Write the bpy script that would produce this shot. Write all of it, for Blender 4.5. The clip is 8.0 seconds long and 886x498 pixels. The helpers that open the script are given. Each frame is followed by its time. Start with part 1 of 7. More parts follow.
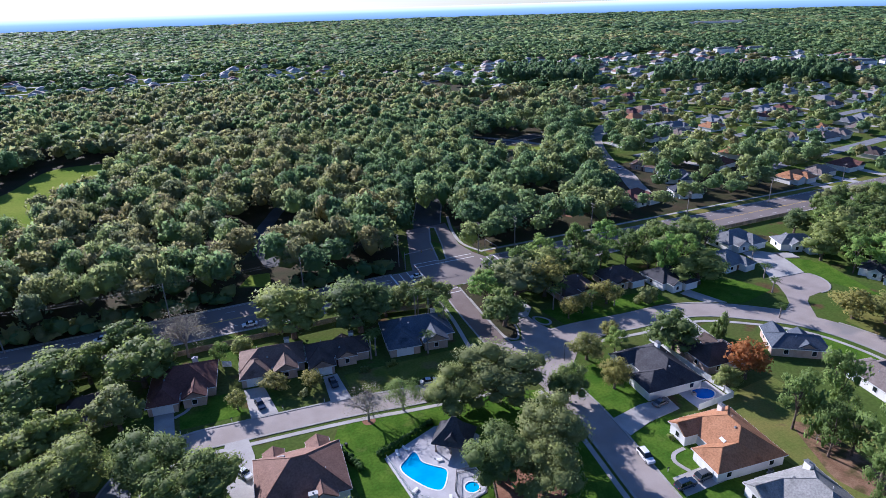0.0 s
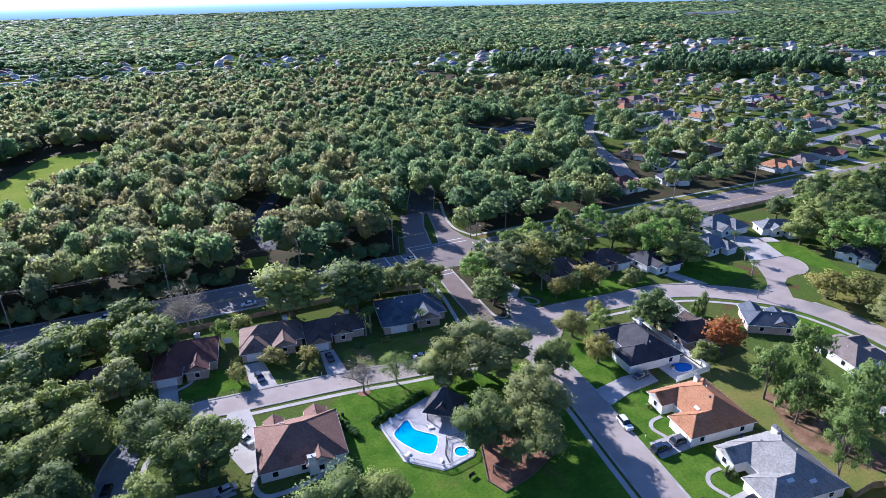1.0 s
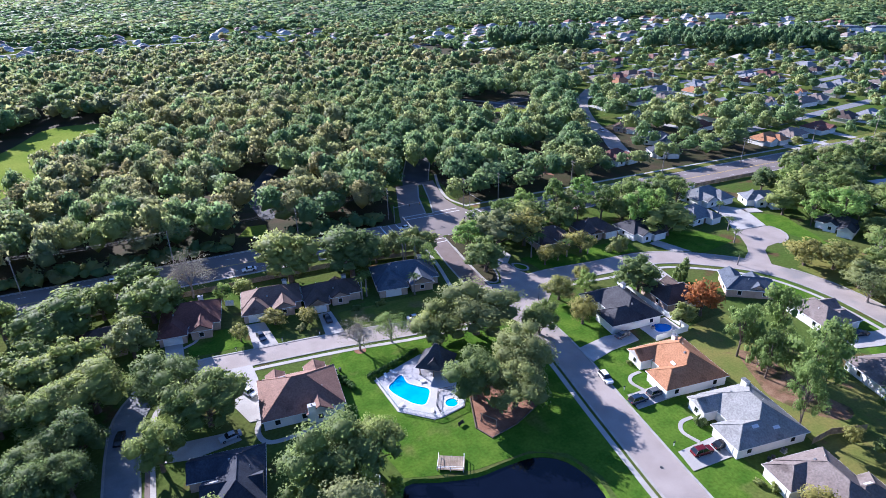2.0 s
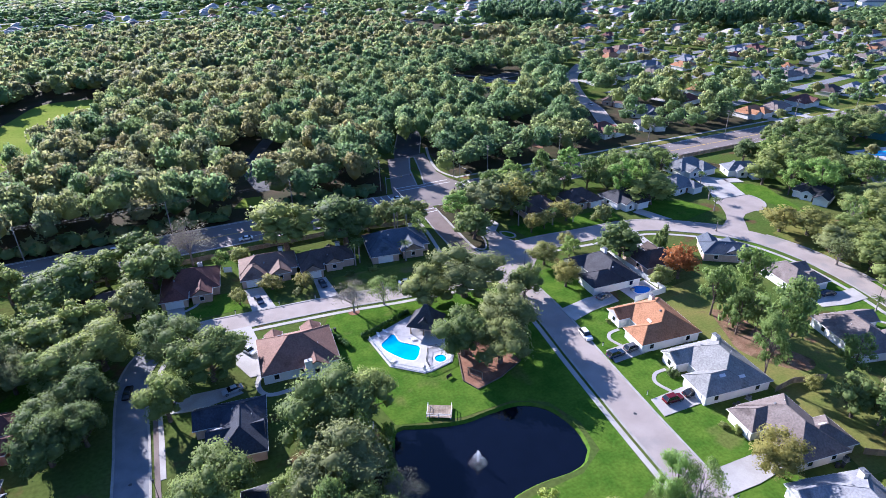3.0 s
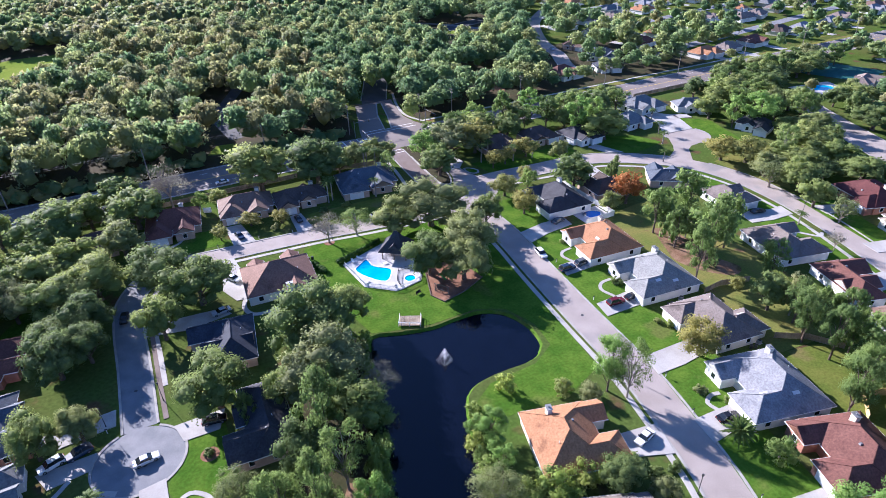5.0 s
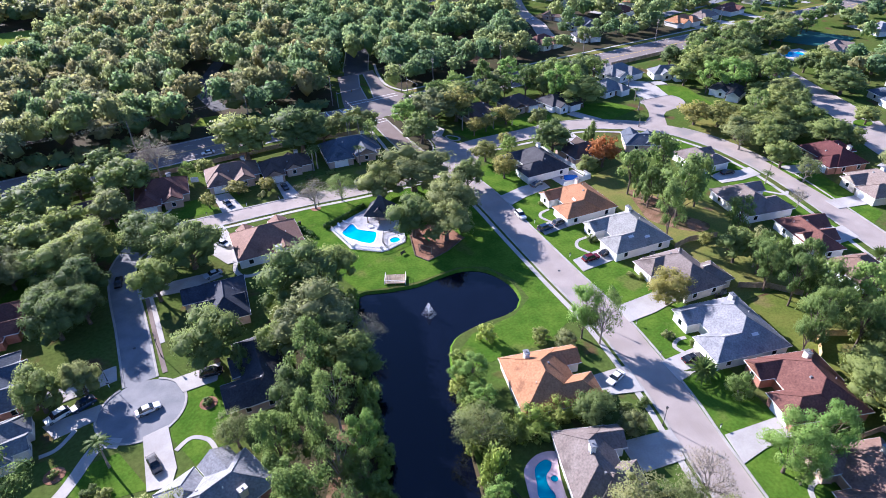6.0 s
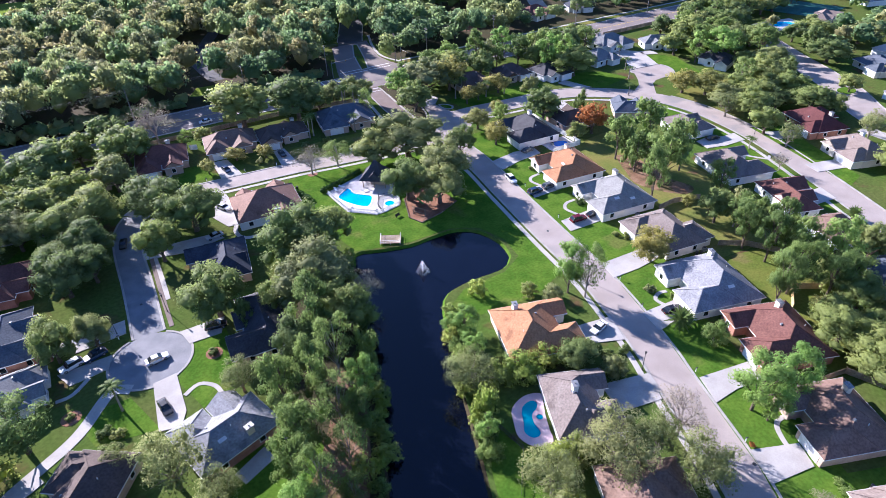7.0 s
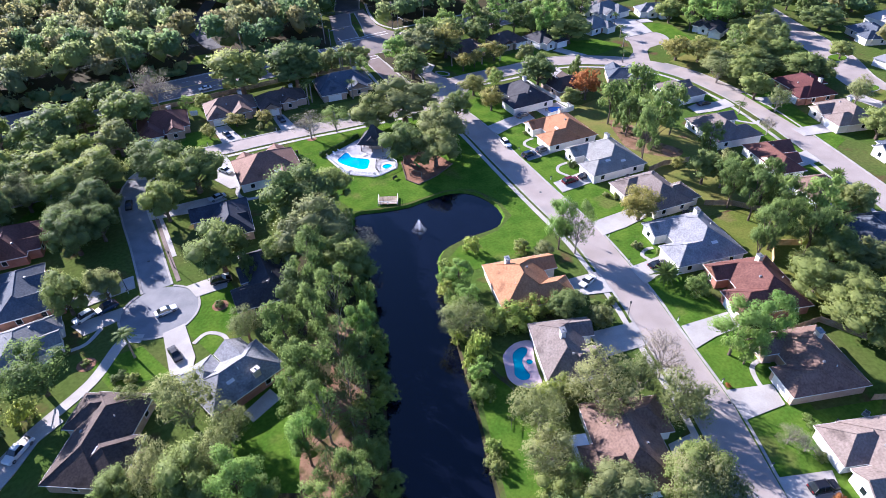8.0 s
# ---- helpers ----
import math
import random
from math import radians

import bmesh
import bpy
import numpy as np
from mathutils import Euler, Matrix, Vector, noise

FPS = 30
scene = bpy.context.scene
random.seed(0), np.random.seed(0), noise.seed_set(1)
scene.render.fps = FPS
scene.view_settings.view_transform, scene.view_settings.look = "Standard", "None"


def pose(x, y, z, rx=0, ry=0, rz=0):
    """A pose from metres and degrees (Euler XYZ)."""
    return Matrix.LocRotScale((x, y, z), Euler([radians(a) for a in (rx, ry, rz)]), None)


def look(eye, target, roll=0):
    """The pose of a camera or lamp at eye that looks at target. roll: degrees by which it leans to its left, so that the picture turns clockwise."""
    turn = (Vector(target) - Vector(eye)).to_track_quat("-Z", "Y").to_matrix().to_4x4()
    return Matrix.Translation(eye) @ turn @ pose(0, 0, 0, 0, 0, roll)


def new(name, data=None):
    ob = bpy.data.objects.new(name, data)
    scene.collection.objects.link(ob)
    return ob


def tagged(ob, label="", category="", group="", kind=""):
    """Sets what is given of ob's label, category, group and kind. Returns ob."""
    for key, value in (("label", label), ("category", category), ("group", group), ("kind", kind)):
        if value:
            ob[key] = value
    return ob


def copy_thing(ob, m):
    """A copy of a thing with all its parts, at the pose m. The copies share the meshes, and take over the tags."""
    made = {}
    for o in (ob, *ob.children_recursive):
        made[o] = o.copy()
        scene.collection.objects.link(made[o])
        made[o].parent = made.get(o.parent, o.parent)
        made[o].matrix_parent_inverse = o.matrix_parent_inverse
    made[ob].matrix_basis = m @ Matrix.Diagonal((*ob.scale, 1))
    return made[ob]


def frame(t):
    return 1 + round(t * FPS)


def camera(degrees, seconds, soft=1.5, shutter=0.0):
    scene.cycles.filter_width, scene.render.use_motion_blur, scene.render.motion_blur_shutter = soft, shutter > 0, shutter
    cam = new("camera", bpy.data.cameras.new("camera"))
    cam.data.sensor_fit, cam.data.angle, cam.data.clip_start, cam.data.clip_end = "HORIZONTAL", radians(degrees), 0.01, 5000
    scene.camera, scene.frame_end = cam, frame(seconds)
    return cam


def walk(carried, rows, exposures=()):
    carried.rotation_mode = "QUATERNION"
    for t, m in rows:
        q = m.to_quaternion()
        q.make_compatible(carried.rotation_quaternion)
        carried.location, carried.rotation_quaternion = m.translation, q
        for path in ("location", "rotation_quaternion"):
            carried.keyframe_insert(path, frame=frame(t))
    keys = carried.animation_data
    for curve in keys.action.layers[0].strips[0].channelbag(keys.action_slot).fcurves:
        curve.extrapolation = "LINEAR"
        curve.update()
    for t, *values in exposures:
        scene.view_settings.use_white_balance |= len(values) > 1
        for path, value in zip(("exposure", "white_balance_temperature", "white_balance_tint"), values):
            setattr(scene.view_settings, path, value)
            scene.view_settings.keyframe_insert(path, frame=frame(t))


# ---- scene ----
cam = camera(73.2, 8.0, soft=0.75)
PATH = [
    (0, (1.892, -3.6, 90.943), (2.597, -1.888, 90.186), -1.8),
    (0.5, (0.809, -7.14, 90.991), (1.522, -5.434, 90.228), -1.7),
    (1, (-0.273, -10.766, 91.035), (0.442, -9.072, 90.25), -1.5),
    (1.5, (-1.342, -14.542, 91.061), (-0.627, -12.863, 90.242), -1.4),
    (2.8, (-4.015, -24.911, 91.112), (-3.304, -23.277, 90.203), -1.2),
    (3, (-4.455, -26.534, 91.112), (-3.74, -24.908, 90.192), -1.3),
    (3.5, (-5.564, -30.615, 91.068), (-4.847, -29.008, 90.118), -1.4),
    (4, (-6.727, -34.531, 90.98), (-6.002, -32.946, 89.998), -1.5),
    (4.5, (-8.101, -38.348, 90.906), (-7.363, -36.79, 89.893), -1.7),
    (5.8, (-11.973, -47.87, 90.805), (-11.191, -46.393, 89.706), -2.1),
    (6, (-12.587, -49.296, 90.792), (-11.807, -47.828, 89.68), -2.1),
    (6.5, (-14.185, -52.8, 90.717), (-13.408, -51.354, 89.574), -2.1),
    (7, (-15.712, -56.185, 90.649), (-14.942, -54.761, 89.475), -2.1),
    (7.5, (-17.204, -59.487, 90.537), (-16.444, -58.083, 89.332), -2.0),
    (8, (-18.686, -62.667, 90.4), (-17.936, -61.286, 89.163), -2.1),
]
walk(cam, [(t, look(eye, target, roll)) for t, eye, target, roll in PATH], [(0, 0.86, 4750, 24), (1.5, 1.38, 4750, 24), (4.5, 1.52, 4850, 25), (8, 1.66, 4950, 26)])
import itertools

# ---- light ----
SUN_AZ, SUN_EL = 19.5, 24.5      # degrees towards -x from +y, and above the horizon
sky_world = bpy.data.worlds.new("sky")
scene.world = sky_world
sky_world.use_nodes = True
wn = sky_world.node_tree.nodes
sky = wn.new("ShaderNodeTexSky")
sky.sky_type, sky.sun_disc = "NISHITA", False
sky.sun_elevation, sky.sun_rotation = radians(SUN_EL), radians(-SUN_AZ)
sky.air_density, sky.dust_density, sky.ozone_density = 1.0, 0.15, 3.0
wn["Background"].inputs["Strength"].default_value = 0.064
sky_world.node_tree.links.new(sky.outputs["Color"], wn["Background"].inputs["Color"])
sun_data = bpy.data.lights.new("sun", "SUN")
sun_data.energy, sun_data.angle, sun_data.color = 5.4, radians(0.55), (1.0, 0.83, 0.6)
sun = new("sun", sun_data)
sun.matrix_world = look((-60 * math.sin(radians(SUN_AZ)), 60 * math.cos(radians(SUN_AZ)), 60 * math.tan(radians(SUN_EL))), (0, 0, 0))

# ---- materials ----


def surface(name, a, b, big=0.25, fine=5.0, rough=0.85, bump=0.25, spec=0.25, grain=0.5, vary=0.0, metal=0.0, patch=None):
    m = bpy.data.materials.new(name)
    m.use_nodes = True
    nt = m.node_tree
    n, ln = nt.nodes, nt.links
    bs = n["Principled BSDF"]
    bs.inputs["Roughness"].default_value = rough
    bs.inputs["Specular IOR Level"].default_value = spec
    bs.inputs["Metallic"].default_value = metal
    tc = n.new("ShaderNodeTexCoord")
    n1, n2 = n.new("ShaderNodeTexNoise"), n.new("ShaderNodeTexNoise")
    n1.inputs["Scale"].default_value, n1.inputs["Detail"].default_value = big, 5
    n2.inputs["Scale"].default_value, n2.inputs["Detail"].default_value = fine, 4
    for k in (n1, n2):
        ln.new(tc.outputs["Object"], k.inputs["Vector"])
    ramp = n.new("ShaderNodeValToRGB")
    ramp.color_ramp.elements[0].position, ramp.color_ramp.elements[1].position = 0.35, 0.65
    ramp.color_ramp.elements[0].color, ramp.color_ramp.elements[1].color = (*a, 1), (*b, 1)
    ln.new(n1.outputs["Fac"], ramp.inputs["Fac"])
    col = ramp.outputs["Color"]
    if patch:
        n3 = n.new("ShaderNodeTexNoise")
        n3.inputs["Scale"].default_value, n3.inputs["Detail"].default_value = patch[1], 6
        ln.new(tc.outputs["Object"], n3.inputs["Vector"])
        r3 = n.new("ShaderNodeValToRGB")
        r3.color_ramp.elements[0].position, r3.color_ramp.elements[1].position = patch[2], patch[2] + 0.1
        ln.new(n3.outputs["Fac"], r3.inputs["Fac"])
        mx = n.new("ShaderNodeMix")
        mx.data_type = "RGBA"
        ln.new(r3.outputs["Color"], mx.inputs["Factor"])
        ln.new(col, mx.inputs["A"])
        mx.inputs["B"].default_value = (*patch[0], 1)
        col = mx.outputs["Result"]
    mr = n.new("ShaderNodeMapRange")
    mr.inputs["To Min"].default_value, mr.inputs["To Max"].default_value = 1 - grain, 1 + grain
    ln.new(n2.outputs["Fac"], mr.inputs["Value"])
    val = mr.outputs["Result"]
    if vary:
        oi = n.new("ShaderNodeObjectInfo")
        m2 = n.new("ShaderNodeMapRange")
        m2.inputs["To Min"].default_value, m2.inputs["To Max"].default_value = 1 - vary, 1 + vary
        ln.new(oi.outputs["Random"], m2.inputs["Value"])
        mu = n.new("ShaderNodeMath")
        mu.operation = "MULTIPLY"
        ln.new(val, mu.inputs[0])
        ln.new(m2.outputs["Result"], mu.inputs[1])
        val = mu.outputs["Value"]
    hs = n.new("ShaderNodeHueSaturation")
    ln.new(col, hs.inputs["Color"])
    ln.new(val, hs.inputs["Value"])
    ln.new(hs.outputs["Color"], bs.inputs["Base Color"])
    if bump:
        bp = n.new("ShaderNodeBump")
        bp.inputs["Strength"].default_value, bp.inputs["Distance"].default_value = bump, 0.05
        ln.new(n2.outputs["Fac"], bp.inputs["Height"])
        ln.new(bp.outputs["Normal"], bs.inputs["Normal"])
    return m


def leaf(name, colours, attribute=False, through_light=0.42):
    """Foliage: dull leaf faces that let some light through; the hue goes from tree to tree."""
    m = bpy.data.materials.new(name)
    m.use_nodes = True
    nt = m.node_tree
    n, ln = nt.nodes, nt.links
    bs = n["Principled BSDF"]
    bs.inputs["Roughness"].default_value, bs.inputs["Specular IOR Level"].default_value = 0.65, 0.14
    ramp = n.new("ShaderNodeValToRGB")
    el = ramp.color_ramp.elements
    while len(el) < len(colours):
        el.new(0.5)
    for i, c in enumerate(colours):
        el[i].position, el[i].color = i / (len(colours) - 1), (*c, 1)
    if attribute:
        src = n.new("ShaderNodeAttribute")
        src.attribute_name = "hue"
        ln.new(src.outputs["Fac"], ramp.inputs["Fac"])
    else:
        src = n.new("ShaderNodeObjectInfo")
        ln.new(src.outputs["Random"], ramp.inputs["Fac"])
    geo = n.new("ShaderNodeNewGeometry")
    mr = n.new("ShaderNodeMapRange")
    mr.inputs["To Min"].default_value, mr.inputs["To Max"].default_value = (1.02, 1.24) if attribute else (0.94, 1.24)
    ln.new(geo.outputs["Random Per Island"], mr.inputs["Value"])
    hs = n.new("ShaderNodeHueSaturation")
    ln.new(ramp.outputs["Color"], hs.inputs["Color"])
    ln.new(mr.outputs["Result"], hs.inputs["Value"])
    ln.new(hs.outputs["Color"], bs.inputs["Base Color"])
    tr = n.new("ShaderNodeBsdfTranslucent")
    hs2 = n.new("ShaderNodeHueSaturation")
    hs2.inputs["Hue"].default_value, hs2.inputs["Value"].default_value = 0.496, 2.1
    ln.new(hs.outputs["Color"], hs2.inputs["Color"])
    ln.new(hs2.outputs["Color"], tr.inputs["Color"])
    mix = n.new("ShaderNodeMixShader")
    mix.inputs["Fac"].default_value = through_light
    ln.new(bs.outputs["BSDF"], mix.inputs[1])
    ln.new(tr.outputs["BSDF"], mix.inputs[2])
    ln.new(mix.outputs["Shader"], n["Material Output"].inputs["Surface"])
    return m


def island_mix(name, colours):
    """A matt surface whose colour goes from piece to piece."""
    m = bpy.data.materials.new(name)
    m.use_nodes = True
    n, ln = m.node_tree.nodes, m.node_tree.links
    ramp = n.new("ShaderNodeValToRGB")
    ramp.color_ramp.interpolation = "CONSTANT"
    el = ramp.color_ramp.elements
    while len(el) < len(colours):
        el.new(0.5)
    for i, c in enumerate(colours):
        el[i].position, el[i].color = i / len(colours), (*c, 1)
    geo = n.new("ShaderNodeNewGeometry")
    ln.new(geo.outputs["Random Per Island"], ramp.inputs["Fac"])
    ln.new(ramp.outputs["Color"], n["Principled BSDF"].inputs["Base Color"])
    n["Principled BSDF"].inputs["Roughness"].default_value = 0.85
    return m


FIELD = surface("tall_bright_grass", (0.15, 0.21, 0.03), (0.21, 0.25, 0.045), 0.05, 0.8, 1.0, 0.5, 0.0, 0.4)
GROUND = surface("rough_grass", (0.09, 0.105, 0.03), (0.065, 0.11, 0.02), 0.06, 1.2, 0.95, 0.6, 0.0, 0.5, patch=((0.10, 0.07, 0.035), 0.12, 0.58))
FLOOR = surface("leaf_litter", (0.06, 0.045, 0.025), (0.035, 0.04, 0.015), 0.1, 1.5, 0.95, 0.6, 0.1, 0.5)
LAWN = surface("mown_grass", (0.054, 0.115, 0.012), (0.094, 0.158, 0.018), 0.22, 1.6, 0.95, 0.8, 0.0, 0.5, patch=((0.11, 0.135, 0.03), 0.1, 0.58))
OLIVE = surface("olive_grass", (0.097, 0.128, 0.023), (0.142, 0.153, 0.033), 0.2, 1.8, 0.95, 0.7, 0.0, 0.45, patch=((0.15, 0.13, 0.05), 0.1, 0.58))
DRY = surface("dry_grass", (0.185, 0.17, 0.05), (0.12, 0.15, 0.034), 0.12, 2.0, 0.95, 0.5, 0.0, 0.4, patch=((0.17, 0.11, 0.06), 0.2, 0.6))
# A darker grey than STREET, with scattered darker patches.
GREYSTREET = surface("dark_grey_street", (0.169, 0.1755, 0.1885), (0.221, 0.2236, 0.234), 0.3, 5.0, 0.85, 0.2, 0.25, 0.25, patch=((0.1, 0.1, 0.11), 0.1, 0.6))
ROADWAY = surface("brownish_asphalt", (0.17, 0.145, 0.132), (0.22, 0.188, 0.17), 0.05, 5.0, 0.85, 0.2, 0.25, 0.25)
ASPHALT = surface("asphalt", (0.052, 0.054, 0.06), (0.075, 0.076, 0.082), 0.12, 6.0, 0.85, 0.2, 0.3, 0.25)
STREET = surface("worn_street", (0.29, 0.249, 0.221), (0.358, 0.312, 0.279), 0.15, 5.0, 0.85, 0.2, 0.25, 0.2, patch=((0.242, 0.226, 0.215), 0.07, 0.6))
PAVER = surface("brown_asphalt", (0.15, 0.115, 0.10), (0.19, 0.15, 0.135), 0.2, 6.0, 0.85, 0.2, 0.25, 0.25)
CONCRETE = surface("concrete", (0.3348, 0.3162, 0.293), (0.4278, 0.4092, 0.3813), 0.2, 4.0, 0.85, 0.15, 0.25, 0.18)
KERB = surface("kerb_concrete", (0.28, 0.27, 0.25), (0.38, 0.36, 0.33), 0.4, 4.0, 0.85, 0.15, 0.2, 0.25)
DECK = surface("pool_deck", (0.4, 0.385, 0.39), (0.48, 0.465, 0.47), 0.3, 4.0, 0.7, 0.1, 0.3, 0.12)
PINKDECK = surface("pink_pool_deck", (0.55, 0.42, 0.45), (0.64, 0.5, 0.53), 0.5, 5.0, 0.7, 0.1, 0.3, 0.15)
STRAW = surface("pine_straw", (0.17, 0.1, 0.06), (0.25, 0.16, 0.1), 0.35, 4.0, 0.95, 0.8, 0.05, 0.6, patch=((0.09, 0.075, 0.03), 0.25, 0.5))
MULCH = surface("red_mulch", (0.20, 0.10, 0.06), (0.27, 0.15, 0.095), 0.5, 5.0, 0.95, 0.7, 0.1, 0.5)
PAINTW = surface("white_line_paint", (0.6, 0.6, 0.58), (0.75, 0.75, 0.73), 0.8, 5.0, 0.7, 0.05, 0.3, 0.2)
PAINTY = surface("yellow_line_paint", (0.6, 0.42, 0.06), (0.7, 0.5, 0.09), 0.8, 5.0, 0.7, 0.05, 0.3, 0.2)
WHITE = surface("white_paint", (0.72, 0.72, 0.70), (0.8, 0.8, 0.78), 0.5, 6.0, 0.6, 0.05, 0.35, 0.08)
BARK = surface("bark", (0.10, 0.075, 0.055), (0.17, 0.135, 0.105), 1.0, 8.0, 0.95, 0.6, 0.1, 0.5)
BAREBARK = surface("grey_bark", (0.24, 0.2, 0.17), (0.33, 0.29, 0.25), 1.0, 8.0, 0.95, 0.4, 0.1, 0.4)
WOOD = surface("weathered_wood", (0.22, 0.17, 0.12), (0.33, 0.27, 0.2), 0.7, 6.0, 0.85, 0.4, 0.2, 0.4, vary=0.2)
NEWWOOD = surface("yellow_new_wood", (0.45, 0.31, 0.13), (0.55, 0.4, 0.2), 0.7, 6.0, 0.8, 0.3, 0.2, 0.3, vary=0.15)
METAL = surface("dark_metal", (0.05, 0.05, 0.05), (0.08, 0.08, 0.08), 2.0, 9.0, 0.45, 0.05, 0.5, 0.2, metal=0.6)
GALV = surface("galvanised_steel", (0.25, 0.255, 0.26), (0.33, 0.335, 0.34), 2.0, 9.0, 0.6, 0.05, 0.5, 0.15, metal=0.7)
TYRE = surface("tyre_rubber", (0.02, 0.02, 0.02), (0.03, 0.03, 0.03), 2.0, 20.0, 0.8, 0.2, 0.2, 0.2)
GLASS = surface("dark_glass", (0.012, 0.016, 0.02), (0.02, 0.025, 0.03), 0.5, 2.0, 0.06, 0.0, 0.6, 0.1)
LAMPGLASS = surface("lamp_glass", (0.6, 0.6, 0.62), (0.7, 0.7, 0.7), 2.0, 9.0, 0.15, 0.0, 0.6, 0.05)
REDGLASS = surface("tail_lamp_glass", (0.35, 0.02, 0.02), (0.4, 0.03, 0.03), 2.0, 9.0, 0.15, 0.0, 0.6, 0.05)
BRICK = surface("red_brick_wall", (0.30, 0.15, 0.10), (0.38, 0.2, 0.14), 0.6, 9.0, 0.9, 0.4, 0.15, 0.35)
STUCCO = {
    "white": surface("white_stucco", (0.66, 0.65, 0.62), (0.75, 0.74, 0.71), 0.4, 8.0, 0.85, 0.2, 0.2, 0.12),
    "cream": surface("cream_stucco", (0.6, 0.54, 0.44), (0.68, 0.62, 0.52), 0.4, 8.0, 0.85, 0.2, 0.2, 0.12),
    "tan": surface("tan_brick", (0.42, 0.31, 0.24), (0.5, 0.39, 0.31), 0.6, 9.0, 0.9, 0.3, 0.15, 0.25),
    "grey": surface("grey_siding", (0.42, 0.43, 0.45), (0.5, 0.51, 0.53), 0.4, 8.0, 0.8, 0.2, 0.2, 0.12),
    "brick": BRICK,
}


def shingle(name, a, b):
    return surface(name, a, b, 0.35, 2.6, 0.8, 0.7, 0.22, 0.6, patch=(tuple(0.72 * v for v in a), 0.25, 0.6))


ROOF = {
    "orange": shingle("orange_brown_shingles", (0.31, 0.15, 0.07), (0.355, 0.18, 0.088)),
    "brown": shingle("brown_shingles", (0.1573, 0.102, 0.0765), (0.1955, 0.1318, 0.102)),
    "russet": shingle("russet_brown_shingles", (0.19, 0.108, 0.078), (0.225, 0.132, 0.097)),
    "redbrown": shingle("red_brown_shingles", (0.119, 0.0525, 0.0406), (0.15, 0.07, 0.0539)),
    "red": shingle("dark_red_shingles", (0.084, 0.028, 0.0259), (0.108, 0.0392, 0.035)),
    "bright": shingle("bright_red_shingles", (0.35, 0.056, 0.042), (0.385, 0.07, 0.056)),
    "taupe": shingle("taupe_shingles", (0.1512, 0.1232, 0.1088), (0.1904, 0.1624, 0.1456)),
    "tan": shingle("tan_shingles", (0.1904, 0.1513, 0.1275), (0.2261, 0.1845, 0.1573)),
    "grey": shingle("grey_shingles", (0.14, 0.147, 0.158), (0.182, 0.189, 0.196)),
    "pale": shingle("pale_grey_shingles", (0.19, 0.195, 0.21), (0.26, 0.262, 0.272)),
    "teal": shingle("green_grey_shingles", (0.205, 0.205, 0.195), (0.26, 0.258, 0.245)),
    "slate": shingle("slate_blue_shingles", (0.07, 0.084, 0.108), (0.098, 0.112, 0.136)),
    "black": shingle("charcoal_shingles", (0.0385, 0.0385, 0.0455), (0.0595, 0.0595, 0.0665)),
    "darkbrown": shingle("dark_brown_shingles", (0.07, 0.0525, 0.0455), (0.098, 0.0735, 0.063)),
    "navy": shingle("navy_black_shingles", (0.03, 0.036, 0.052), (0.045, 0.052, 0.072)),
}
OAK = leaf("oak_leaves", [(0.098, 0.134, 0.048), (0.129, 0.168, 0.054), (0.163, 0.202, 0.06), (0.201, 0.23, 0.07), (0.17, 0.188, 0.082)])
PINE = leaf("pine_needles", [(0.092, 0.136, 0.04), (0.122, 0.172, 0.047), (0.155, 0.206, 0.055)])
LOOSE = leaf("grey_green_leaves", [(0.125, 0.15, 0.06), (0.16, 0.185, 0.07), (0.2, 0.22, 0.085), (0.22, 0.225, 0.1)])
LIME = leaf("lime_green_leaves", [(0.138, 0.222, 0.052), (0.161, 0.246, 0.058), (0.184, 0.246, 0.062)])
BUSH = leaf("bush_leaves", [(0.115, 0.168, 0.048), (0.172, 0.228, 0.06), (0.241, 0.276, 0.066), (0.207, 0.276, 0.054), (0.184, 0.204, 0.072)])
YELLOWLEAF = leaf("yellowing_leaves", [(0.185, 0.19, 0.056), (0.225, 0.212, 0.06), (0.155, 0.18, 0.056)])
RUST = leaf("rust_leaves", [(0.25, 0.12, 0.04), (0.3, 0.13, 0.04)])
# Blue is raised in these leaf greens to stand for distant haze.
WOODS = leaf("forest_leaves", [(0.075, 0.12, 0.055), (0.1, 0.155, 0.064), (0.135, 0.19, 0.075), (0.18, 0.21, 0.078), (0.2, 0.21, 0.082), (0.19, 0.178, 0.078), (0.155, 0.17, 0.08), (0.115, 0.145, 0.07)], attribute=True, through_light=0.5)
TWIG = leaf("sparse_winter_twigs", [(0.2, 0.19, 0.13), (0.24, 0.21, 0.15), (0.22, 0.22, 0.14)])
FROND = leaf("palm_fronds", [(0.06, 0.1, 0.02), (0.09, 0.13, 0.03)], False, 0.3)
HEDGE = leaf("hedge_leaves", [(0.03, 0.07, 0.014), (0.05, 0.10, 0.018)])


def water(name, colour, rough, bump, scale, spec=0.5):
    m = surface(name, colour, tuple(1.25 * v for v in colour), 0.3, scale, rough, bump, spec, 0.06)
    return m


PONDWATER = water("pond_water", (0.002, 0.003, 0.008), 0.06, 0.02, 2.5, 0.3)
POOLWATER = water("pool_water", (0.02, 0.34, 0.62), 0.08, 0.15, 1.4)
TEALWATER = water("teal_pool_water", (0.01, 0.26, 0.36), 0.08, 0.15, 1.4)
DEEPBLUE = water("deep_blue_pool_water", (0.01, 0.10, 0.5), 0.08, 0.15, 1.4)
SPRAY = surface("fountain_spray", (0.8, 0.82, 0.85), (0.9, 0.9, 0.92), 1.0, 9.0, 0.4, 0.1, 0.4, 0.1)

# ---- mesh tools ----


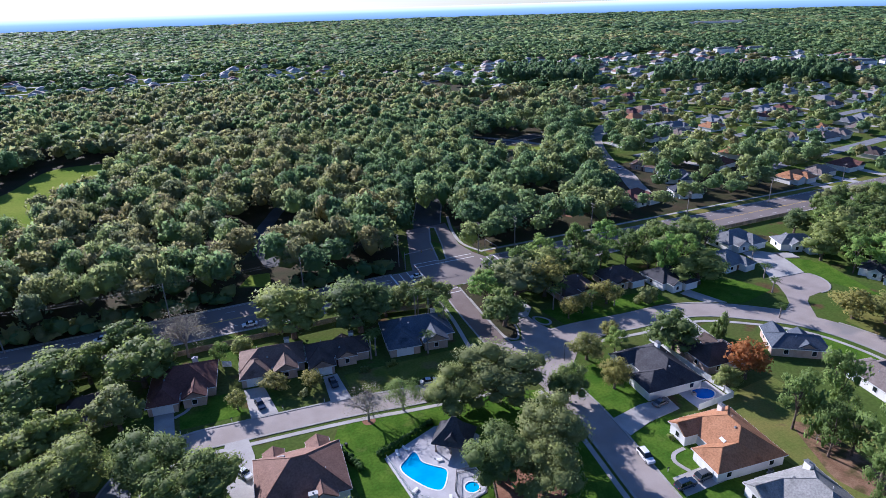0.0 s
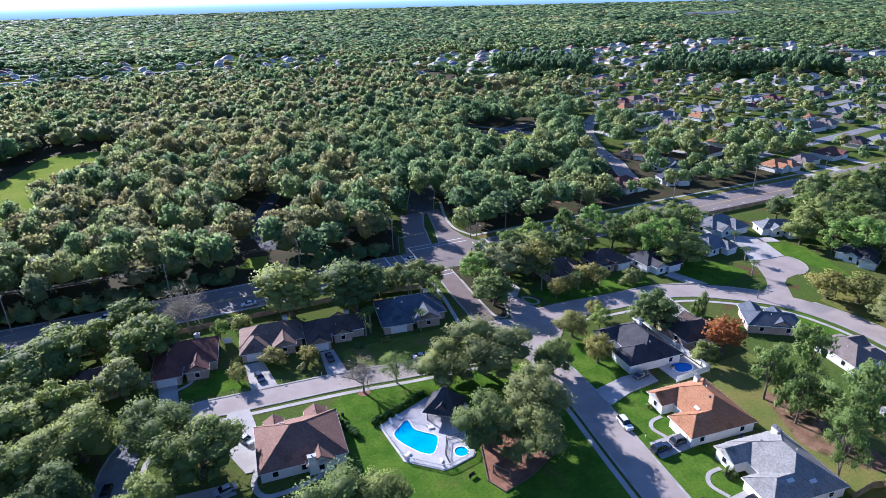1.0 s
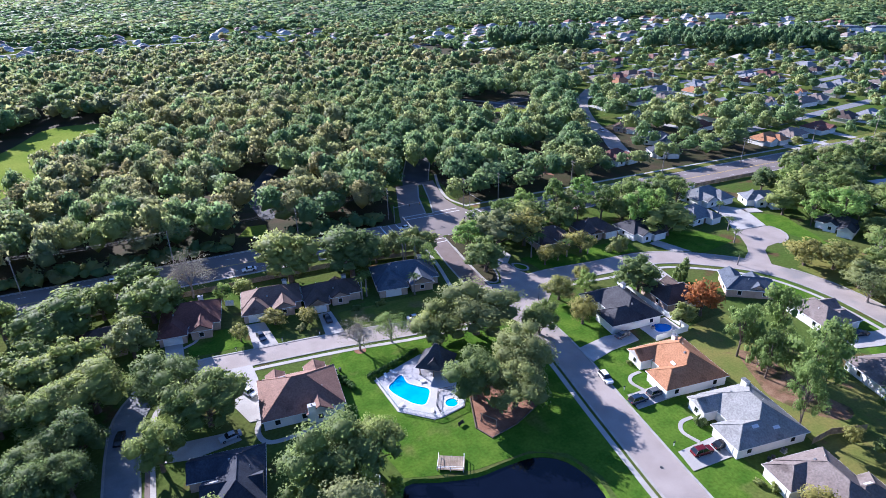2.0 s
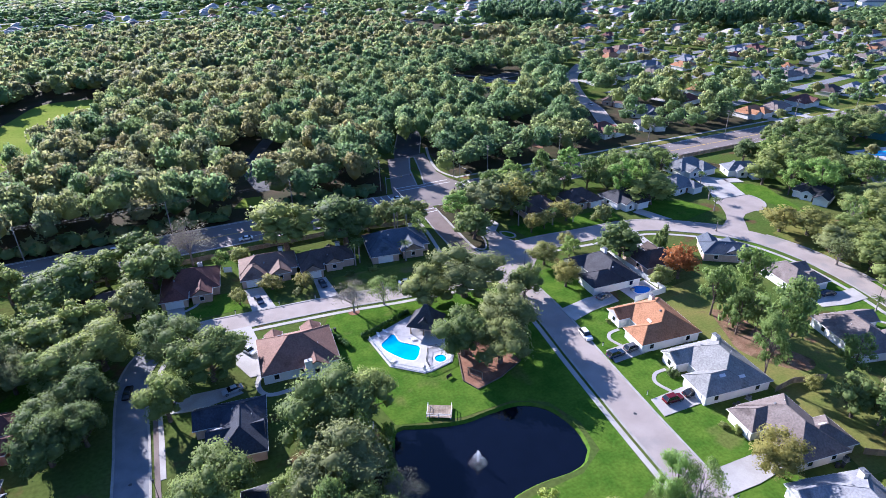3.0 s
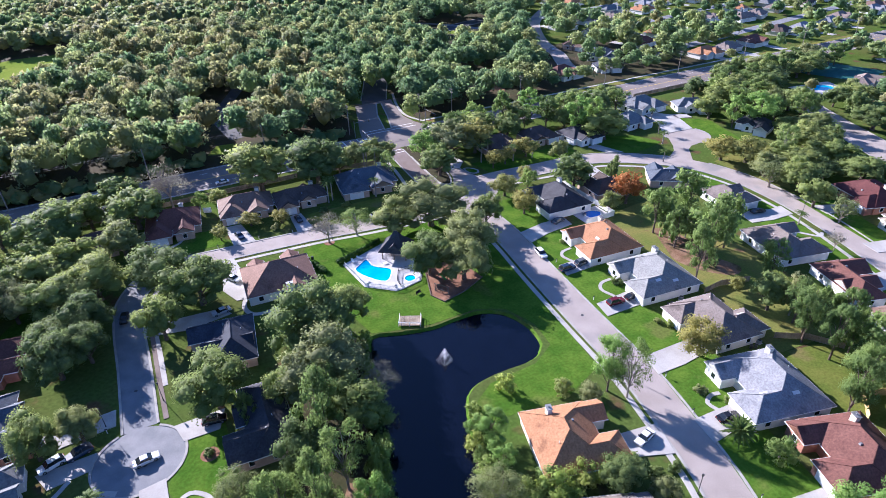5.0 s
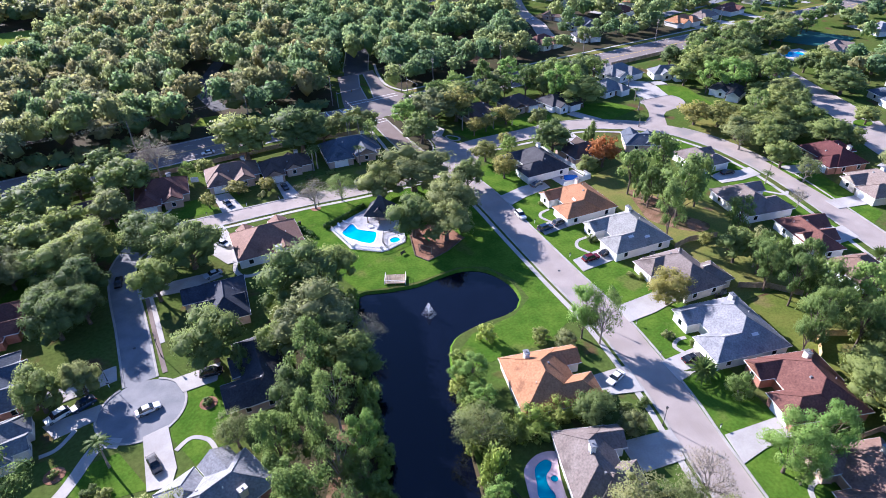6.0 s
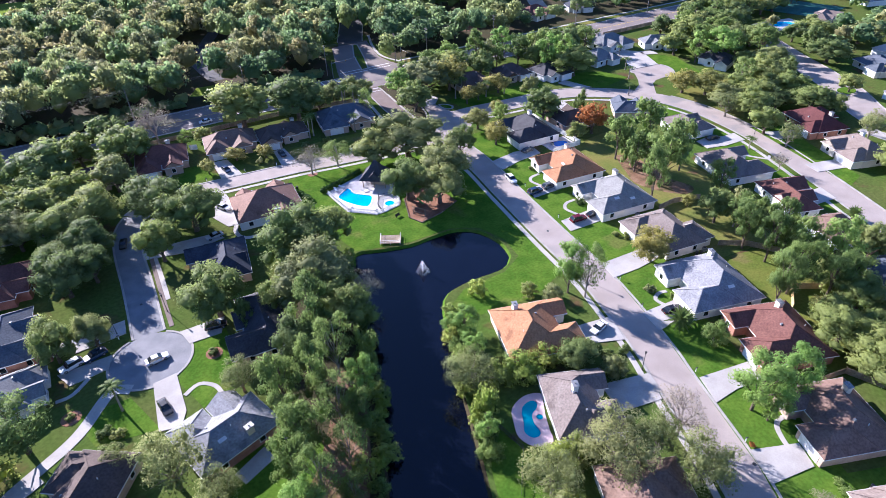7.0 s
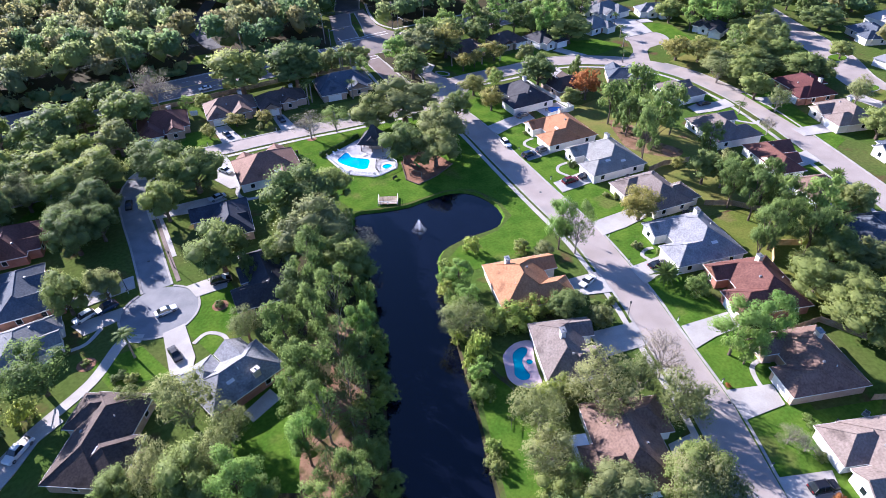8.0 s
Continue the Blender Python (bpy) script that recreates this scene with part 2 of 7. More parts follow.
class Shape:
    def __init__(self):
        self.v, self.f = [], []

    def add(self, verts, faces):
        k = len(self.v)
        self.v += [tuple(p) for p in verts]
        self.f += [tuple(i + k for i in fc) for fc in faces]
        return self

    def box(self, cx, cy, z0, z1, w, d, yaw=0.0, top=1.0):
        c, s = math.cos(radians(yaw)), math.sin(radians(yaw))
        vs = []
        for z, q in ((z0, 1.0), (z1, top)):
            for x, y in ((-w / 2, -d / 2), (w / 2, -d / 2), (w / 2, d / 2), (-w / 2, d / 2)):
                x, y = x * q, y * q
                vs.append((cx + x * c - y * s, cy + x * s + y * c, z))
        return self.add(vs, [(3, 2, 1, 0), (4, 5, 6, 7), (0, 1, 5, 4), (1, 2, 6, 5), (2, 3, 7, 6), (3, 0, 4, 7)])

    def prism(self, pts, z0, z1):
        n = len(pts)
        if sum(pts[i - 1][0] * pts[i][1] - pts[i][0] * pts[i - 1][1] for i in range(n)) < 0:
            pts = pts[::-1]
        vs = [(x, y, z0) for x, y in pts] + [(x, y, z1) for x, y in pts]
        fs = [tuple(range(n, 2 * n))] + [(i, (i + 1) % n, n + (i + 1) % n, n + i) for i in range(n)]
        return self.add(vs, fs)

    def tube(self, pts, radii, sides=6):
        pts = [Vector(p) for p in pts]
        rings = []
        for i, p in enumerate(pts):
            d = (pts[min(i + 1, len(pts) - 1)] - pts[max(i - 1, 0)]).normalized()
            a = d.orthogonal().normalized()
            b = d.cross(a)
            rings.append([p + radii[i] * (a * math.cos(2 * math.pi * k / sides) + b * math.sin(2 * math.pi * k / sides)) for k in range(sides)])
        vs = [v for r in rings for v in r]
        fs = [(i * sides + k, i * sides + (k + 1) % sides, (i + 1) * sides + (k + 1) % sides, (i + 1) * sides + k)
              for i in range(len(pts) - 1) for k in range(sides)]
        fs += [tuple(range(sides))[::-1], tuple(range((len(pts) - 1) * sides, len(pts) * sides))]
        return self.add(vs, fs)

    def bar(self, a, b, r, sides=4):
        return self.tube([a, b], [r, r], sides)

    def mesh(self, name, material=None, smooth=False):
        me = bpy.data.meshes.new(name)
        me.from_pydata(self.v, [], self.f)
        if material:
            me.materials.append(material)
        if smooth:
            me.shade_smooth()
        me.update()
        return me


def part(name, shape, material, parent, label="", at=None, smooth=False):
    me = shape.mesh(name, material, smooth) if isinstance(shape, Shape) else shape
    ob = new(name, me)
    ob.parent = parent
    if at is not None:
        ob.matrix_basis = at
    return tagged(ob, label)


def setting(name, shape, material, label, category):
    return tagged(new(name, shape.mesh(name, material)), label, category, kind="structure")


def thing(name, x, y, yaw, label, category, group="", z=0.0):
    return_ob = new(name)
    return_ob.matrix_basis = pose(x, y, z, 0, 0, yaw)
    return_ob.empty_display_size = 0.3
    return tagged(return_ob, label, category, group)


def smooth_line(pts, step=3.0, closed=False):
    """A smooth line through the points, in short steps."""
    p = [Vector((x, y)) for x, y in pts]
    n = len(p)
    got = []
    for i in range(n if closed else n - 1):
        a = p[(i - 1) % n] if closed or i else p[0]
        b, c = p[i], p[(i + 1) % n]
        d = p[(i + 2) % n] if closed or i + 2 < n else p[-1]
        k = max(1, round((c - b).length / step))
        for j in range(k):
            t = j / k
            q = 0.5 * (2 * b + (c - a) * t + (2 * a - 5 * b + 4 * c - d) * t * t + (3 * b - a - 3 * c + d) * t ** 3)
            got.append((q.x, q.y))
    if not closed:
        got.append((p[-1].x, p[-1].y))
    return got


def offset(line, d):
    """The line moved d to its left."""
    got = []
    for i, (x, y) in enumerate(line):
        x0, y0 = line[max(i - 1, 0)]
        x1, y1 = line[min(i + 1, len(line) - 1)]
        k = math.hypot(x1 - x0, y1 - y0) or 1
        got.append((x - (y1 - y0) / k * d, y + (x1 - x0) / k * d))
    return got


def ribbon(shape, line, a, b, z0, z1, gaps=()):
    """A slab along a line, from a to b to its left."""
    la, lb = offset(line, a), offset(line, b)
    for i in range(len(line) - 1):
        mx, my = (la[i][0] + la[i + 1][0]) / 2, (la[i][1] + la[i + 1][1]) / 2
        if any(math.hypot(mx - gx, my - gy) < gr for gx, gy, gr in gaps):
            continue
        shape.add([(*la[i], z0), (*la[i + 1], z0), (*lb[i + 1], z0), (*lb[i], z0), (*la[i], z1), (*la[i + 1], z1), (*lb[i + 1], z1), (*lb[i], z1)],
                  [(4, 5, 6, 7) if b > a else (7, 6, 5, 4), (0, 1, 5, 4), (3, 7, 6, 2), (0, 4, 7, 3), (1, 2, 6, 5)])
    return shape


def inside(x, y, poly):
    hit = False
    for i in range(len(poly)):
        (x0, y0), (x1, y1) = poly[i - 1], poly[i]
        if (y0 > y) != (y1 > y) and x < (x1 - x0) * (y - y0) / (y1 - y0) + x0:
            hit = not hit
    return hit


def circle(x, y, r, n=24, squash=1.0):
    return [(x + r * math.cos(2 * math.pi * i / n), y + r * squash * math.sin(2 * math.pi * i / n)) for i in range(n)]


# ---- plan: streets, pond ----
MAIN = [(x, 178.4) for x in range(-900, 1300, 20)]
ENTRANCE = smooth_line([(74.6, 169.5), (74.0, 160), (73.2, 149), (72.7, 138), (72.5, 130), (73.6, 120)])
POND_STREET = smooth_line([(75.0, 119), (77, 104), (76.7, 87), (74, 66), (71.5, 45), (69, 23), (64, 1.5), (60.5, -9), (54.0, -29), (47.5, -43), (38, -66), (20, -110), (0, -160)])
CURVED_STREET = smooth_line([(75, 116), (91, 124), (114, 122.6), (135, 120.5), (150, 111.5), (162, 99), (167.5, 84), (168, 68), (165, 49), (157, 24), (150, 4.5), (139, -25), (122, -65), (100, -110)])
WEST_STREET = smooth_line([(76, 111.5), (60, 113.5), (42, 115.5), (25, 118.0), (0, 120), (-12, 120.5), (-21.5, 116.5), (-26.5, 108), (-27.5, 96), (-27.2, 80), (-27.3, 60)])
EAST_STREET = smooth_line([(262, 130), (247, 101), (238.5, 82), (228.5, 63), (215.5, 46), (208.5, 30), (196, -2), (178, -50)])
NORTH_STREET = smooth_line([(82, 188), (84.5, 204), (90, 228), (100, 252), (116, 285), (150, 330), (200, 362), (260, 380)])
WOODS_LANE = smooth_line([(22, 215), (20, 232), (20, 250), (30, 276), (44, 310), (50, 345)])
HILL_STREET = smooth_line([(205, 222), (213, 240), (222, 258), (233, 290), (262, 340), (300, 380)])
POND = smooth_line([(23.5, 64.0), (30, 62.2), (37.6, 60.2), (44, 60.4), (51, 59.9), (56.1, 56), (58.2, 48.5), (57, 42), (54.5, 39.6), (50.5, 38.6), (43, 38.9), (36.3, 37.7), (32.6, 33.5),
                    (28.5, 23), (24, 11), (18.5, -5), (12.5, -21), (4, -45), (-8, -78), (-26, -74), (-13, -42), (-7, -22), (0, -5), (6, 10), (11.5, 26), (16, 42), (20, 56)], 2.5, True)
STREETS = [(MAIN, 9.4), (ENTRANCE, 3.2), (POND_STREET, 4.0), (CURVED_STREET, 4.2), (WEST_STREET, 3.4), (EAST_STREET, 6.8), (NORTH_STREET[:14], 8.0), (WOODS_LANE[:16], 1.5), (HILL_STREET, 4)]

# ---- ground ----
bm = bmesh.new()
far = [bm.verts.new((4900 * math.cos(a), 4900 * math.sin(a), 0)) for a in np.linspace(0, 2 * math.pi, 48, endpoint=False)]
rim = [bm.verts.new((x, y, 0)) for x, y in POND]
for loop in (far, rim):
    for i in range(len(loop)):
        bm.edges.new((loop[i - 1], loop[i]))
bmesh.ops.triangle_fill(bm, use_beauty=True, edges=bm.edges[:], normal=(0, 0, 1))
me = bpy.data.meshes.new("ground")
bm.to_mesh(me)
bm.free()
me.materials.append(GROUND)
tagged(new("ground", me), "flat ground of rough olive grass and bare soil", "ground", kind="structure")

s = Shape()
k = len(POND)
ccw = sum(POND[i - 1][0] * POND[i][1] - POND[i][0] * POND[i - 1][1] for i in range(k)) > 0
inner = offset(POND + POND[:1], 0.8 if ccw else -0.8)[:-1]
wild = Shape()
skin = [(*p, 0.0) for p in POND] + [(*p, -0.9) for p in inner]
turfed = [POND[i][1] > 26 and POND[i][0] > 21 for i in range(k)]
s.add(skin, [(i, (i + 1) % k, k + (i + 1) % k, k + i) for i in range(k) if turfed[i]])
wild.add(skin, [(i, (i + 1) % k, k + (i + 1) % k, k + i) for i in range(k) if not turfed[i]])
setting("pond_bank", s, LAWN, "sloping grass bank of the pond", "bank")
setting("pond_bank", wild, FLOOR, "wild muddy bank under bushes along the pond", "bank")
s = Shape()
s.add([(*p, -0.62) for p in POND], [tuple(range(k)) if ccw else tuple(range(k))[::-1]])
setting("water", s, PONDWATER, "still dark water of the pond", "water")


def sheet(name, pts, material, z, label, category, smooth=0.0):
    line = smooth_line(pts, smooth, True) if smooth else pts
    return setting(name, Shape().prism(line, -0.05, z), material, label, category)


def street(name, line, half, material, z, label, gaps=(), kerb=True):
    setting(name, ribbon(Shape(), line, -half, half, -0.05, z), material, label, "road")
    if kerb:
        s = Shape()
        for side in (1, -1):
            ribbon(s, line, side * half, side * (half + 0.5), -0.05, 0.14, gaps)
        setting("kerb", s, KERB, "pale concrete kerb along " + label, "kerb")


street("road", MAIN, 9.3, ROADWAY, 0.020, "a dark asphalt main road with marked lanes", [(73.4, 169, 9), (83, 188, 16), (205, 188, 6)])
street("road", POND_STREET, 4.0, STREET, 0.024, "a pale residential street", [(78, 116, 14)])
street("road", ENTRANCE, 3.1, PAVER, 0.036, "a brown paved entrance street", [(73.4, 170, 5), (73.4, 119, 8.5)])
street("road", CURVED_STREET, 4.2, STREET, 0.028, "a curved pale residential street", [(80, 118, 15), (168, 103, 7)])
BEND = next(i for i, p in enumerate(WEST_STREET) if p[0] < -22)
street("road", WEST_STREET[:BEND + 1], 3.4, STREET, 0.032, "a shaded residential street", [(76, 111.5, 9)])
street("road", WEST_STREET[BEND:], 3.1, GREYSTREET, 0.034, "a dark grey dead-end street", [(-28, 52, 9)])
street("road", EAST_STREET, 6.8, STREET, 0.024, "a pale residential street")
street("road", NORTH_STREET, 6.0, ASPHALT, 0.026, "an asphalt street into the woods", [(85, 200, 34)])
sheet("road", [(68, 187), (70, 195), (75, 211), (80.5, 229), (99.5, 230), (97.2, 219), (94.5, 204), (95.8, 194), (98.5, 187)], ROADWAY, 0.03, "wide asphalt mouth of a divided side street", "road")
sheet("kerb", [(80.1, 191.4), (83.8, 191.4), (88.4, 207), (93.4, 227), (90.4, 227.6), (84.4, 211)], KERB, 0.14, "concrete rim of a median island", "kerb")
sheet("lawn", [(80.7, 192), (83.3, 192), (87.8, 207), (92.6, 226.4), (90.9, 226.8), (85.0, 211)], GROUND, 0.16, "grass on a median island", "lawn")
street("road", WOODS_LANE, 3.2, ASPHALT, 0.024, "a lane between the trees", kerb=False)
street("road", HILL_STREET, 4.0, STREET, 0.024, "a pale residential street")
sheet("road", circle(-28, 52, 8.2, 32), GREYSTREET, 0.036, "round turning head of a dead-end street", "road")
sheet("road", circle(183.8, 119.4, 8.8, 32), STREET, 0.036, "round turning head of a short dead-end street", "road")
sheet("road", [(164, 97), (158.5, 104), (163, 107.6), (167.3, 110.1), (170.8, 114), (175.4, 121), (181, 122), (182, 110.8), (176.8, 110.3), (173.2, 108.2), (168.6, 102.5)], STREET, 0.040, "mouth of a short dead-end street", "road")
s = Shape()
ring = circle(-28, 52, 8.2, 48)
ribbon(s, ring + ring[:1], -0.5, 0, -0.05, 0.14, [(-27.3, 61, 4.2)])
setting("kerb", s, KERB, "pale concrete kerb round a turning head", "kerb")
s = Shape()
ring = circle(183.8, 119.4, 8.8, 48)
ribbon(s, ring + ring[:1], -0.5, 0, -0.05, 0.14, [(176, 114, 7.5), (187, 128, 7)])
setting("kerb", s, KERB, "pale concrete kerb round a turning head", "kerb")
sheet("road", [(69.4, 129.5), (75.6, 128), (79.6, 127), (82.4, 132.5), (83.4, 138.2), (88.6, 138.6), (88.8, 134), (90.4, 129.4), (95, 127.6), (104, 127.6), (104, 119), (93, 117.4), (87.4, 111.8), (81.2, 106), (72.8, 106), (70.6, 112), (70.4, 121)], STREET, 0.044, "wide flared mouth of the residential streets", "road")
sheet("kerb", [(89.4, 137.6), (88.9, 134.4), (90.2, 131.6), (92.4, 131.4), (93.4, 133.6), (91.8, 136.6)], KERB, 0.15, "pale rim of a small planted island", "kerb", 0.8)
sheet("bed", [(89.8, 136.8), (89.4, 134.4), (90.5, 132.2), (92.0, 132.0), (92.7, 133.6), (91.4, 136.0)], LAWN, 0.17, "grass in a small island", "bed", 0.8)
for cx, cy, rx, ry in ((228, 61.6, 4.6, 3.4), (211, 38, 3.6, 2.6)):
    rim = [(cx + rx * math.cos(0.26 * k) - 0.5 * ry * math.sin(0.26 * k), cy + 0.9 * ry * math.sin(0.26 * k) + 0.3 * rx * math.cos(0.26 * k)) for k in range(24)]
    sheet("kerb", rim, KERB, 0.15, "pale rim of a round grass island in the street", "kerb")
    sheet("lawn", [(cx + 0.88 * (x - cx), cy + 0.88 * (y - cy)) for x, y in rim], LAWN, 0.17, "grass on a round island in the street", "lawn")
ISLAND = [(78.6, 168.2), (77.3, 158), (76.5, 147), (76.1, 138), (76.0, 131), (77.4, 128.6), (79.3, 128.5), (81.6, 133), (82.8, 139), (85.4, 147), (87.6, 153), (89, 168.2)]
sheet("bed", ISLAND, FLOOR, 0.1, "leaf litter under trees on an island between streets", "bed")
setting("kerb", ribbon(Shape(), smooth_line(ISLAND[1:9], 1.0), -0.15, 0.45, -0.05, 0.16), KERB, "pale concrete kerb round a wooded island", "kerb")

# lane marks of the main road
s = Shape()
for x in range(-600, 900, 9):
    if not 62 < x < 96:
        for y in (173.4, 183.6):
            s.box(x, y, 0, 0.028, 3.0, 0.14)
for x0, x1 in ((-900, 62), (96, 1270)):
    for y in (169.5, 187.3):
        s.box((x0 + x1) / 2, y, 0, 0.028, x1 - x0, 0.14)
for x, wide in ((59.4, 0.55), (62.6, 0.35), (65.6, 0.35), (95.8, 0.35), (98.4, 0.35), (101.6, 0.55)):
    s.box(x, 178.4, 0, 0.029, wide, 17.4)
for y in (164.4, 167.2):
    s.box(74.3, y, 0, 0.044, 6.2, 0.4)
for y in (189.6, 192.6):
    s.box(82.4, y, 0, 0.036, 24.0, 0.4)
for x0, x1 in ((30, 58), (103, 136)):
    for y in (173.4, 175.9, 181.2, 183.6):
        s.box((x0 + x1) / 2, y, 0, 0.03, x1 - x0, 0.16)
setting("lane_marks", s, PAINTW, "worn white lane and crossing marks on asphalt", "road marking")
s = Shape()
for x0, x1 in ((-900, 60), (98, 1270)):
    for y in (178.2, 178.6):
        s.box((x0 + x1) / 2, y, 0, 0.028, x1 - x0, 0.12)
setting("centre_line", s, PAINTY, "double yellow centre line of the main road", "road marking")

# pavements
SIDE = [("pavement", ribbon(Shape(), MAIN[48:62], 14.2, 15.6, -0.05, 0.07, [(82, 193, 17)])),
        ("pavement", ribbon(Shape(), POND_STREET, -6.4, -5.2, -0.05, 0.08, [(76, 116, 13)])),
        ("pavement", ribbon(Shape(), CURVED_STREET, -8.0, -6.8, -0.05, 0.08, [(76, 111, 14)])),
        ("pavement", ribbon(Shape(), WEST_STREET, 5.0, 6.2, -0.05, 0.08, [(76, 111.5, 9), (-28, 60, 11)])),
        ("pavement", ribbon(Shape(), smooth_line([(67.6, 166), (67.2, 156), (66.4, 146), (65.0, 136), (63.4, 124.8)]), -0.6, 0.6, -0.05, 0.08)),
        ("pavement", ribbon(Shape(), smooth_line([(99.6, 192.4), (95.9, 204), (98.4, 220), (104, 238)]), -0.6, 0.6, -0.05, 0.1))]
for nm, sh in SIDE:
    setting(nm, sh, CONCRETE, "pale concrete pavement in grass", "pavement")

# lawns and beds
sheet("lawn", [(24, 65), (30, 63), (38, 61), (50, 61), (57, 57), (59.6, 49), (58.5, 41), (52, 37.5), (40, 37), (33.5, 33), (31, 27), (38, 27.5), (52, 26), (63, 30), (66, 50), (70, 80), (71.5, 104),
               (60, 109), (22, 113), (19.6, 108), (19.6, 96), (21, 80)], LAWN, 0.03, "mown green lawn round the pond", "lawn")
sheet("lawn", [(82, 106), (80.8, 87), (78.2, 66), (75.7, 45), (73.2, 23), (68.2, 1.5), (64.7, -9), (58.2, -29), (51.7, -43), (44, -62), (58, -68), (70, -36), (78, -8), (84, 22), (92, 60), (96, 108)], LAWN, 0.026,
      "mown green front lawns along the street", "lawn")
sheet("lawn", [(77.4, 42), (88, 42), (88, 15), (74, 19)], LAWN, 0.03, "mown green front lawn", "lawn")
sheet("lawn", [(80, 62), (87, 62), (87, 50), (78.5, 50)], LAWN, 0.034, "mown green front lawn", "lawn")
sheet("lawn", [(82.6, 81), (90, 80), (90, 67), (80.4, 67)], LAWN, 0.034, "mown green front lawn", "lawn")
sheet("lawn", [(82, 108), (95, 108), (95, 91), (82.5, 90)], LAWN, 0.034, "mown green front lawn", "lawn")
sheet("lawn", [(72.2, 2), (80, 4), (77, -12), (68, -10)], LAWN, 0.034, "mown green front lawn", "lawn")
sheet("lawn", [(64, -17), (72, -16), (66, -29), (60, -26)], LAWN, 0.034, "mown green front lawn", "lawn")
sheet("lawn", [(58, -33), (82, -42), (62, -50), (52, -44)], LAWN, 0.034, "mown green front lawn", "lawn")
sheet("lawn", [(-20, 55), (-12, 54), (-12, 36), (-21, 33), (-24, 42)], LAWN, 0.034, "mown green front lawn", "lawn")
sheet("lawn", [(-22, 16), (-6, 22), (-3, 8), (-14, -6), (-24, 0)], LAWN, 0.034, "mown green back lawn", "lawn")
sheet("lawn", [(-43, 43), (-33, 43), (-29, 32), (-40, 34)], LAWN, 0.034, "mown green front lawn in shade", "lawn")
sheet("lawn", [(-13, 137), (-1, 137), (2, 126), (-13, 126.5)], LAWN, 0.034, "mown green front lawn", "lawn")
sheet("lawn", [(28, 132), (64, 131), (66, 120), (28, 123.5)], OLIVE, 0.030, "shaded green front lawn", "lawn")
sheet("lawn", [(146, 140), (166, 130), (170, 119), (154, 116), (142, 125)], LAWN, 0.034, "mown green front lawn", "lawn")
sheet("lawn", [(94, 140), (136, 136), (134, 127), (96, 129)], LAWN, 0.034, "mown green front lawn", "lawn")
sheet("lawn", [(146, 96), (160, 92), (162, 62), (150, 20), (143, 6), (140, 30), (148, 60)], LAWN, 0.03, "mown green front lawns along a street", "lawn")
sheet("lawn", [(172, 95), (200, 100), (205, 90), (175, 66), (172, 80)], DRY, 0.03, "dry yellowish lawn under trees", "lawn")
sheet("lawn", [(170, 60), (180, 55), (168, 20), (160, 18)], LAWN, 0.034, "green front lawn", "lawn")
sheet("lawn", [(197, 100), (206, 128), (196, 136), (190, 122)], LAWN, 0.034, "green front lawn", "lawn")
sheet("lawn", [(104, 82), (128, 84), (132, 40), (118, 12), (100, 14), (106, 44)], DRY, 0.03, "dry olive back lawns", "lawn")
sheet("bed", [(117.5, 69), (121, 62), (119.6, 50), (122, 42), (117, 40), (111.4, 46), (109.4, 53), (111.6, 58.5), (114, 64)], STRAW, 0.036, "brown pine straw under trees in a dry lawn", "bed", 2.0)
sheet("lawn", [(92, 16), (118, 10), (104, -28), (88, -22), (98, 0)], OLIVE, 0.03, "olive green back lawns", "lawn")
sheet("lawn", [(-45, 128), (-41, 128), (-46, 100), (-58, 104)], LAWN, 0.03, "bright green side lawn", "lawn")
sheet("bed", [(-400, 188.2), (66, 188.2), (72, 215), (90, 300), (160, 300), (330, 430), (330, 760), (-420, 760)], FLOOR, 0.022, "leaf litter under the woods", "bed")
sheet("bed", [(98, 195), (290, 195), (290, 262), (160, 300), (104, 250)], FLOOR, 0.022, "leaf litter under trees north of the main road", "bed")
sheet("lawn", [(7.5, 202), (18.5, 197), (19.2, 210), (12.4, 211)], FIELD, 0.034, "bright green clearing beside the road", "lawn")
sheet("lawn", [(-112, 262), (-84, 296), (-68, 352), (-46, 396), (-46, 436), (-84, 440), (-98, 396), (-118, 330)], FIELD, 0.03, "long bright grassy clearing in the woods", "lawn", 8.0)
sheet("lawn", [(180, 356), (216, 330), (222, 336), (186, 366)], FIELD, 0.03, "bright green verge of a park", "lawn")
sheet("lawn", [(100, 188.3), (420, 188.3), (420, 192.4), (100, 192.4)], DRY, 0.03, "grass verge of the main road", "lawn")
sheet("lawn", [(-400, 160), (62, 160), (62, 168.8), (-400, 168.8)], GROUND, 0.03, "rough verge of the main road", "lawn")
sheet("lawn", [(19.4, 56), (15.4, 42), (10.9, 26), (5.4, 10), (-0.6, -5), (-7.6, -22), (-24, -18), (-16, 10), (-4, 30), (8, 64), (20, 66)], FLOOR, 0.026, "leaf litter under trees on the pond bank", "bed")
sheet("lawn", [(24.5, -1), (27.4, -8), (23.4, -18), (19, -30), (12, -50), (4.5, -46), (13.2, -22), (19.2, -6)], LAWN, 0.03, "sunny strip of lawn along the pond", "lawn")
sheet("bed", [(-13, 2), (-7, 8.5), (-1.4, 17), (5, 28), (8.5, 26), (2.5, 7), (-5.5, -9), (-12, -22), (-17, -14)], STRAW, 0.036, "reddish pine straw under trees", "bed", 3.0)
sheet("bed", [(46.4, 81.5), (43.1, 71.6), (44.9, 67.5), (51.7, 69.0), (59, 72.4), (57.3, 84), (50, 84.5)], MULCH, 0.06, "red mulch bed of the playground", "bed")
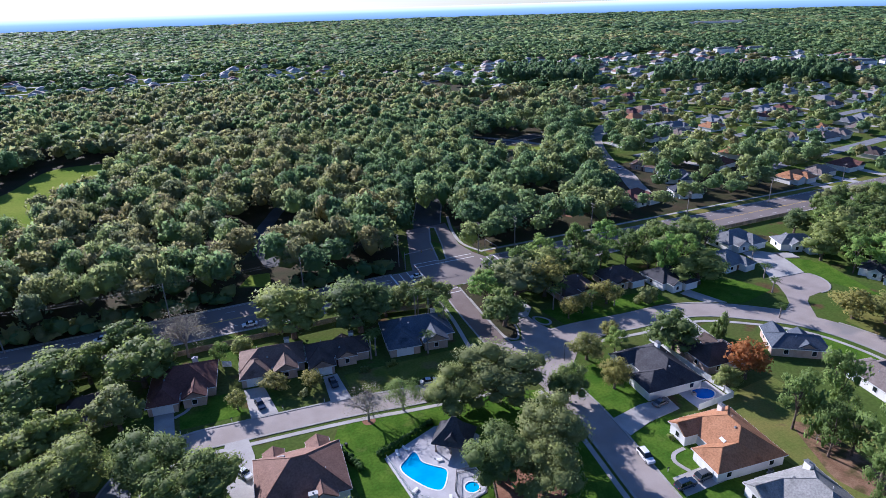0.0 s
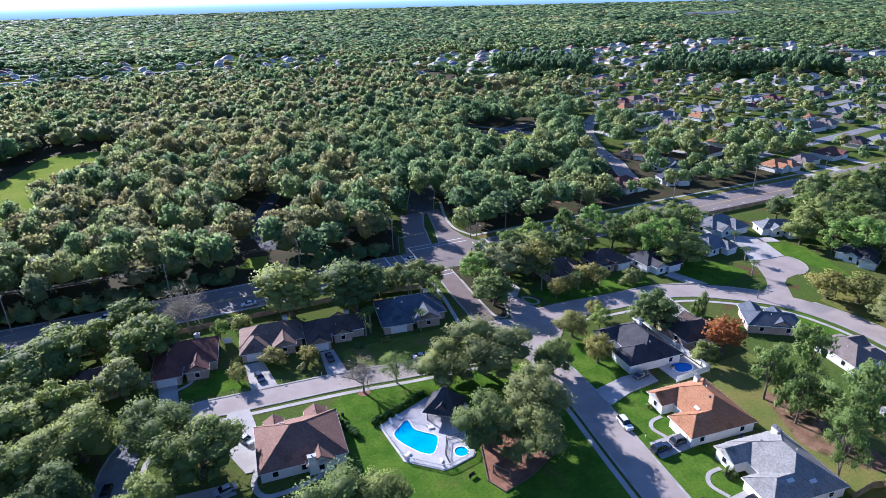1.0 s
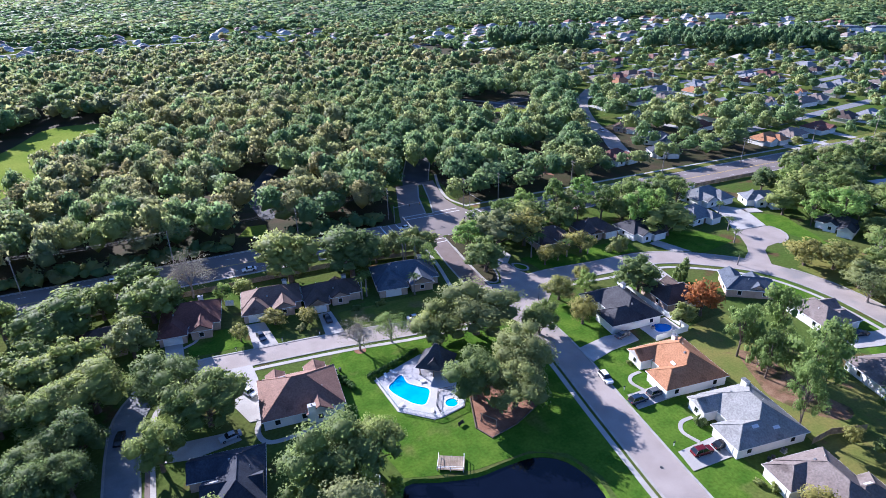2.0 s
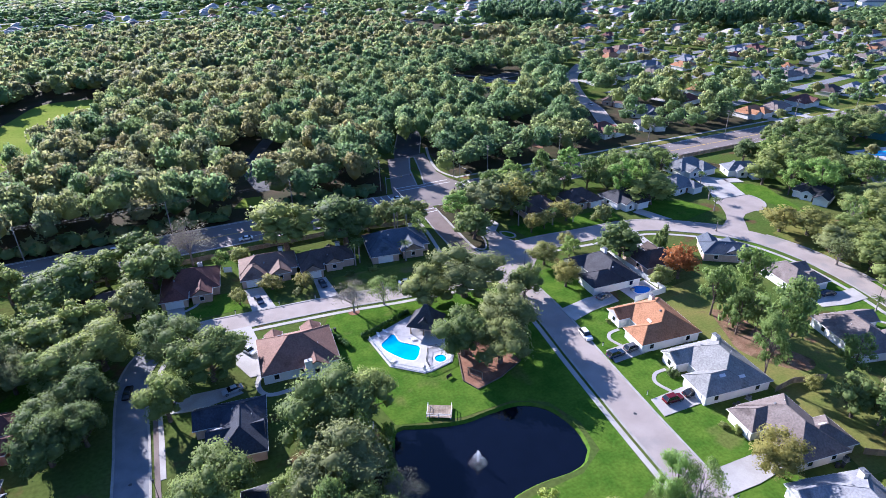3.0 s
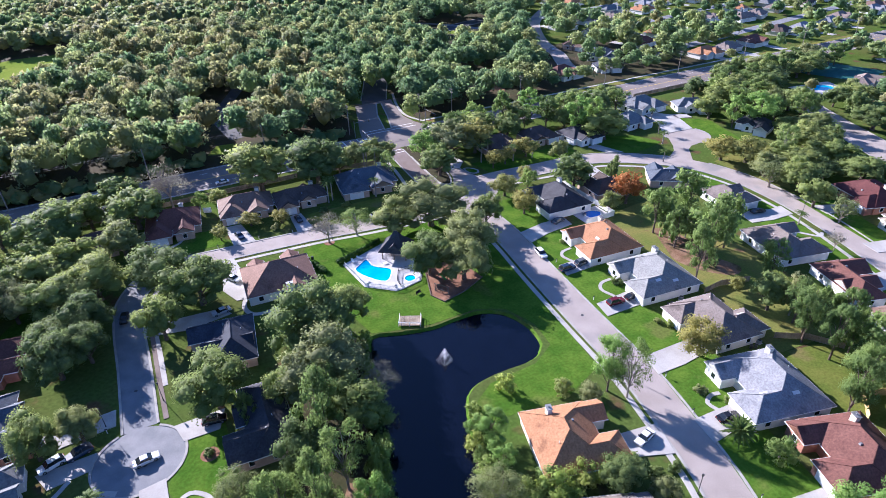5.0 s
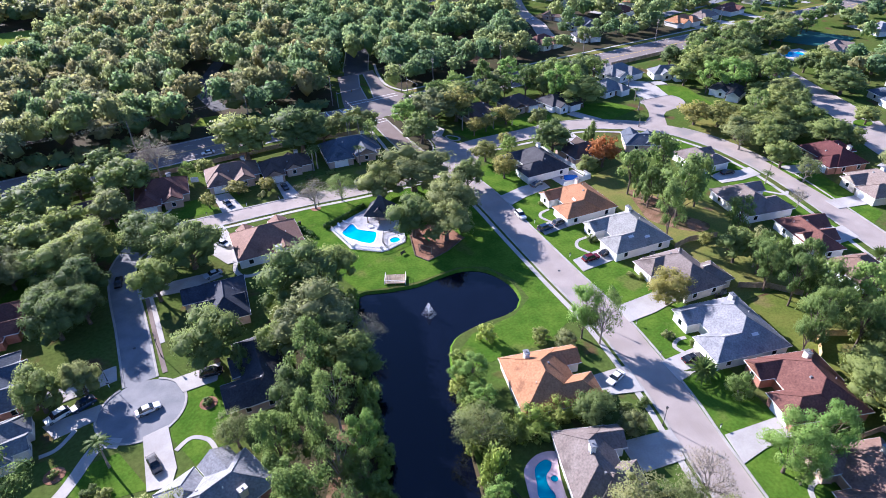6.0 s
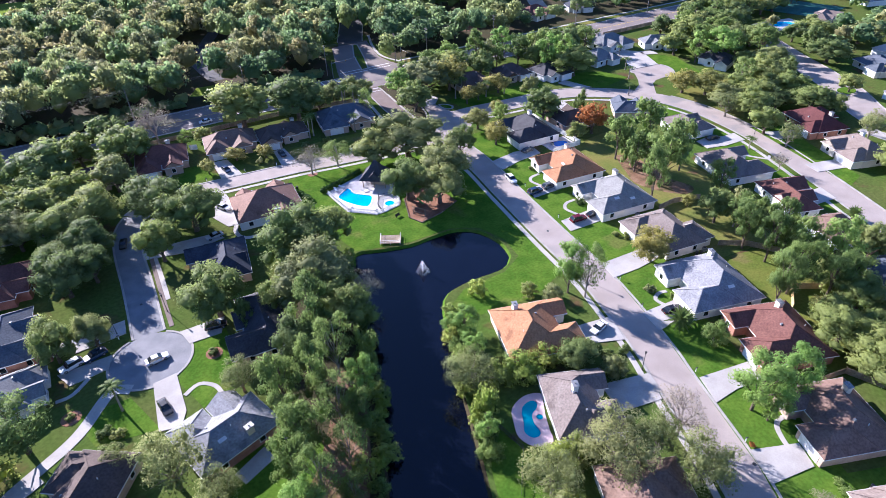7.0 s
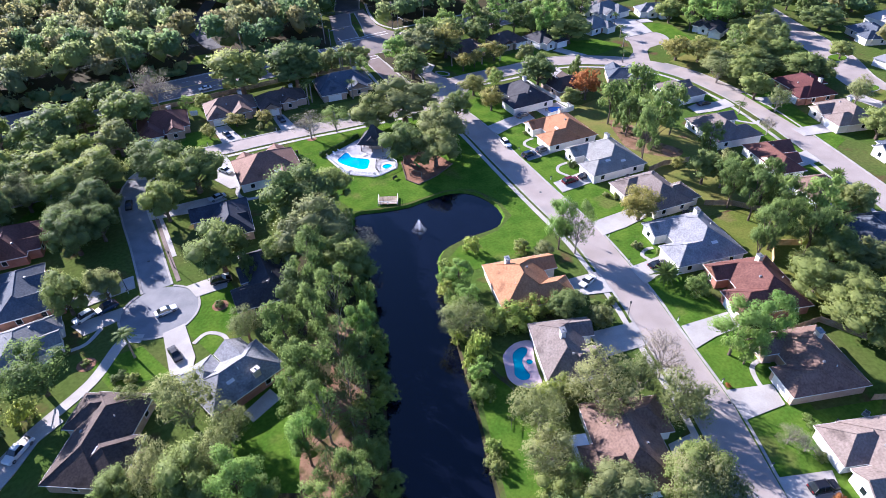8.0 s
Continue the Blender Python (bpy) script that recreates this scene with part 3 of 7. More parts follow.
sheet("bed", [(140, 243), (166, 232), (154, 210), (142, 224)], MULCH, 0.04, "red mulch under pines", "bed")
sheet("bed", circle(28.6, 110.8, 1.6, 14), MULCH, 0.06, "mulch ring round a tree", "bed")
sheet("bed", circle(-43.5, 43.5, 1.9, 12), MULCH, 0.06, "mulch bed with shrubs", "bed")
sheet("bed", circle(-16, 46.8, 1.8, 12), MULCH, 0.06, "mulch bed with shrubs", "bed")
sheet("water", smooth_line([(172, 338), (186, 326), (204, 324), (196, 338), (180, 352)], 3, True), PONDWATER, 0.04, "small pond in a park", "water")
setting("road", ribbon(Shape(), smooth_line([(184, 400), (200, 384), (214, 362), (224, 344), (244, 322)]), -2.6, 2.6, -0.05, 0.05), GREYSTREET, "pale lane beside a park pond", "road")

# Ring with distant haze painted as its own glow, paler towards the top.
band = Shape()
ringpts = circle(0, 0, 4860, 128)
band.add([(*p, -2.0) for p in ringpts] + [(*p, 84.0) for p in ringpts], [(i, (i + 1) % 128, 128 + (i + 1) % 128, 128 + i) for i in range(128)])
HAZE = bpy.data.materials.new("painted_haze")
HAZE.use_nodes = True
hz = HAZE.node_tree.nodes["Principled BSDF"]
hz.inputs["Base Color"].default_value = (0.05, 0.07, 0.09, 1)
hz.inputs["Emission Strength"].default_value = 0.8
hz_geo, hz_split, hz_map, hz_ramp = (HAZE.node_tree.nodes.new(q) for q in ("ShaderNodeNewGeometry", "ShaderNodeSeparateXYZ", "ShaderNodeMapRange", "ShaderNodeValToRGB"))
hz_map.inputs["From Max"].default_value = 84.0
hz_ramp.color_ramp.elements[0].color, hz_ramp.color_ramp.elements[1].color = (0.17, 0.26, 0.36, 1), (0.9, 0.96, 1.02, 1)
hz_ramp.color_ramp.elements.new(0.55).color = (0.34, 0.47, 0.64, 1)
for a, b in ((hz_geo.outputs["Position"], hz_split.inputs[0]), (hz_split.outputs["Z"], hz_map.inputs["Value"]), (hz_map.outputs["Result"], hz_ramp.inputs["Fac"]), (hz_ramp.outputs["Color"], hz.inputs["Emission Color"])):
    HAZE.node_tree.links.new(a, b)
setting("backdrop", band, HAZE, "pale blue haze painted as a glowing band along the horizon", "backdrop")

# driveways and paths
DRIVES = [
    [(77.6, 47.9), (76.6, 42.6), (90, 42.2), (89, 48.2)], [(80.0, 66.6), (78.9, 61.6), (89.5, 61.6), (89.5, 66.5)],
    [(80.6, 87.0), (80.8, 80.6), (88, 82.5), (97.5, 83.4), (98.0, 88), (90, 88.6)], [(73.6, 27.6), (72.6, 21.8), (80, 21.4), (88, 22), (88, 27)],
    [(69.4, 9.2), (68.3, 3.2), (73, 3.4), (79, 4.6), (79.5, 8.6)], [(65.2, -10.3), (63.0, -16.2), (69, -16), (77, -17), (77.5, -12.5)],
    [(59.6, -26.2), (57.1, -32.4), (66, -33.8), (68, -29.6)], [(52.4, -42.4), (49.8, -47.2), (58, -50), (61, -46)],
    [(62.6, 12.0), (60.2, 5.0), (53, 8), (54, 13.5)], [(57.8, -4.4), (55.0, -10.4), (46, -8.6), (47.6, -1.8)],
    [(47.6, -29.5), (45.4, -34.5), (40, -33), (42, -29)],
    [(-49.6, 33.2), (-48.2, 30.6), (-52.5, 28.2), (-56.2, 23.2), (-60, 19), (-63, 21), (-58.6, 26.6), (-53.4, 32)],
    [(-28.6, 44.4), (-24.0, 45.0), (-24, 34), (-25.5, 30.5), (-29.4, 31.5)], [(-21.2, 57.4), (-20.0, 52.4), (-13.2, 52.2), (-11.4, 57.4)],
    [(-35.0, 57.6), (-36.0, 53.6), (-43.4, 52.6), (-45.5, 57.2)], [(-31.4, 68), (-31.6, 63.2), (-42, 62.2), (-46, 64), (-46, 67)],
    [(-18.4, 124.0), (-14.0, 124.0), (-14.3, 135), (-18.8, 135)], [(3.0, 123.6), (9.4, 123.2), (7.6, 136), (2.6, 136.4)],
    [(22.0, 121.5), (27.2, 121), (26.4, 133.5), (22.6, 133.5)], [(-3.6, 116.5), (1.5, 116.6), (2.2, 110), (1.8, 94), (-1.8, 94.5), (-5.4, 104)],
    [(-24.4, 94.2), (-24.4, 90.4), (-14, 88), (-4, 89.6), (-5.4, 93), (-15, 94)], [(-46, 122), (-46, 117), (-66, 118), (-66, 128), (-54, 124)],
    [(176.8, 125), (184.6, 136.3), (187, 146), (193, 146), (197.7, 139.7), (195.7, 133.5), (191.6, 123.6)], [(196, 136), (197, 141), (203, 138), (202, 133.5)],
    [(144, 122), (150, 118.6), (146, 131), (141.6, 130)], [(161.6, 59.6), (160.2, 54.2), (152, 54.6), (145, 56.6), (146, 62), (152, 62.4), (156.4, 59.8)],
    [(152, 22), (150, 16), (142, 17), (143, 23)], [(161, 33), (159.8, 28), (171, 24.6), (172, 30)], [(129, 124.4), (132, 118.6), (130, 104), (124, 104), (125, 114)],
    [(170, 55), (169, 49), (179, 45), (180, 50)], [(83.4, 138.4), (88.6, 138.8), (92.6, 143.4), (90.6, 152), (87.6, 152), (84.6, 145)],
]
for pts in DRIVES:
    sheet("driveway", pts, CONCRETE, 0.16, "pale concrete driveway", "driveway")


def path(pts, half=0.45, material=CONCRETE, label="narrow curved concrete garden path"):
    setting("garden_path", ribbon(Shape(), smooth_line(pts, 0.8), -half, half, -0.05, 0.1), material, label, "path")


path([(83.6, 48.2), (82.6, 52), (84.6, 54.4), (88, 54.6)])
path([(84.6, 66.6), (83.8, 70), (85.4, 72), (88.6, 72.4)])
path([(75.6, 8.4), (75.2, 11.0), (77.4, 12.2), (79.5, 11.8)])
path([(65.6, -31.0), (66.0, -28.4), (68, -25.2), (70.5, -24.6), (72.4, -25.8)])
path([(157.2, 42.6), (154.8, 41.6), (152.4, 44.6), (150.2, 48.2)])
path([(-23.6, 38.0), (-20.6, 39.6), (-17.8, 37.4), (-17.0, 34.0)])
path([(-39.8, 53.0), (-43, 49.8), (-46, 49.4)])
path([(-14.2, 132), (-11, 134), (-9, 139), (-6.6, 141)])
path([(-32.6, 45.2), (-36.5, 46.2), (-43, 38.0), (-53, 31), (-60, 25)], 1.2)
path([(-22.6, 90), (-22.6, 75), (-22.4, 60.4)], 0.5, PAVER, "narrow brown pavement in shaded grass")
path([(1.2, 96), (-0.6, 90.6), (1.6, 86.2), (10, 86.6), (15, 89)], 0.6)
sheet("pavement", [(-19.4, 15.2), (-18.2, 12.4), (-12.2, 15.0), (-13.4, 18.2)], CONCRETE, 0.12, "concrete patio slab behind the house", "patio")

# ---- houses ----


class Roofing:
    """The wings of a house: x, y, width, depth, kind (h hip, gx or gy gable), eave height."""

    def __init__(self, wings, pitch):
        self.w = [(*q[:5], q[5] if len(q) > 5 else 2.75) for q in wings]
        self.p = pitch

    def height(self, x, y, skip=-1):
        best = 0
        for i, (cx, cy, w, d, kind, ze) in enumerate(self.w):
            if i == skip:
                continue
            a, b = w / 2 + 0.45 - abs(x - cx), d / 2 + 0.45 - abs(y - cy)
            if a > 0 and b > 0:
                best = max(best, ze + self.p * (min(a, b) if kind == "h" else (b if kind == "gx" else a)))
        return best

    def covered(self, x, y, skip):
        return any(i != skip and abs(x - cx) < w / 2 + 0.05 and abs(y - cy) < d / 2 + 0.05 for i, (cx, cy, w, d, kind, ze) in enumerate(self.w))


def unit_window():
    ox, oz, ix, iz = 0.65, 0.75, 0.55, 0.64
    out, inn = [(-ox, -oz), (ox, -oz), (ox, oz), (-ox, oz)], [(-ix, -iz), (ix, -iz), (ix, iz), (-ix, iz)]
    vs = [(x, -0.06, z) for x, z in out] + [(x, -0.06, z) for x, z in inn] + [(x, 0.04, z) for x, z in out] + [(x, 0.0, z) for x, z in inn]
    fs = [f for i in range(4) for f in ((i, (i + 1) % 4, 4 + (i + 1) % 4, 4 + i), (8 + i, 8 + (i + 1) % 4, (i + 1) % 4, i), (4 + i, 4 + (i + 1) % 4, 12 + (i + 1) % 4, 12 + i))]
    return Shape().add(vs, fs).mesh("window", WHITE), Shape().box(0, 0.0, -0.645, 0.645, 1.11, 0.05).mesh("pane", GLASS)


WINDOW_MESH, PANE_MESH = unit_window()
s = Shape()
for i in range(4):
    for j in range(4):
        s.box(-1.8 + 1.2 * j, 0, 0.06 + 0.54 * i, 0.56 + 0.54 * i, 1.14, 0.08)
s.box(0, 0.02, 0.02, 2.22, 4.8, 0.05)
GARAGE_MESH = s.mesh("garage_door", WHITE)
DOOR_MESH = Shape().box(0, 0, 0.02, 2.1, 1.0, 0.08).box(0, -0.02, 0.3, 1.0, 0.6, 0.08).box(0, -0.02, 1.2, 1.9, 0.6, 0.08).mesh("door", surface("brown_door", (0.12, 0.06, 0.04), (0.16, 0.08, 0.05), 1, 6, 0.5))
VENT_MESH = Shape().box(0, 0, -0.1, 0.28, 0.5, 0.5, 0, 0.7).mesh("roof_vent", GALV)
PIPE_MESH = Shape().tube([(0, 0, -0.2), (0, 0, 0.45)], [0.07, 0.07], 6).mesh("vent_pipe", WHITE)
SKYLIGHT_MESH = Shape().box(0, 0, -0.05, 0.12, 1.5, 0.7).mesh("skylight", LAMPGLASS)
random.seed(7)


def house(x, y, yaw, wings, roof, wall, label, garage=None, door=None, chimney=(), skylights=(), pitch=0.6, vents=2, windows=True, group="houses of the estate", caps=True, roof_label=""):
    h = thing("house", x, y, yaw, label, "house", group)
    rf = Roofing(wings, pitch)
    walls, roofs, gables, fascia, ridge = [], [], [], [], Shape()
    oh = 0.45
    for i, (cx, cy, w, d, kind, ze) in enumerate(rf.w):
        e = 0.006 * i
        walls.append(Shape().box(cx, cy, 0, ze - 0.05, w - e, d - e))
        ze += 0.012 * i
        x0, x1, y0, y1 = cx - w / 2 - oh, cx + w / 2 + oh, cy - d / 2 - oh, cy + d / 2 + oh
        low, top = ze - 0.16, ze
        base = [(x0, y0, low), (x1, y0, low), (x1, y1, low), (x0, y1, low), (x0, y0, top), (x1, y0, top), (x1, y1, top), (x0, y1, top)]
        sides = [(3, 2, 1, 0), (0, 1, 5, 4), (1, 2, 6, 5), (2, 3, 7, 6), (3, 0, 4, 7)]
        if kind == "h":
            half = min(x1 - x0, y1 - y0) / 2
            hz = top + pitch * half
            if x1 - x0 >= y1 - y0:
                r = [(x0 + half, cy, hz), (x1 - half, cy, hz)]
                slopes = [(4, 5, 9, 8), (6, 7, 8, 9), (7, 4, 8), (5, 6, 9)]
                hips = [((x0, y0, top), r[0]), ((x0, y1, top), r[0]), ((x1, y0, top), r[1]), ((x1, y1, top), r[1]), (r[0], r[1])]
            else:
                r = [(cx, y0 + half, hz), (cx, y1 - half, hz)]
                slopes = [(5, 6, 9, 8), (7, 4, 8, 9), (4, 5, 8), (6, 7, 9)]
                hips = [((x0, y0, top), r[0]), ((x1, y0, top), r[0]), ((x0, y1, top), r[1]), ((x1, y1, top), r[1]), (r[0], r[1])]
        elif kind == "gx":
            hz = top + pitch * (y1 - y0) / 2
            r = [(x0, cy, hz), (x1, cy, hz)]
            slopes = [(4, 5, 9, 8), (6, 7, 8, 9), (7, 4, 8), (5, 6, 9)]
            hips = [(r[0], r[1])]
            for gx in (x0 + oh - 0.03, x1 - oh + 0.03):
                yy, zz = (y1 - y0) / 2 - 0.55, pitch * ((y1 - y0) / 2 - 0.55)
                sgn = -0.46 if gx < cx else 0.46
                gables.append(Shape().add([(gx + sgn, cy - yy, top), (gx + sgn, cy + yy, top), (gx + sgn, cy, top + zz), (gx, cy - yy, top), (gx, cy + yy, top), (gx, cy, top + zz)],
                           [(0, 1, 2), (2, 1, 0), (0, 1, 4, 3), (1, 2, 5, 4), (2, 0, 3, 5)]))
        else:
            hz = top + pitch * (x1 - x0) / 2
            r = [(cx, y0, hz), (cx, y1, hz)]
            slopes = [(5, 6, 9, 8), (7, 4, 8, 9), (4, 5, 8), (6, 7, 9)]
            hips = [(r[0], r[1])]
            for gy in (y0 + oh - 0.03, y1 - oh + 0.03):
                xx, zz = (x1 - x0) / 2 - 0.55, pitch * ((x1 - x0) / 2 - 0.55)
                sgn = -0.46 if gy < cy else 0.46
                gables.append(Shape().add([(cx - xx, gy + sgn, top), (cx + xx, gy + sgn, top), (cx, gy + sgn, top + zz), (cx - xx, gy, top), (cx + xx, gy, top), (cx, gy, top + zz)],
                           [(0, 1, 2), (2, 1, 0), (0, 1, 4, 3), (1, 2, 5, 4), (2, 0, 3, 5)]))
        roofs.append(Shape().add(base + r, sides + slopes))
        ring = [(x0 - 0.04, y0 - 0.04), (x1 + 0.04, y0 - 0.04), (x1 + 0.04, y1 + 0.04), (x0 - 0.04, y1 + 0.04)]
        back = [(x0 + 0.02, y0 + 0.02), (x1 - 0.02, y0 + 0.02), (x1 - 0.02, y1 - 0.02), (x0 + 0.02, y1 - 0.02)]
        fascia.append(Shape().add([(*q, top - 0.2) for q in ring] + [(*q, top - 0.012) for q in ring] + [(*q, top - 0.012) for q in back],
                                  [(i2, (i2 + 1) % 4, 4 + (i2 + 1) % 4, 4 + i2) for i2 in range(4)] + [(4 + i2, 4 + (i2 + 1) % 4, 8 + (i2 + 1) % 4, 8 + i2) for i2 in range(4)]))
        if caps:
            for a, b in hips:
                a, b = Vector(a), Vector(b)
                n = max(1, int((b - a).length / 1.0))
                for j in range(n):
                    p, q = a.lerp(b, j / n), a.lerp(b, (j + 1) / n)
                    m = (p + q) / 2
                    if rf.height(m.x, m.y, i) < m.z:
                        ridge.bar(p + Vector((0, 0, 0.01)), q + Vector((0, 0, 0.01)), 0.09)
    for q in walls:
        part("wall", q, STUCCO[wall], h)
    for q in roofs:
        part("roof", q, ROOF[roof], h, roof_label)
    for q in fascia:
        part("fascia", q, WHITE, h)
    for q in gables:
        part("gable", q, STUCCO[wall], h)
    if caps and ridge.v:
        tagged(part("ridge_cap", ridge, ROOF[roof], h), kind="stuff")
    if garage:
        gx, gy, ga = garage
        part("garage_door", GARAGE_MESH, None, h, at=pose(gx, gy, 0.0, 0, 0, ga))
    if door:
        part("door", DOOR_MESH, None, h, at=pose(door[0], door[1], 0, 0, 0, door[2]))
    if windows:
        for i, (cx, cy, w, d, kind, ze) in enumerate(rf.w):
            for wx, wy, wa, ln in ((0, -d / 2, 0, w), (w / 2, 0, 90, d), (0, d / 2, 180, w), (-w / 2, 0, -90, d)):
                n = max(1, int(ln / 5.6))
                for j in range(n):
                    o = (j + 0.5) / n * ln - ln / 2
                    px, py = cx + wx + (o if wy else 0), cy + wy + (o if wx else 0)
                    if rf.covered(px, py, i):
                        continue
                    if garage and math.hypot(px - garage[0], py - garage[1]) < 3.2:
                        continue
                    if door and math.hypot(px - door[0], py - door[1]) < 1.3:
                        continue
                    win = part("window", WINDOW_MESH, None, h, at=pose(px, py, 1.5, 0, 0, wa))
                    part("pane", PANE_MESH, None, win)
    for q in chimney:
        qx, qy = q[:2]
        z = max(rf.height(qx, qy), 2.6)
        wide = q[2] if len(q) > 2 else 1.3
        ch = part("chimney", Shape().box(qx, qy, 0.0 if z < 2.7 else z - 0.8, z + 1.5, wide, 0.9), STUCCO["white" if wall in ("white", "grey", "cream") else "cream"], h)
        part("chimney_cap", Shape().box(qx, qy, z + 1.5, z + 1.62, wide + 0.25, 1.15).tube([(qx, qy, z + 1.6), (qx, qy, z + 1.95)], [0.16, 0.16], 8), GALV, ch)
    for sx, sy in skylights:
        z = rf.height(sx, sy)
        gx, gy = rf.height(sx + 0.1, sy) - z, rf.height(sx, sy + 0.1) - z
        part("skylight", SKYLIGHT_MESH, None, h, "pale glazed skylight", at=Matrix.Translation((sx, sy, z)) @ Vector((-gx, -gy, 0.1)).to_track_quat("Z", "Y").to_matrix().to_4x4())
    for j in range(vents):
        cx, cy, w, d, kind, ze = rf.w[0]
        vx, vy = cx + random.uniform(-0.3, 0.3) * w, cy + random.uniform(0.05, 0.3) * d * (-1 if j % 2 else 1)
        part("roof_vent" if j % 2 else "vent_pipe", VENT_MESH if j % 2 else PIPE_MESH, None, h, at=pose(vx, vy, rf.height(vx, vy)))
    return h


HOMES = []


def plan_a(w, d, m):
    """A deep hip house with a garage wing and a small front gable; its front looks along -y."""
    return [(0, 0.1 * d, w, 0.7 * d, "h"), (m * 0.27 * w, -0.2 * d, 0.44 * w, 0.58 * d, "h"), (-m * 0.2 * w, -0.24 * d, 0.34 * w, 0.42 * d, "gy", 2.9)]


def plan_r(w, d, m):
    """A front slope between a long wing with the garage and a small front gable."""
    return [(0, 0.12 * d, w, 0.76 * d, "h"), (m * 0.28 * w, -0.16 * d, 0.44 * w, 0.68 * d, "h"), (-m * 0.33 * w, -0.22 * d, 0.3 * w, 0.46 * d, "gy", 2.9)]


def plan_b(w, d, m):
    """A long gabled house with a front garage wing."""
    return [(0, 0.12 * d, w, 0.62 * d, "h"), (m * 0.3 * w, -0.22 * d, 0.38 * w, 0.56 * d, "gy"), (-m * 0.12 * w, 0.05 * d, 0.3 * w, 0.7 * d, "gy", 2.95)]


def plan_c(w, d, m):
    """A hip house with a front and a rear wing."""
    return [(0, 0, w, 0.66 * d, "h"), (m * 0.28 * w, -0.22 * d, 0.4 * w, 0.54 * d, "h"), (-m * 0.22 * w, 0.22 * d, 0.46 * w, 0.56 * d, "h", 2.85)]


def home(x, y, yaw, w, d, plan, m, roof, wall, label, **more):
    HOMES.append((x, y, max(w, d) * 0.6))
    fy = {plan_r: -0.5, plan_a: -0.2 - 0.29, plan_b: -0.22 - 0.28, plan_c: -0.22 - 0.27}[plan] * d
    gx = {plan_r: 0.28, plan_a: 0.27, plan_b: 0.3, plan_c: 0.28}[plan] * w * m
    dy = {plan_r: 0.12 - 0.38, plan_a: 0.1 - 0.35, plan_b: 0.12 - 0.31, plan_c: -0.33}[plan] * d
    return house(x, y, yaw, plan(w, d, m), roof, wall, label, garage=(gx, fy - 0.03, 0), door=(m * 0.02 * w, dy - 0.03, 0), **more)


# row on the far side of the pond street
home(96.0, 69.2, -96, 16.5, 16.5, plan_r, 1, "orange", "white", "one-storey white house with an orange-brown hip roof", chimney=[(-6.5, 4.5)], skylights=[(2.0, -2.2)])
home(96.0, 48.6, -97, 16.5, 17, plan_r, 1, "teal", "white", "one-storey white house with a green-grey hip roof", chimney=[(-6.5, 5.5, 1.6)], skylights=[(6.5, 2.0), (5.5, -2.5)])
home(95.0, 27.5, -98, 16, 17, plan_c, -1, "taupe", "cream", "one-storey house with a mottled taupe hip roof", skylights=[(3, 4)])
home(87.0, 7.8, -104, 17, 17, plan_r, 1, "pale", "white", "one-storey white house with a pale grey-blue roof", chimney=[(-6, 5.0)], skylights=[(5.5, 2.0), (4.0, -4.0)])
home(85.6, -11.0, -110, 16, 15.5, plan_r, 1, "redbrown", "brick", "one-storey brick house with a red-brown roof", chimney=[(-4.5, 3.0)])
home(75.8, -30.0, -110, 14.5, 14.5, plan_r, 1, "brown", "tan", "one-storey house with a brown tree-shaded roof", chimney=[(-3.0, 3.6)])
home(68.8, -50.8, -112, 16, 17, plan_a, -1, "tan", "white", "one-storey white house with a tan shingle roof")
# row between the pond and its street
home(45.0, 15.4, 74, 15, 16, plan_r, -1, "orange", "cream", "one-storey house with an orange-brown roof beside the pond", chimney=[(4.6, 3.6)])
home(40.0, -4.6, 68, 14.2, 12, plan_r, -1, "taupe", "white", "one-storey house with a weathered taupe roof and a pool", chimney=[(0.5, 1.5)])
home(34.8, -26.4, 68, 17, 16.5, plan_c, 1, "brown", "white", "one-storey house with a mottled brown roof among trees")
# dead-end street
home(-18.6, 23.6, 198, 15, 13.5, plan_a, 1, "pale", "brick", "one-storey brick house with a pale grey shingle roof", chimney=[(-2.5, 5.0)], skylights=[(2.0, 3.5)])
home(-42.0, 21.0, 236, 18, 15, plan_c, -1, "darkbrown", "tan", "one-storey house with a dark brown roof in tree shade", skylights=[(4, 2)])
home(-6.0, 48.6, -93, 19, 13, plan_b, 1, "black", "tan", "one-storey house with a charcoal roof under trees", skylights=[(-5, 3.5)])
home(-7.6, 76.0, -98, 16, 15, plan_b, -1, "navy", "tan", "one-storey house with a navy-black roof under trees", skylights=[(1, -2.5)])
HOMES.append((10.2, 97.0, 10))
house(10.2, 97.0, 176, [(0, 0, 17.6, 14.6, "h"), (4.8, -6.4, 3.8, 4.4, "gy"), (-4.6, -6.6, 4.4, 4.8, "gy", 2.8), (-3.4, 5.9, 5.2, 5.4, "gy", 2.95)], "russet", "white", "one-storey white house with a russet brown hip roof",
      garage=(8.83, -2.0, 90), door=(0.4, -7.33, 0), chimney=[(-1.6, 8.9, 1.6)], skylights=[(3.4, -4.2)])
home(-52.4, 71.6, 86, 18, 14, plan_b, -1, "slate", "brick", "one-storey brick house with a slate-blue roof", skylights=[(-3, -3)])
home(-53.0, 53.6, 92, 11, 13, plan_a, 1, "grey", "white", "low white house with a grey roof")
home(-55.0, 94.6, 80, 15, 14, plan_a, 1, "redbrown", "brick", "one-storey brick house with a red-brown roof")
home(-66.0, 36.0, 110, 14, 13, plan_a, 1, "darkbrown", "brick", "one-storey house with a dark roof in tree shade")
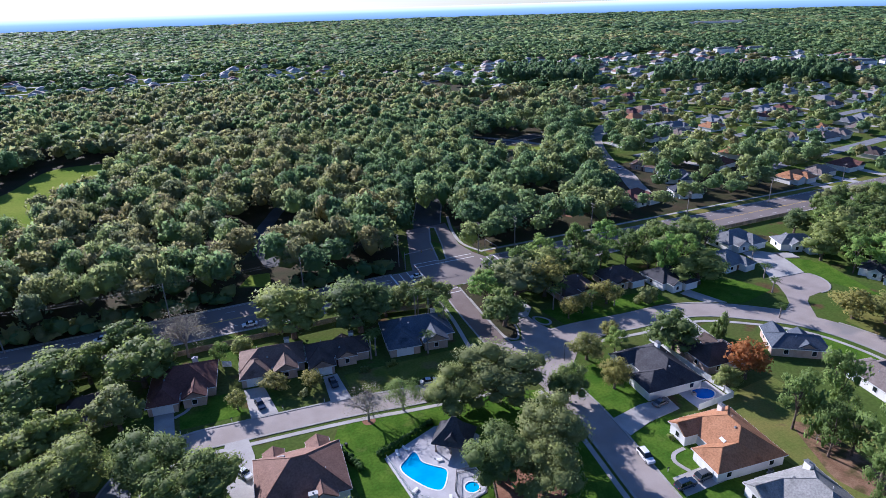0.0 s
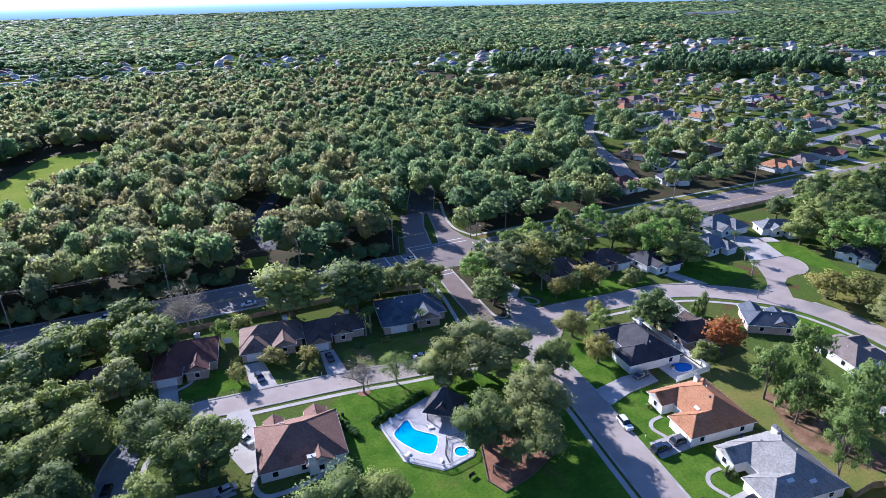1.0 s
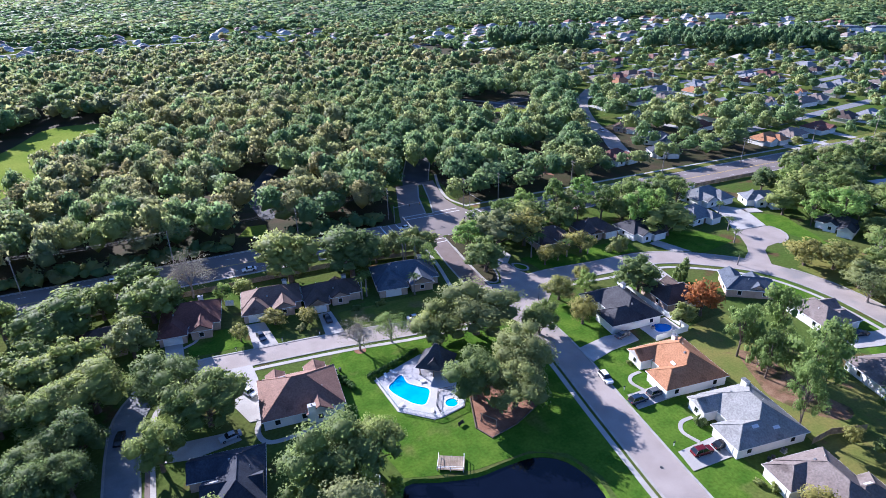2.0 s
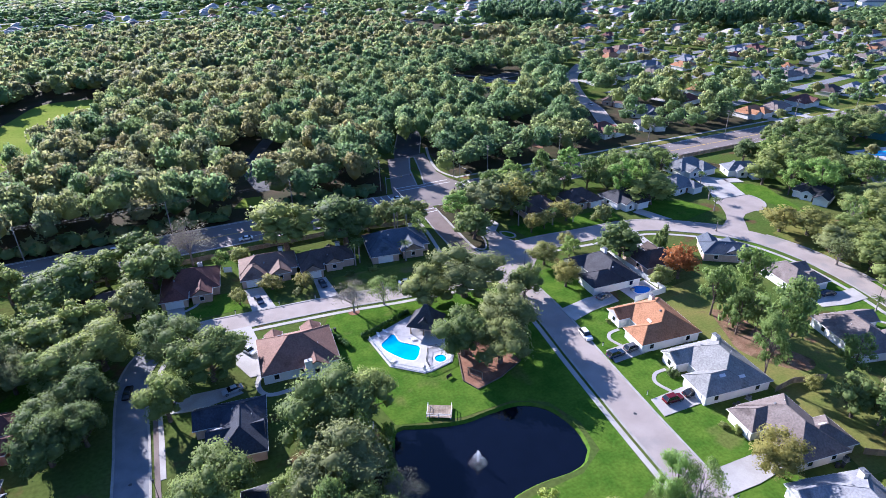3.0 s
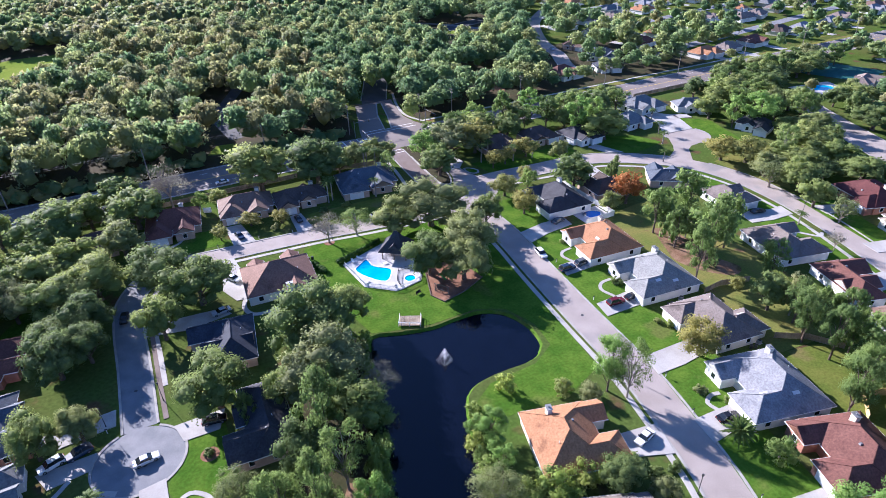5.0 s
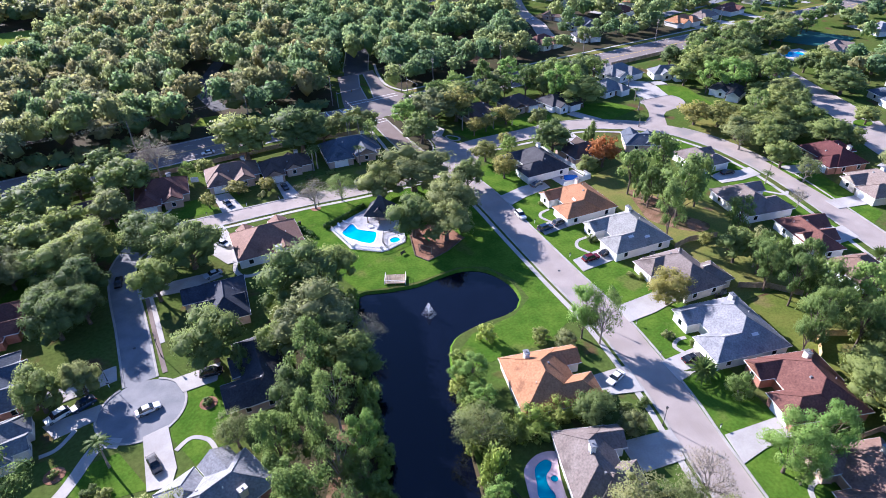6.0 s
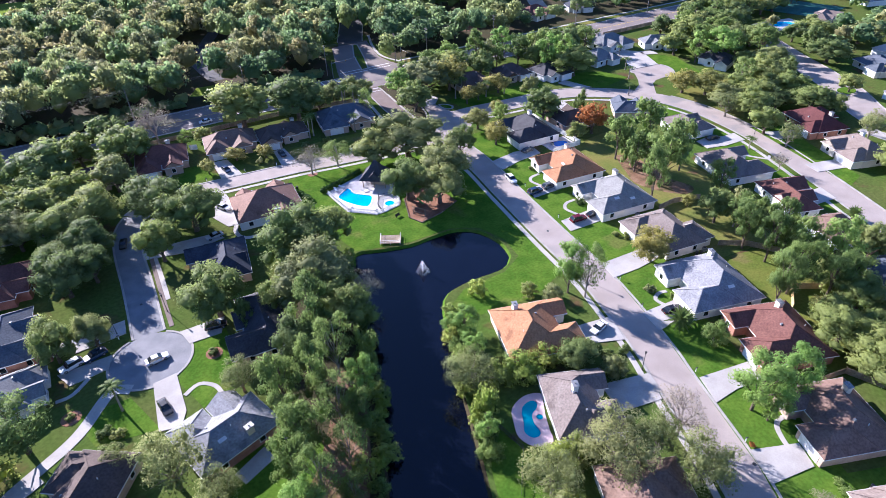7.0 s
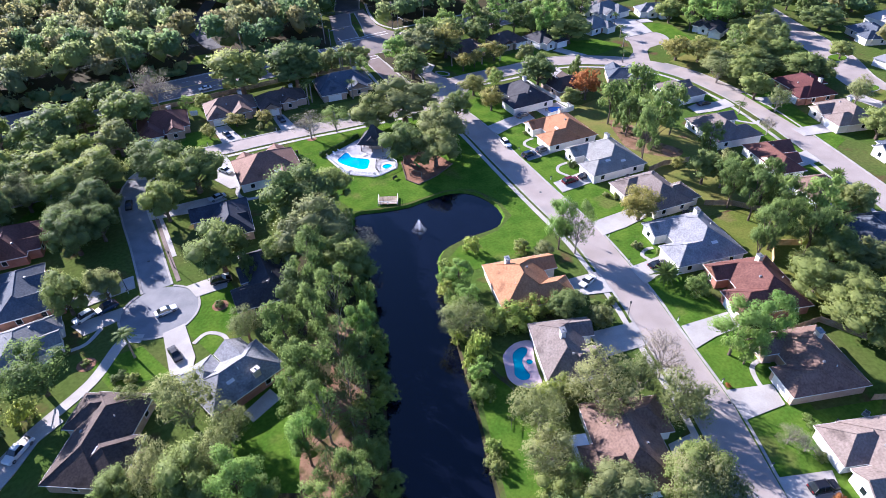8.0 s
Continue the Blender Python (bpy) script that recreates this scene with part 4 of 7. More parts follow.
# row along the main road
home(-33.0, 141.0, 4, 13, 13, plan_a, -1, "darkbrown", "tan", "one-storey house with a dark brown roof under trees")
home(-11.4, 143.0, -6, 15.5, 18, plan_a, -1, "redbrown", "tan", "one-storey brick house with a red-brown roof", chimney=[(3, 5)])
home(11.2, 144.0, -6, 16.5, 15, plan_a, -1, "brown", "tan", "one-storey brick house with a brown roof", chimney=[(4.4, 3.6)])
home(28.6, 140.5, -6, 16.5, 13.5, plan_b, -1, "darkbrown", "tan", "one-storey brick house with a dark brown roof", chimney=[(4.4, 3.6)])
home(52.6, 141.6, -8, 19.5, 17, plan_a, -1, "slate", "tan", "one-storey brick house with a slate-blue roof", chimney=[(6.2, 5.6)])
# beyond the junction
home(101.2, 97.2, -94, 18, 15.5, plan_r, 1, "black", "white", "one-storey white house with a charcoal roof and walled pool", chimney=[(-4, 4.0)])
home(120.6, 96.4, 176, 12.5, 13, plan_a, 1, "darkbrown", "tan", "one-storey house with a dark brown roof")
home(145.0, 91.0, 146, 14, 12, plan_b, 1, "slate", "tan", "one-storey house with a slate-blue roof")
home(149.6, 70.0, 80, 13, 12.5, plan_a, -1, "taupe", "white", "one-storey white house with a taupe roof")
home(139.6, 42.6, 76, 16.5, 15, plan_r, -1, "taupe", "white", "one-storey white house with a taupe roof")
home(137.4, 21.6, 72, 16.5, 12.5, plan_b, 1, "redbrown", "white", "one-storey house with a red-brown roof")
home(132, 5.4, 72, 11, 11.5, plan_a, 1, "brown", "white", "one-storey house with a brown roof")
home(126.0, -14.4, 70, 15, 14, plan_a, 1, "slate", "tan", "one-storey house with a slate-blue roof")
home(191.0, 153.4, 2, 16, 15, plan_a, 1, "grey", "white", "one-storey white house with a grey roof", chimney=[(-2, 5.5)])
home(208.6, 140.6, -24, 14, 13, plan_b, 1, "grey", "white", "one-storey white house with a grey gabled roof")
home(172.0, 141.0, 6, 12, 17, plan_c, 1, "grey", "white", "one-storey white house with a grey roof")
home(143.6, 138.2, 2, 12, 15, plan_a, 1, "black", "white", "one-storey white house with a charcoal roof")
home(129.0, 146.4, 0, 13, 13, plan_a, 1, "darkbrown", "tan", "one-storey house with a dark brown roof")
home(110.0, 147.0, 0, 14, 13, plan_a, -1, "darkbrown", "tan", "one-storey house with a dark brown roof under trees")
home(211.0, 109.6, -66, 13, 13, plan_b, 1, "black", "white", "one-storey white house with a charcoal roof")
home(187.4, 48.4, -106, 17, 17, plan_c, 1, "red", "brick", "one-storey brick house with a dark red roof", chimney=[(0, 6)])
home(178.6, 29.0, -108, 16, 15, plan_a, 1, "tan", "cream", "one-storey house with a tan roof", chimney=[(-3, 4)])
home(170.0, 3.0, -108, 16, 15, plan_a, 1, "slate", "white", "one-storey white house with a slate-blue roof")
home(258.0, 68.0, -112, 16, 14, plan_c, 1, "slate", "cream", "one-storey house with a slate-blue roof")
home(193.5, 215.0, 8, 16, 16, plan_a, 1, "redbrown", "white", "one-storey white house with a red-brown roof")
home(236.0, 234.0, -30, 17, 17, plan_c, 1, "slate", "white", "one-storey white house with a slate-blue roof")
home(221.5, 212.5, -20, 13, 13, plan_a, 1, "navy", "white", "one-storey white house with a navy-black roof")
home(240.0, 262.0, -60, 16, 15, plan_a, 1, "brown", "tan", "one-storey house with a brown roof")
home(275.0, 285.0, -60, 16, 15, plan_b, -1, "grey", "white", "one-storey house with a grey roof")
home(306.0, 122.0, 20, 16, 12, plan_b, 1, "tan", "cream", "low club house with a tan roof")

# ---- trees ----
ICO = {}
for level in (1, 2):
    bm = bmesh.new()
    bmesh.ops.create_icosphere(bm, subdivisions=level, radius=1.0)
    ICO[level] = (np.array([v.co[:] for v in bm.verts]), [tuple(v.index for v in fc.verts) for fc in bm.faces])
    bm.free()


def foliage(seed, lobes, cards, size, level, spread=0.55, lift=-0.35, core=0.8, jag=0.16, skip=1):
    """Clumps of leaves round the lobes (x, y, z, r): a rough dark core in each and many small leaf sprays over it. Gives corners, faces and the way each leaf turns."""
    rng = np.random.default_rng(seed)
    verts, faces, turned, k = [], [], [], 0
    iv, fc = ICO[level]
    lb = np.array(lobes)
    heart = np.average(lb[:, :3], axis=0, weights=lb[:, 3])
    for x, y, z, r in lobes[::skip]:
        q = iv * (core * r) * (1 + jag * rng.standard_normal((len(iv), 1))) * np.array([1, 1, 0.85])
        verts.append(q + np.array([x, y, z]))
        turned.append(iv)
        faces += [tuple(i + k for i in t) for t in fc]
        k += len(iv)
    pick = rng.choice(len(lb), cards, p=lb[:, 3] ** 2 / (lb[:, 3] ** 2).sum())
    d = rng.standard_normal((cards, 3))
    d /= np.linalg.norm(d, axis=1, keepdims=True)
    low = d[:, 2] < lift
    d[low, 2] *= -1
    c = lb[pick, :3] + d * lb[pick, 3:] * rng.uniform(0.55, 1.14, (cards, 1)) * np.array([1, 1, 0.88])
    n = d + spread * rng.standard_normal((cards, 3))
    n /= np.linalg.norm(n, axis=1, keepdims=True)
    a = np.cross(n, rng.standard_normal((cards, 3)))
    a /= np.linalg.norm(a, axis=1, keepdims=True)
    b = np.cross(n, a)
    sz = size * rng.uniform(0.6, 1.4, (cards, 1))
    bend = n * sz * rng.uniform(-0.25, 0.25, (cards, 1))
    leaf_spray = np.stack([c + a * sz, c - a * sz * 0.55 + b * sz * 0.8 + bend, c - a * sz * 0.6 - b * sz * 0.75 - bend], 1).reshape(-1, 3)
    verts.append(leaf_spray)
    out = c - heart
    out /= np.linalg.norm(out, axis=1, keepdims=True) + 1e-6
    round_turn = 0.5 * d + 0.4 * out + 0.3 * n + 0.14 * rng.standard_normal((cards, 3))
    turned.append(np.repeat(round_turn, 3, axis=0))
    faces += [(k + 3 * i, k + 3 * i + 1, k + 3 * i + 2) for i in range(cards)]
    turned = np.concatenate(turned)
    return np.concatenate(verts), faces, turned / np.linalg.norm(turned, axis=1, keepdims=True)


def crown_mesh(name, material, verts, faces, turned):
    me = bpy.data.meshes.new(name)
    me.from_pydata(verts.tolist(), [], faces)
    me.materials.append(material)
    me.update()
    me.normals_split_custom_set_from_vertices(turned)
    return me


def oak_lobes(seed, n=32):
    """Lobes of a broad, uneven dome of radius 5.6 and height 12 round one large inner lobe."""
    rng = np.random.default_rng(seed)
    got = [(0.0, 0.0, 6.4, 3.6)]
    for i in range(n):
        u = (i + rng.uniform(0, 1)) / n
        a = 2.4 * i + rng.uniform(-0.5, 0.5)
        rise = math.asin(min(1, max(-1, -0.35 + 1.3 * u)))
        q = rng.uniform(0.6, 1.18)
        got.append((4.2 * q * math.cos(rise) * math.cos(a), 4.2 * q * math.cos(rise) * math.sin(a), 5.9 + 4.4 * q * math.sin(rise), rng.uniform(1.0, 2.35)))
    return got


def pine_lobes(seed, n=14):
    rng = np.random.default_rng(seed)
    got = []
    for i in range(n):
        z = rng.uniform(4.6, 11.3)
        reach = 4.6 * (1 - ((z - 7.8) / 5.2) ** 2) ** 0.5 if abs(z - 7.8) < 5.2 else 1.0
        a, q = rng.uniform(0, 2 * math.pi), rng.uniform(0.3, 1.0)
        got.append((q * reach * math.cos(a), q * reach * math.sin(a), z, rng.uniform(1.1, 2.0)))
    return got


def trunk_shape(seed, lobes, base=0.42, top=9.0, limbs=6):
    rng = random.Random(seed)
    s = Shape()
    bend = [(rng.uniform(-0.3, 0.3), rng.uniform(-0.3, 0.3)) for q in range(5)]
    pts = [(bend[i][0] * i * 0.4, bend[i][1] * i * 0.4, top * i / 4) for i in range(5)]
    s.tube([(0, 0, -0.1)] + pts[1:], [base * 1.3, base * 0.85, base * 0.65, base * 0.42, base * 0.15], 7)
    for x, y, z, r in lobes[1:limbs + 1]:
        h = rng.uniform(0.25, 0.6) * z
        k = min(4, h / top * 4)
        i = int(k)
        p = Vector(pts[i]).lerp(Vector(pts[min(4, i + 1)]), k - i)
        mid = p.lerp(Vector((x, y, z)), 0.5) + Vector((0, 0, 0.4))
        s.tube([p, mid, (x, y, z)], [base * 0.42, base * 0.28, base * 0.08], 5)
    return s


TREE = {}


def sort_of_tree(kind, i, trunk, material, seed, lobes, cards, size, spread=0.6, core=0.5, jag=0.16):
    """A trunk with two crowns for it: fine leaves for the gardens round the pond, coarser ones farther off."""
    fine = crown_mesh("crown", material, *foliage(seed, lobes, int(1.75 * cards), 0.7 * size, 1, spread, core=core, jag=jag))
    coarse = crown_mesh("crown", material, *foliage(seed, lobes, int(0.52 * cards), 1.2 * size, 1, spread, core=core, jag=jag))
    TREE[kind, i] = (trunk, fine, coarse)


for i in range(6):
    lb = oak_lobes(100 + i)
    sort_of_tree("oak", i, trunk_shape(i, lb).mesh("trunk", BARK), OAK, 200 + i, lb, 4100, 0.25, core=0.7, jag=0.18)
for i in range(4):
    lb = pine_lobes(300 + i, 26)
    sort_of_tree("pine", i, trunk_shape(20 + i, lb, 0.3, 11.4, 12).mesh("trunk", BARK), PINE, 400 + i, lb, 3300, 0.25, core=0.45)
for i in range(2):
    lb = oak_lobes(500 + i, 20)
    old_trunk = trunk_shape(30 + i, lb).mesh("trunk", BARK)
    sort_of_tree("yellow", i, old_trunk, YELLOWLEAF, 520 + i, lb, 3000, 0.29, 0.8)
    sort_of_tree("loose", i, trunk_shape(34 + i, lb, 0.34, 9.0, 14).mesh("trunk", BAREBARK), LOOSE, 530 + i, oak_lobes(510 + i, 26), 3700, 0.2, 0.85, 0.3, 0.34)
    sort_of_tree("rust", i, old_trunk, RUST, 540 + i, lb, 2600, 0.32, 0.8)
    lb = [(x, y, z - 4.4, r) for x, y, z, r in oak_lobes(560 + i, 16)]
    sort_of_tree("shrub", i, trunk_shape(50 + i, lb, 0.3, 4.0).mesh("trunk", BARK), OAK, 580 + i, lb, 1500, 0.34, 0.55, 0.7)
    lb = pine_lobes(340 + i, 22)
    sort_of_tree("lime", i, trunk_shape(28 + i, lb, 0.26, 11.0, 14).mesh("trunk", BARK), LIME, 450 + i, lb, 3900, 0.23, core=0.5)
    sort_of_tree("airy", i, trunk_shape(26 + i, lb, 0.24, 11.4, 16).mesh("trunk", BAREBARK), PINE, 440 + i, lb, 2300, 0.225, core=0.08)
    lb = [(x, y, z - 3.9, r) for x, y, z, r in oak_lobes(660 + i, 22)]
    sort_of_tree("bush", i, trunk_shape(56 + i, lb, 0.16, 4.5, 12).mesh("trunk", BAREBARK), BUSH, 680 + i, lb, 1500, 0.32, core=0.5, jag=0.3)


def bare_tree(seed):
    rng = random.Random(seed)
    s = Shape()

    def grow(p, d, ln, r, depth):
        q = p + d * ln
        s.tube([p, q], [r, r * 0.62], 5 if depth < 2 else 3)
        if depth < 5:
            for i in range(3 if depth else 7):
                nd = (d + Vector((rng.uniform(-1, 1), rng.uniform(-1, 1), rng.uniform(-0.25, 0.55))) * 0.75).normalized()
                grow(q if i or depth else p + d * ln * 0.8, nd, ln * rng.uniform(0.55, 0.8), r * 0.6, depth + 1)
    grow(Vector((0, 0, -0.1)), Vector((0, 0, 1)), 3.6, 0.32, 0)
    return s


for i in range(2):
    lb = oak_lobes(600 + i, 24)
    TREE["bare", i] = (bare_tree(70 + i).mesh("trunk", BAREBARK), crown_mesh("crown", TWIG, *foliage(620 + i, lb, 2200, 0.13, 1, 0.9, core=0.02)))

for i in range(2):
    rng = random.Random(80 + i)
    s = Shape()
    for j in range(26):
        a, droop = 2.4 * j, 0.15 + 0.75 * (j % 3) / 2 + rng.uniform(-0.1, 0.15)
        ln, base = rng.uniform(2.3, 3.0), Vector((0, 0, 12))
        out = Vector((math.cos(a), math.sin(a), 0))
        side = Vector((-math.sin(a), math.cos(a), 0))
        spine = [base + out * (ln * t) + Vector((0, 0, (1.3 - 1.5 * droop) * ln * t * (1 - t) * 1.2 - 1.5 * droop * t * t)) for t in np.linspace(0, 1, 8)]
        for p, q, wd in zip(spine, spine[1:], (0.1, 0.24, 0.32, 0.34, 0.3, 0.22, 0.12)):
            for sg in (1, -1):
                tip = (p + q) / 2 + side * sg * wd + Vector((0, 0, -0.3 * wd)) + out * 0.2
                s.add([p, q, tip + (q - p) * 0.35, tip - (q - p) * 0.1], [(0, 1, 2, 3)])
    TREE["palm", i] = (Shape().tube([(0, 0, -0.1), (0.1, 0, 4), (0.05, 0.1, 8), (0, 0, 12)], [0.32, 0.22, 0.2, 0.26], 8).mesh("trunk", BAREBARK), s.mesh("crown", FROND))

for i in range(2):
    rng = random.Random(90 + i)
    s = Shape()
    for j in range(64):
        a, up = 2.4 * j, 1.25 - 1.15 * (j / 63)
        ln = rng.uniform(2.2, 2.8)
        out, side = Vector((math.cos(a), math.sin(a), 0)), Vector((-math.sin(a), math.cos(a), 0))
        spine = [Vector((0, 0, 1.3)) + out * (ln * t * math.cos(up)) + Vector((0, 0, ln * t * math.sin(up) - 0.8 * t * t)) for t in np.linspace(0, 1, 5)]
        for p, q, wd in zip(spine, spine[1:], (0.12, 0.24, 0.22, 0.1)):
            for sg in (1, -1):
                s.add([p, q, q + side * sg * wd * 0.8 + out * 0.12, p + side * sg * wd], [(0, 1, 2, 3)])
    TREE["sago", i] = (Shape().tube([(0, 0, -0.1), (0, 0, 0.6), (0, 0, 1.35)], [0.4, 0.34, 0.36], 8).mesh("trunk", BARK), s.mesh("crown", FROND))

WORDS = {"oak": ("broad live oak with dense dark green crown", "tree"), "pine": ("tall pine with a bare trunk and bright green crown", "tree"),
         "airy": ("slender pine with a thin airy crown", "tree"), "loose": ("loose-crowned tree with grey-green leaves", "tree"), "yellow": ("small tree with yellowing autumn leaves", "tree"), "rust": ("tree with rust-orange autumn leaves", "tree"),
         "bare": ("nearly leafless pale grey tree", "tree"), "palm": ("palm with a slim trunk and arching fronds", "palm"), "lime": ("tree with a bright lime-green loose crown", "tree"), "bush": ("wild bushy shrub with loose mixed green leaves", "shrub"), "sago": ("low stout palm with a dense head of spiky fronds", "palm"), "shrub": ("rounded dark evergreen garden shrub", "shrub")}
PLANTED = []
random.seed(11)


def tree(kind, x, y, r, h, z=0.0):
    """A tree at (x, y) with a crown of radius r, h high."""
    n = sum(1 for q in TREE if q[0] == kind)
    trunk, *crowns = TREE[kind, random.randrange(n)]
    crown = crowns[0] if y < 122 and x < 110 and r > 2.6 else crowns[-1]
    unit = {"palm": 2.9, "sago": 2.6, "oak": 5.1, "yellow": 5.2, "loose": 5.2}.get(kind, 5.5)
    lop = random.uniform(0.86, 1.16)
    hs = h / {"shrub": 7.0, "bush": 7.6, "sago": 3.8}.get(kind, 12.0)
    noun = {"palm": "palm", "sago": "palm", "shrub": "shrub", "bush": "shrub"}.get(kind, "tree")
    t = new(noun)
    t.matrix_basis = pose(x, y, z, 0, 0, random.uniform(0, 360)) @ Matrix.Diagonal((r / unit * lop, r / unit / lop, hs, 1))
    tagged(t, *WORDS[kind], {"palm": "palms of the estate", "shrub": "shrubs", "tree": "trees of the estate"}[noun])
    part("trunk", trunk, None, t)
    part("crown", crown, None, t)
    PLANTED.append((x, y, r))
    return t


# row along the main road
for x, y, r, h in ((19.4, 157.6, 10, 18), (38.4, 152.4, 9.8, 18), (-21.1, 149.6, 9.1, 15), (-44.6, 146.7, 9, 14), (-34.6, 157.6, 5.9, 12)):
    tree("oak", x, y, r, h)
for x, y, r, h in ((-10.1, 160.1, 7.6, 15),):
    tree("bare", x, y, r, h)
for x, y, r, h in ((-2.1, 152, 2.8, 7),):
    tree("lime", x, y, r, h)
# round the junction
for x, y, r, h in ((62.1, 143.7, 3.1, 10),):
    tree("airy", x, y, r, h)
for x, y, r, h in ((80.2, 152, 5.8, 11), (138.5, 165.7, 6.4, 14), (144.6, 141.4, 5.8, 16), (152, 141.2, 5.1, 15), (112.9, 171.8, 6.3, 11), (99.2, 109.9, 3.4, 7.5)):
    tree("lime", x, y, r, h)
for x, y, r, h in ((79, 136.5, 6.7, 12), (91.3, 150.7, 8.5, 14), (144.5, 149.2, 5.2, 12), (152.1, 133, 8, 12), (113.7, 103.4, 6.6, 12)):
    tree("oak", x, y, r, h)
for x, y, r, h in ((100.6, 148.4, 7.4, 13), (115.4, 134.9, 5.1, 8), (90.4, 110.6, 5.1, 7.5), (88.8, 96.6, 4.5, 8)):
    tree("yellow", x, y, r, h)
for x, y, r, h in ((123.5, 164.3, 4.9, 17), (140.2, 156.4, 6.2, 14)):
    tree("pine", x, y, r, h)
for x, y, r, h in ((130.8, 103.6, 2.7, 8),):
    tree("shrub", x, y, r, h)
# round the pool and the playground
for x, y, r, h in ((59.7, 104.8, 10, 14.5), (47.8, 105.1, 7.6, 11.5), (75.1, 97.3, 5.2, 10), (47.3, 80.6, 6.8, 13.5), (60.8, 81.6, 7.8, 15)):
    tree("oak", x, y, r, h)
for x, y, r, h in ((54.2, 74.0, 7.0, 12.5),):
    tree("oak", x, y, r, h)
for x, y, r, h in ((28.6, 110.8, 5.6, 9),):
    tree("bare", x, y, r, h)
for x, y, r, h in ((37.4, 110.9, 5.4, 9),):
    tree("airy", x, y, r, h)
# dead-end street
# The oak at (-62, 33) stands out of view, added to shade the driveway.
for x, y, r, h in ((-17.2, 106.3, 8.2, 14), (-9.6, 97.4, 8.2, 14.5), (-19.6, 87.1, 5.2, 13), (-33.2, 113, 8.2, 13), (-35, 98, 5.8, 12), (-41.5, 84, 6.4, 13), (-35.5, 86.7, 4.8, 12), (-12, 58.1, 7.1, 14), (-62, 33, 6, 12), (-44.7, 61.1, 4.9, 11), (-37.2, 61.6, 3.6, 10), (-45.2, 123.7, 7.3, 13), (-25.9, 132.6, 6, 12)):
    tree("oak", x, y, r, h)
for x, y, r, h in ((-8, 50.5, 2.6, 8),):
    tree("shrub", x, y, r, h)
# west bank of the pond
for x, y, r, h in ((9.9, 65.6, 8.8, 17), (19.3, 69.2, 5.9, 14), (8.4, 50.6, 7.6, 16), (0.3, 51.3, 3.9, 11), (-0.9, 32.6, 4.9, 15), (11.9, 37.9, 5.5, 14)):
    tree("oak", x, y, r, h)
for x, y, r, h in ((3.4, 37.1, 5.5, 17), (-7.3, 22.5, 4.7, 16), (-1.7, 20.4, 4.5, 17), (-6.4, 10.9, 4.6, 16), (-10.6, 6.7, 3.8, 15)):
    tree("pine", x, y, r, h)
for x, y, r, h in ((4.6, 26.8, 4.5, 16), (0.2, 13.2, 3.9, 15), (-7.5, 1, 3.9, 15), (-1.7, 5, 3.5, 14)):
    tree("airy", x, y, r, h)
for x, y, r, h in ((17.8, 44.6, 3.9, 9),):
    tree("bare", x, y, r, h)
for x, y, r, h in ((-13.1, 33, 3.5, 9), (-28.0, 17.4, 5.4, 13), (-21.6, 10.9, 3.2, 9), (-35.1, 7.3, 4.3, 11), (-25, 5, 4.4, 12), (-36.9, 26.5, 2.7, 6)):
    tree("loose", x, y, r, h)
for x, y, r, h in ((5.6, 17, 3.3, 13), (-12, -1.4, 3.8, 14)):
    tree("lime", x, y, r, h)
for x, y, r, h in ((-54.2, 34.2, 2.6, 5), (-0.6, 3.2, 2.6, 6), (-3.4, -4.5, 2.5, 6)):
    tree("bush", x, y, r, h)
# gardens of the dead-end street
for x, y, r, h in ((-23.8, -3.5, 5.1, 14),):
    tree("lime", x, y, r, h)
for x, y, r, h in ((-20.2, -7.1, 2.9, 11), (-50.6, 39, 7.6, 12)):
    tree("pine", x, y, r, h)
for x, y, r, h in ((-40.3, 6.4, 3.5, 9),):
    tree("oak", x, y, r, h)
# east bank and the pond street
for x, y, r, h in ((41.7, 33.8, 2.3, 4.4), (35.3, 8.1, 4.4, 5), (75.6, -4.7, 2.7, 5.5)):
    tree("bush", x, y, r, h)
for x, y, r, h in ((55.5, 23.7, 2.8, 3.4),):
    tree("shrub", x, y, r, h)
for x, y, r, h in ((62.1, 20, 4.4, 14),):
    tree("airy", x, y, r, h)
for x, y, r, h in ((26, 10.6, 5, 9), (37.1, -16.2, 6.4, 12), (46.6, -25.8, 5.1, 11), (44.6, -18.6, 3.8, 10), (25, -15.4, 5.1, 10), (21.6, -22.7, 4.8, 10), (36.4, -37.6, 5.4, 11), (40.4, -40.8, 3.3, 8)):
    tree("loose", x, y, r, h)
for x, y, r, h in ((32.5, 24.6, 3.8, 6), (59.9, 23.4, 4.4, 14), (67.1, -20.6, 5.3, 13), (74.4, -22.1, 5, 12), (67.6, -23.6, 3.6, 8)):
    tree("lime", x, y, r, h)
for x, y, r, h in ((46.7, 4.6, 3.9, 7), (19.9, -28, 3.8, 8), (95.5, -18.5, 6.2, 10), (93.4, -28.9, 6.9, 11)):
    tree("oak", x, y, r, h)
for x, y, r, h in ((51.2, -17.6, 5, 11), (59.2, -39.1, 2.5, 4), (150.8, 34.9, 3, 6)):
    tree("bare", x, y, r, h)
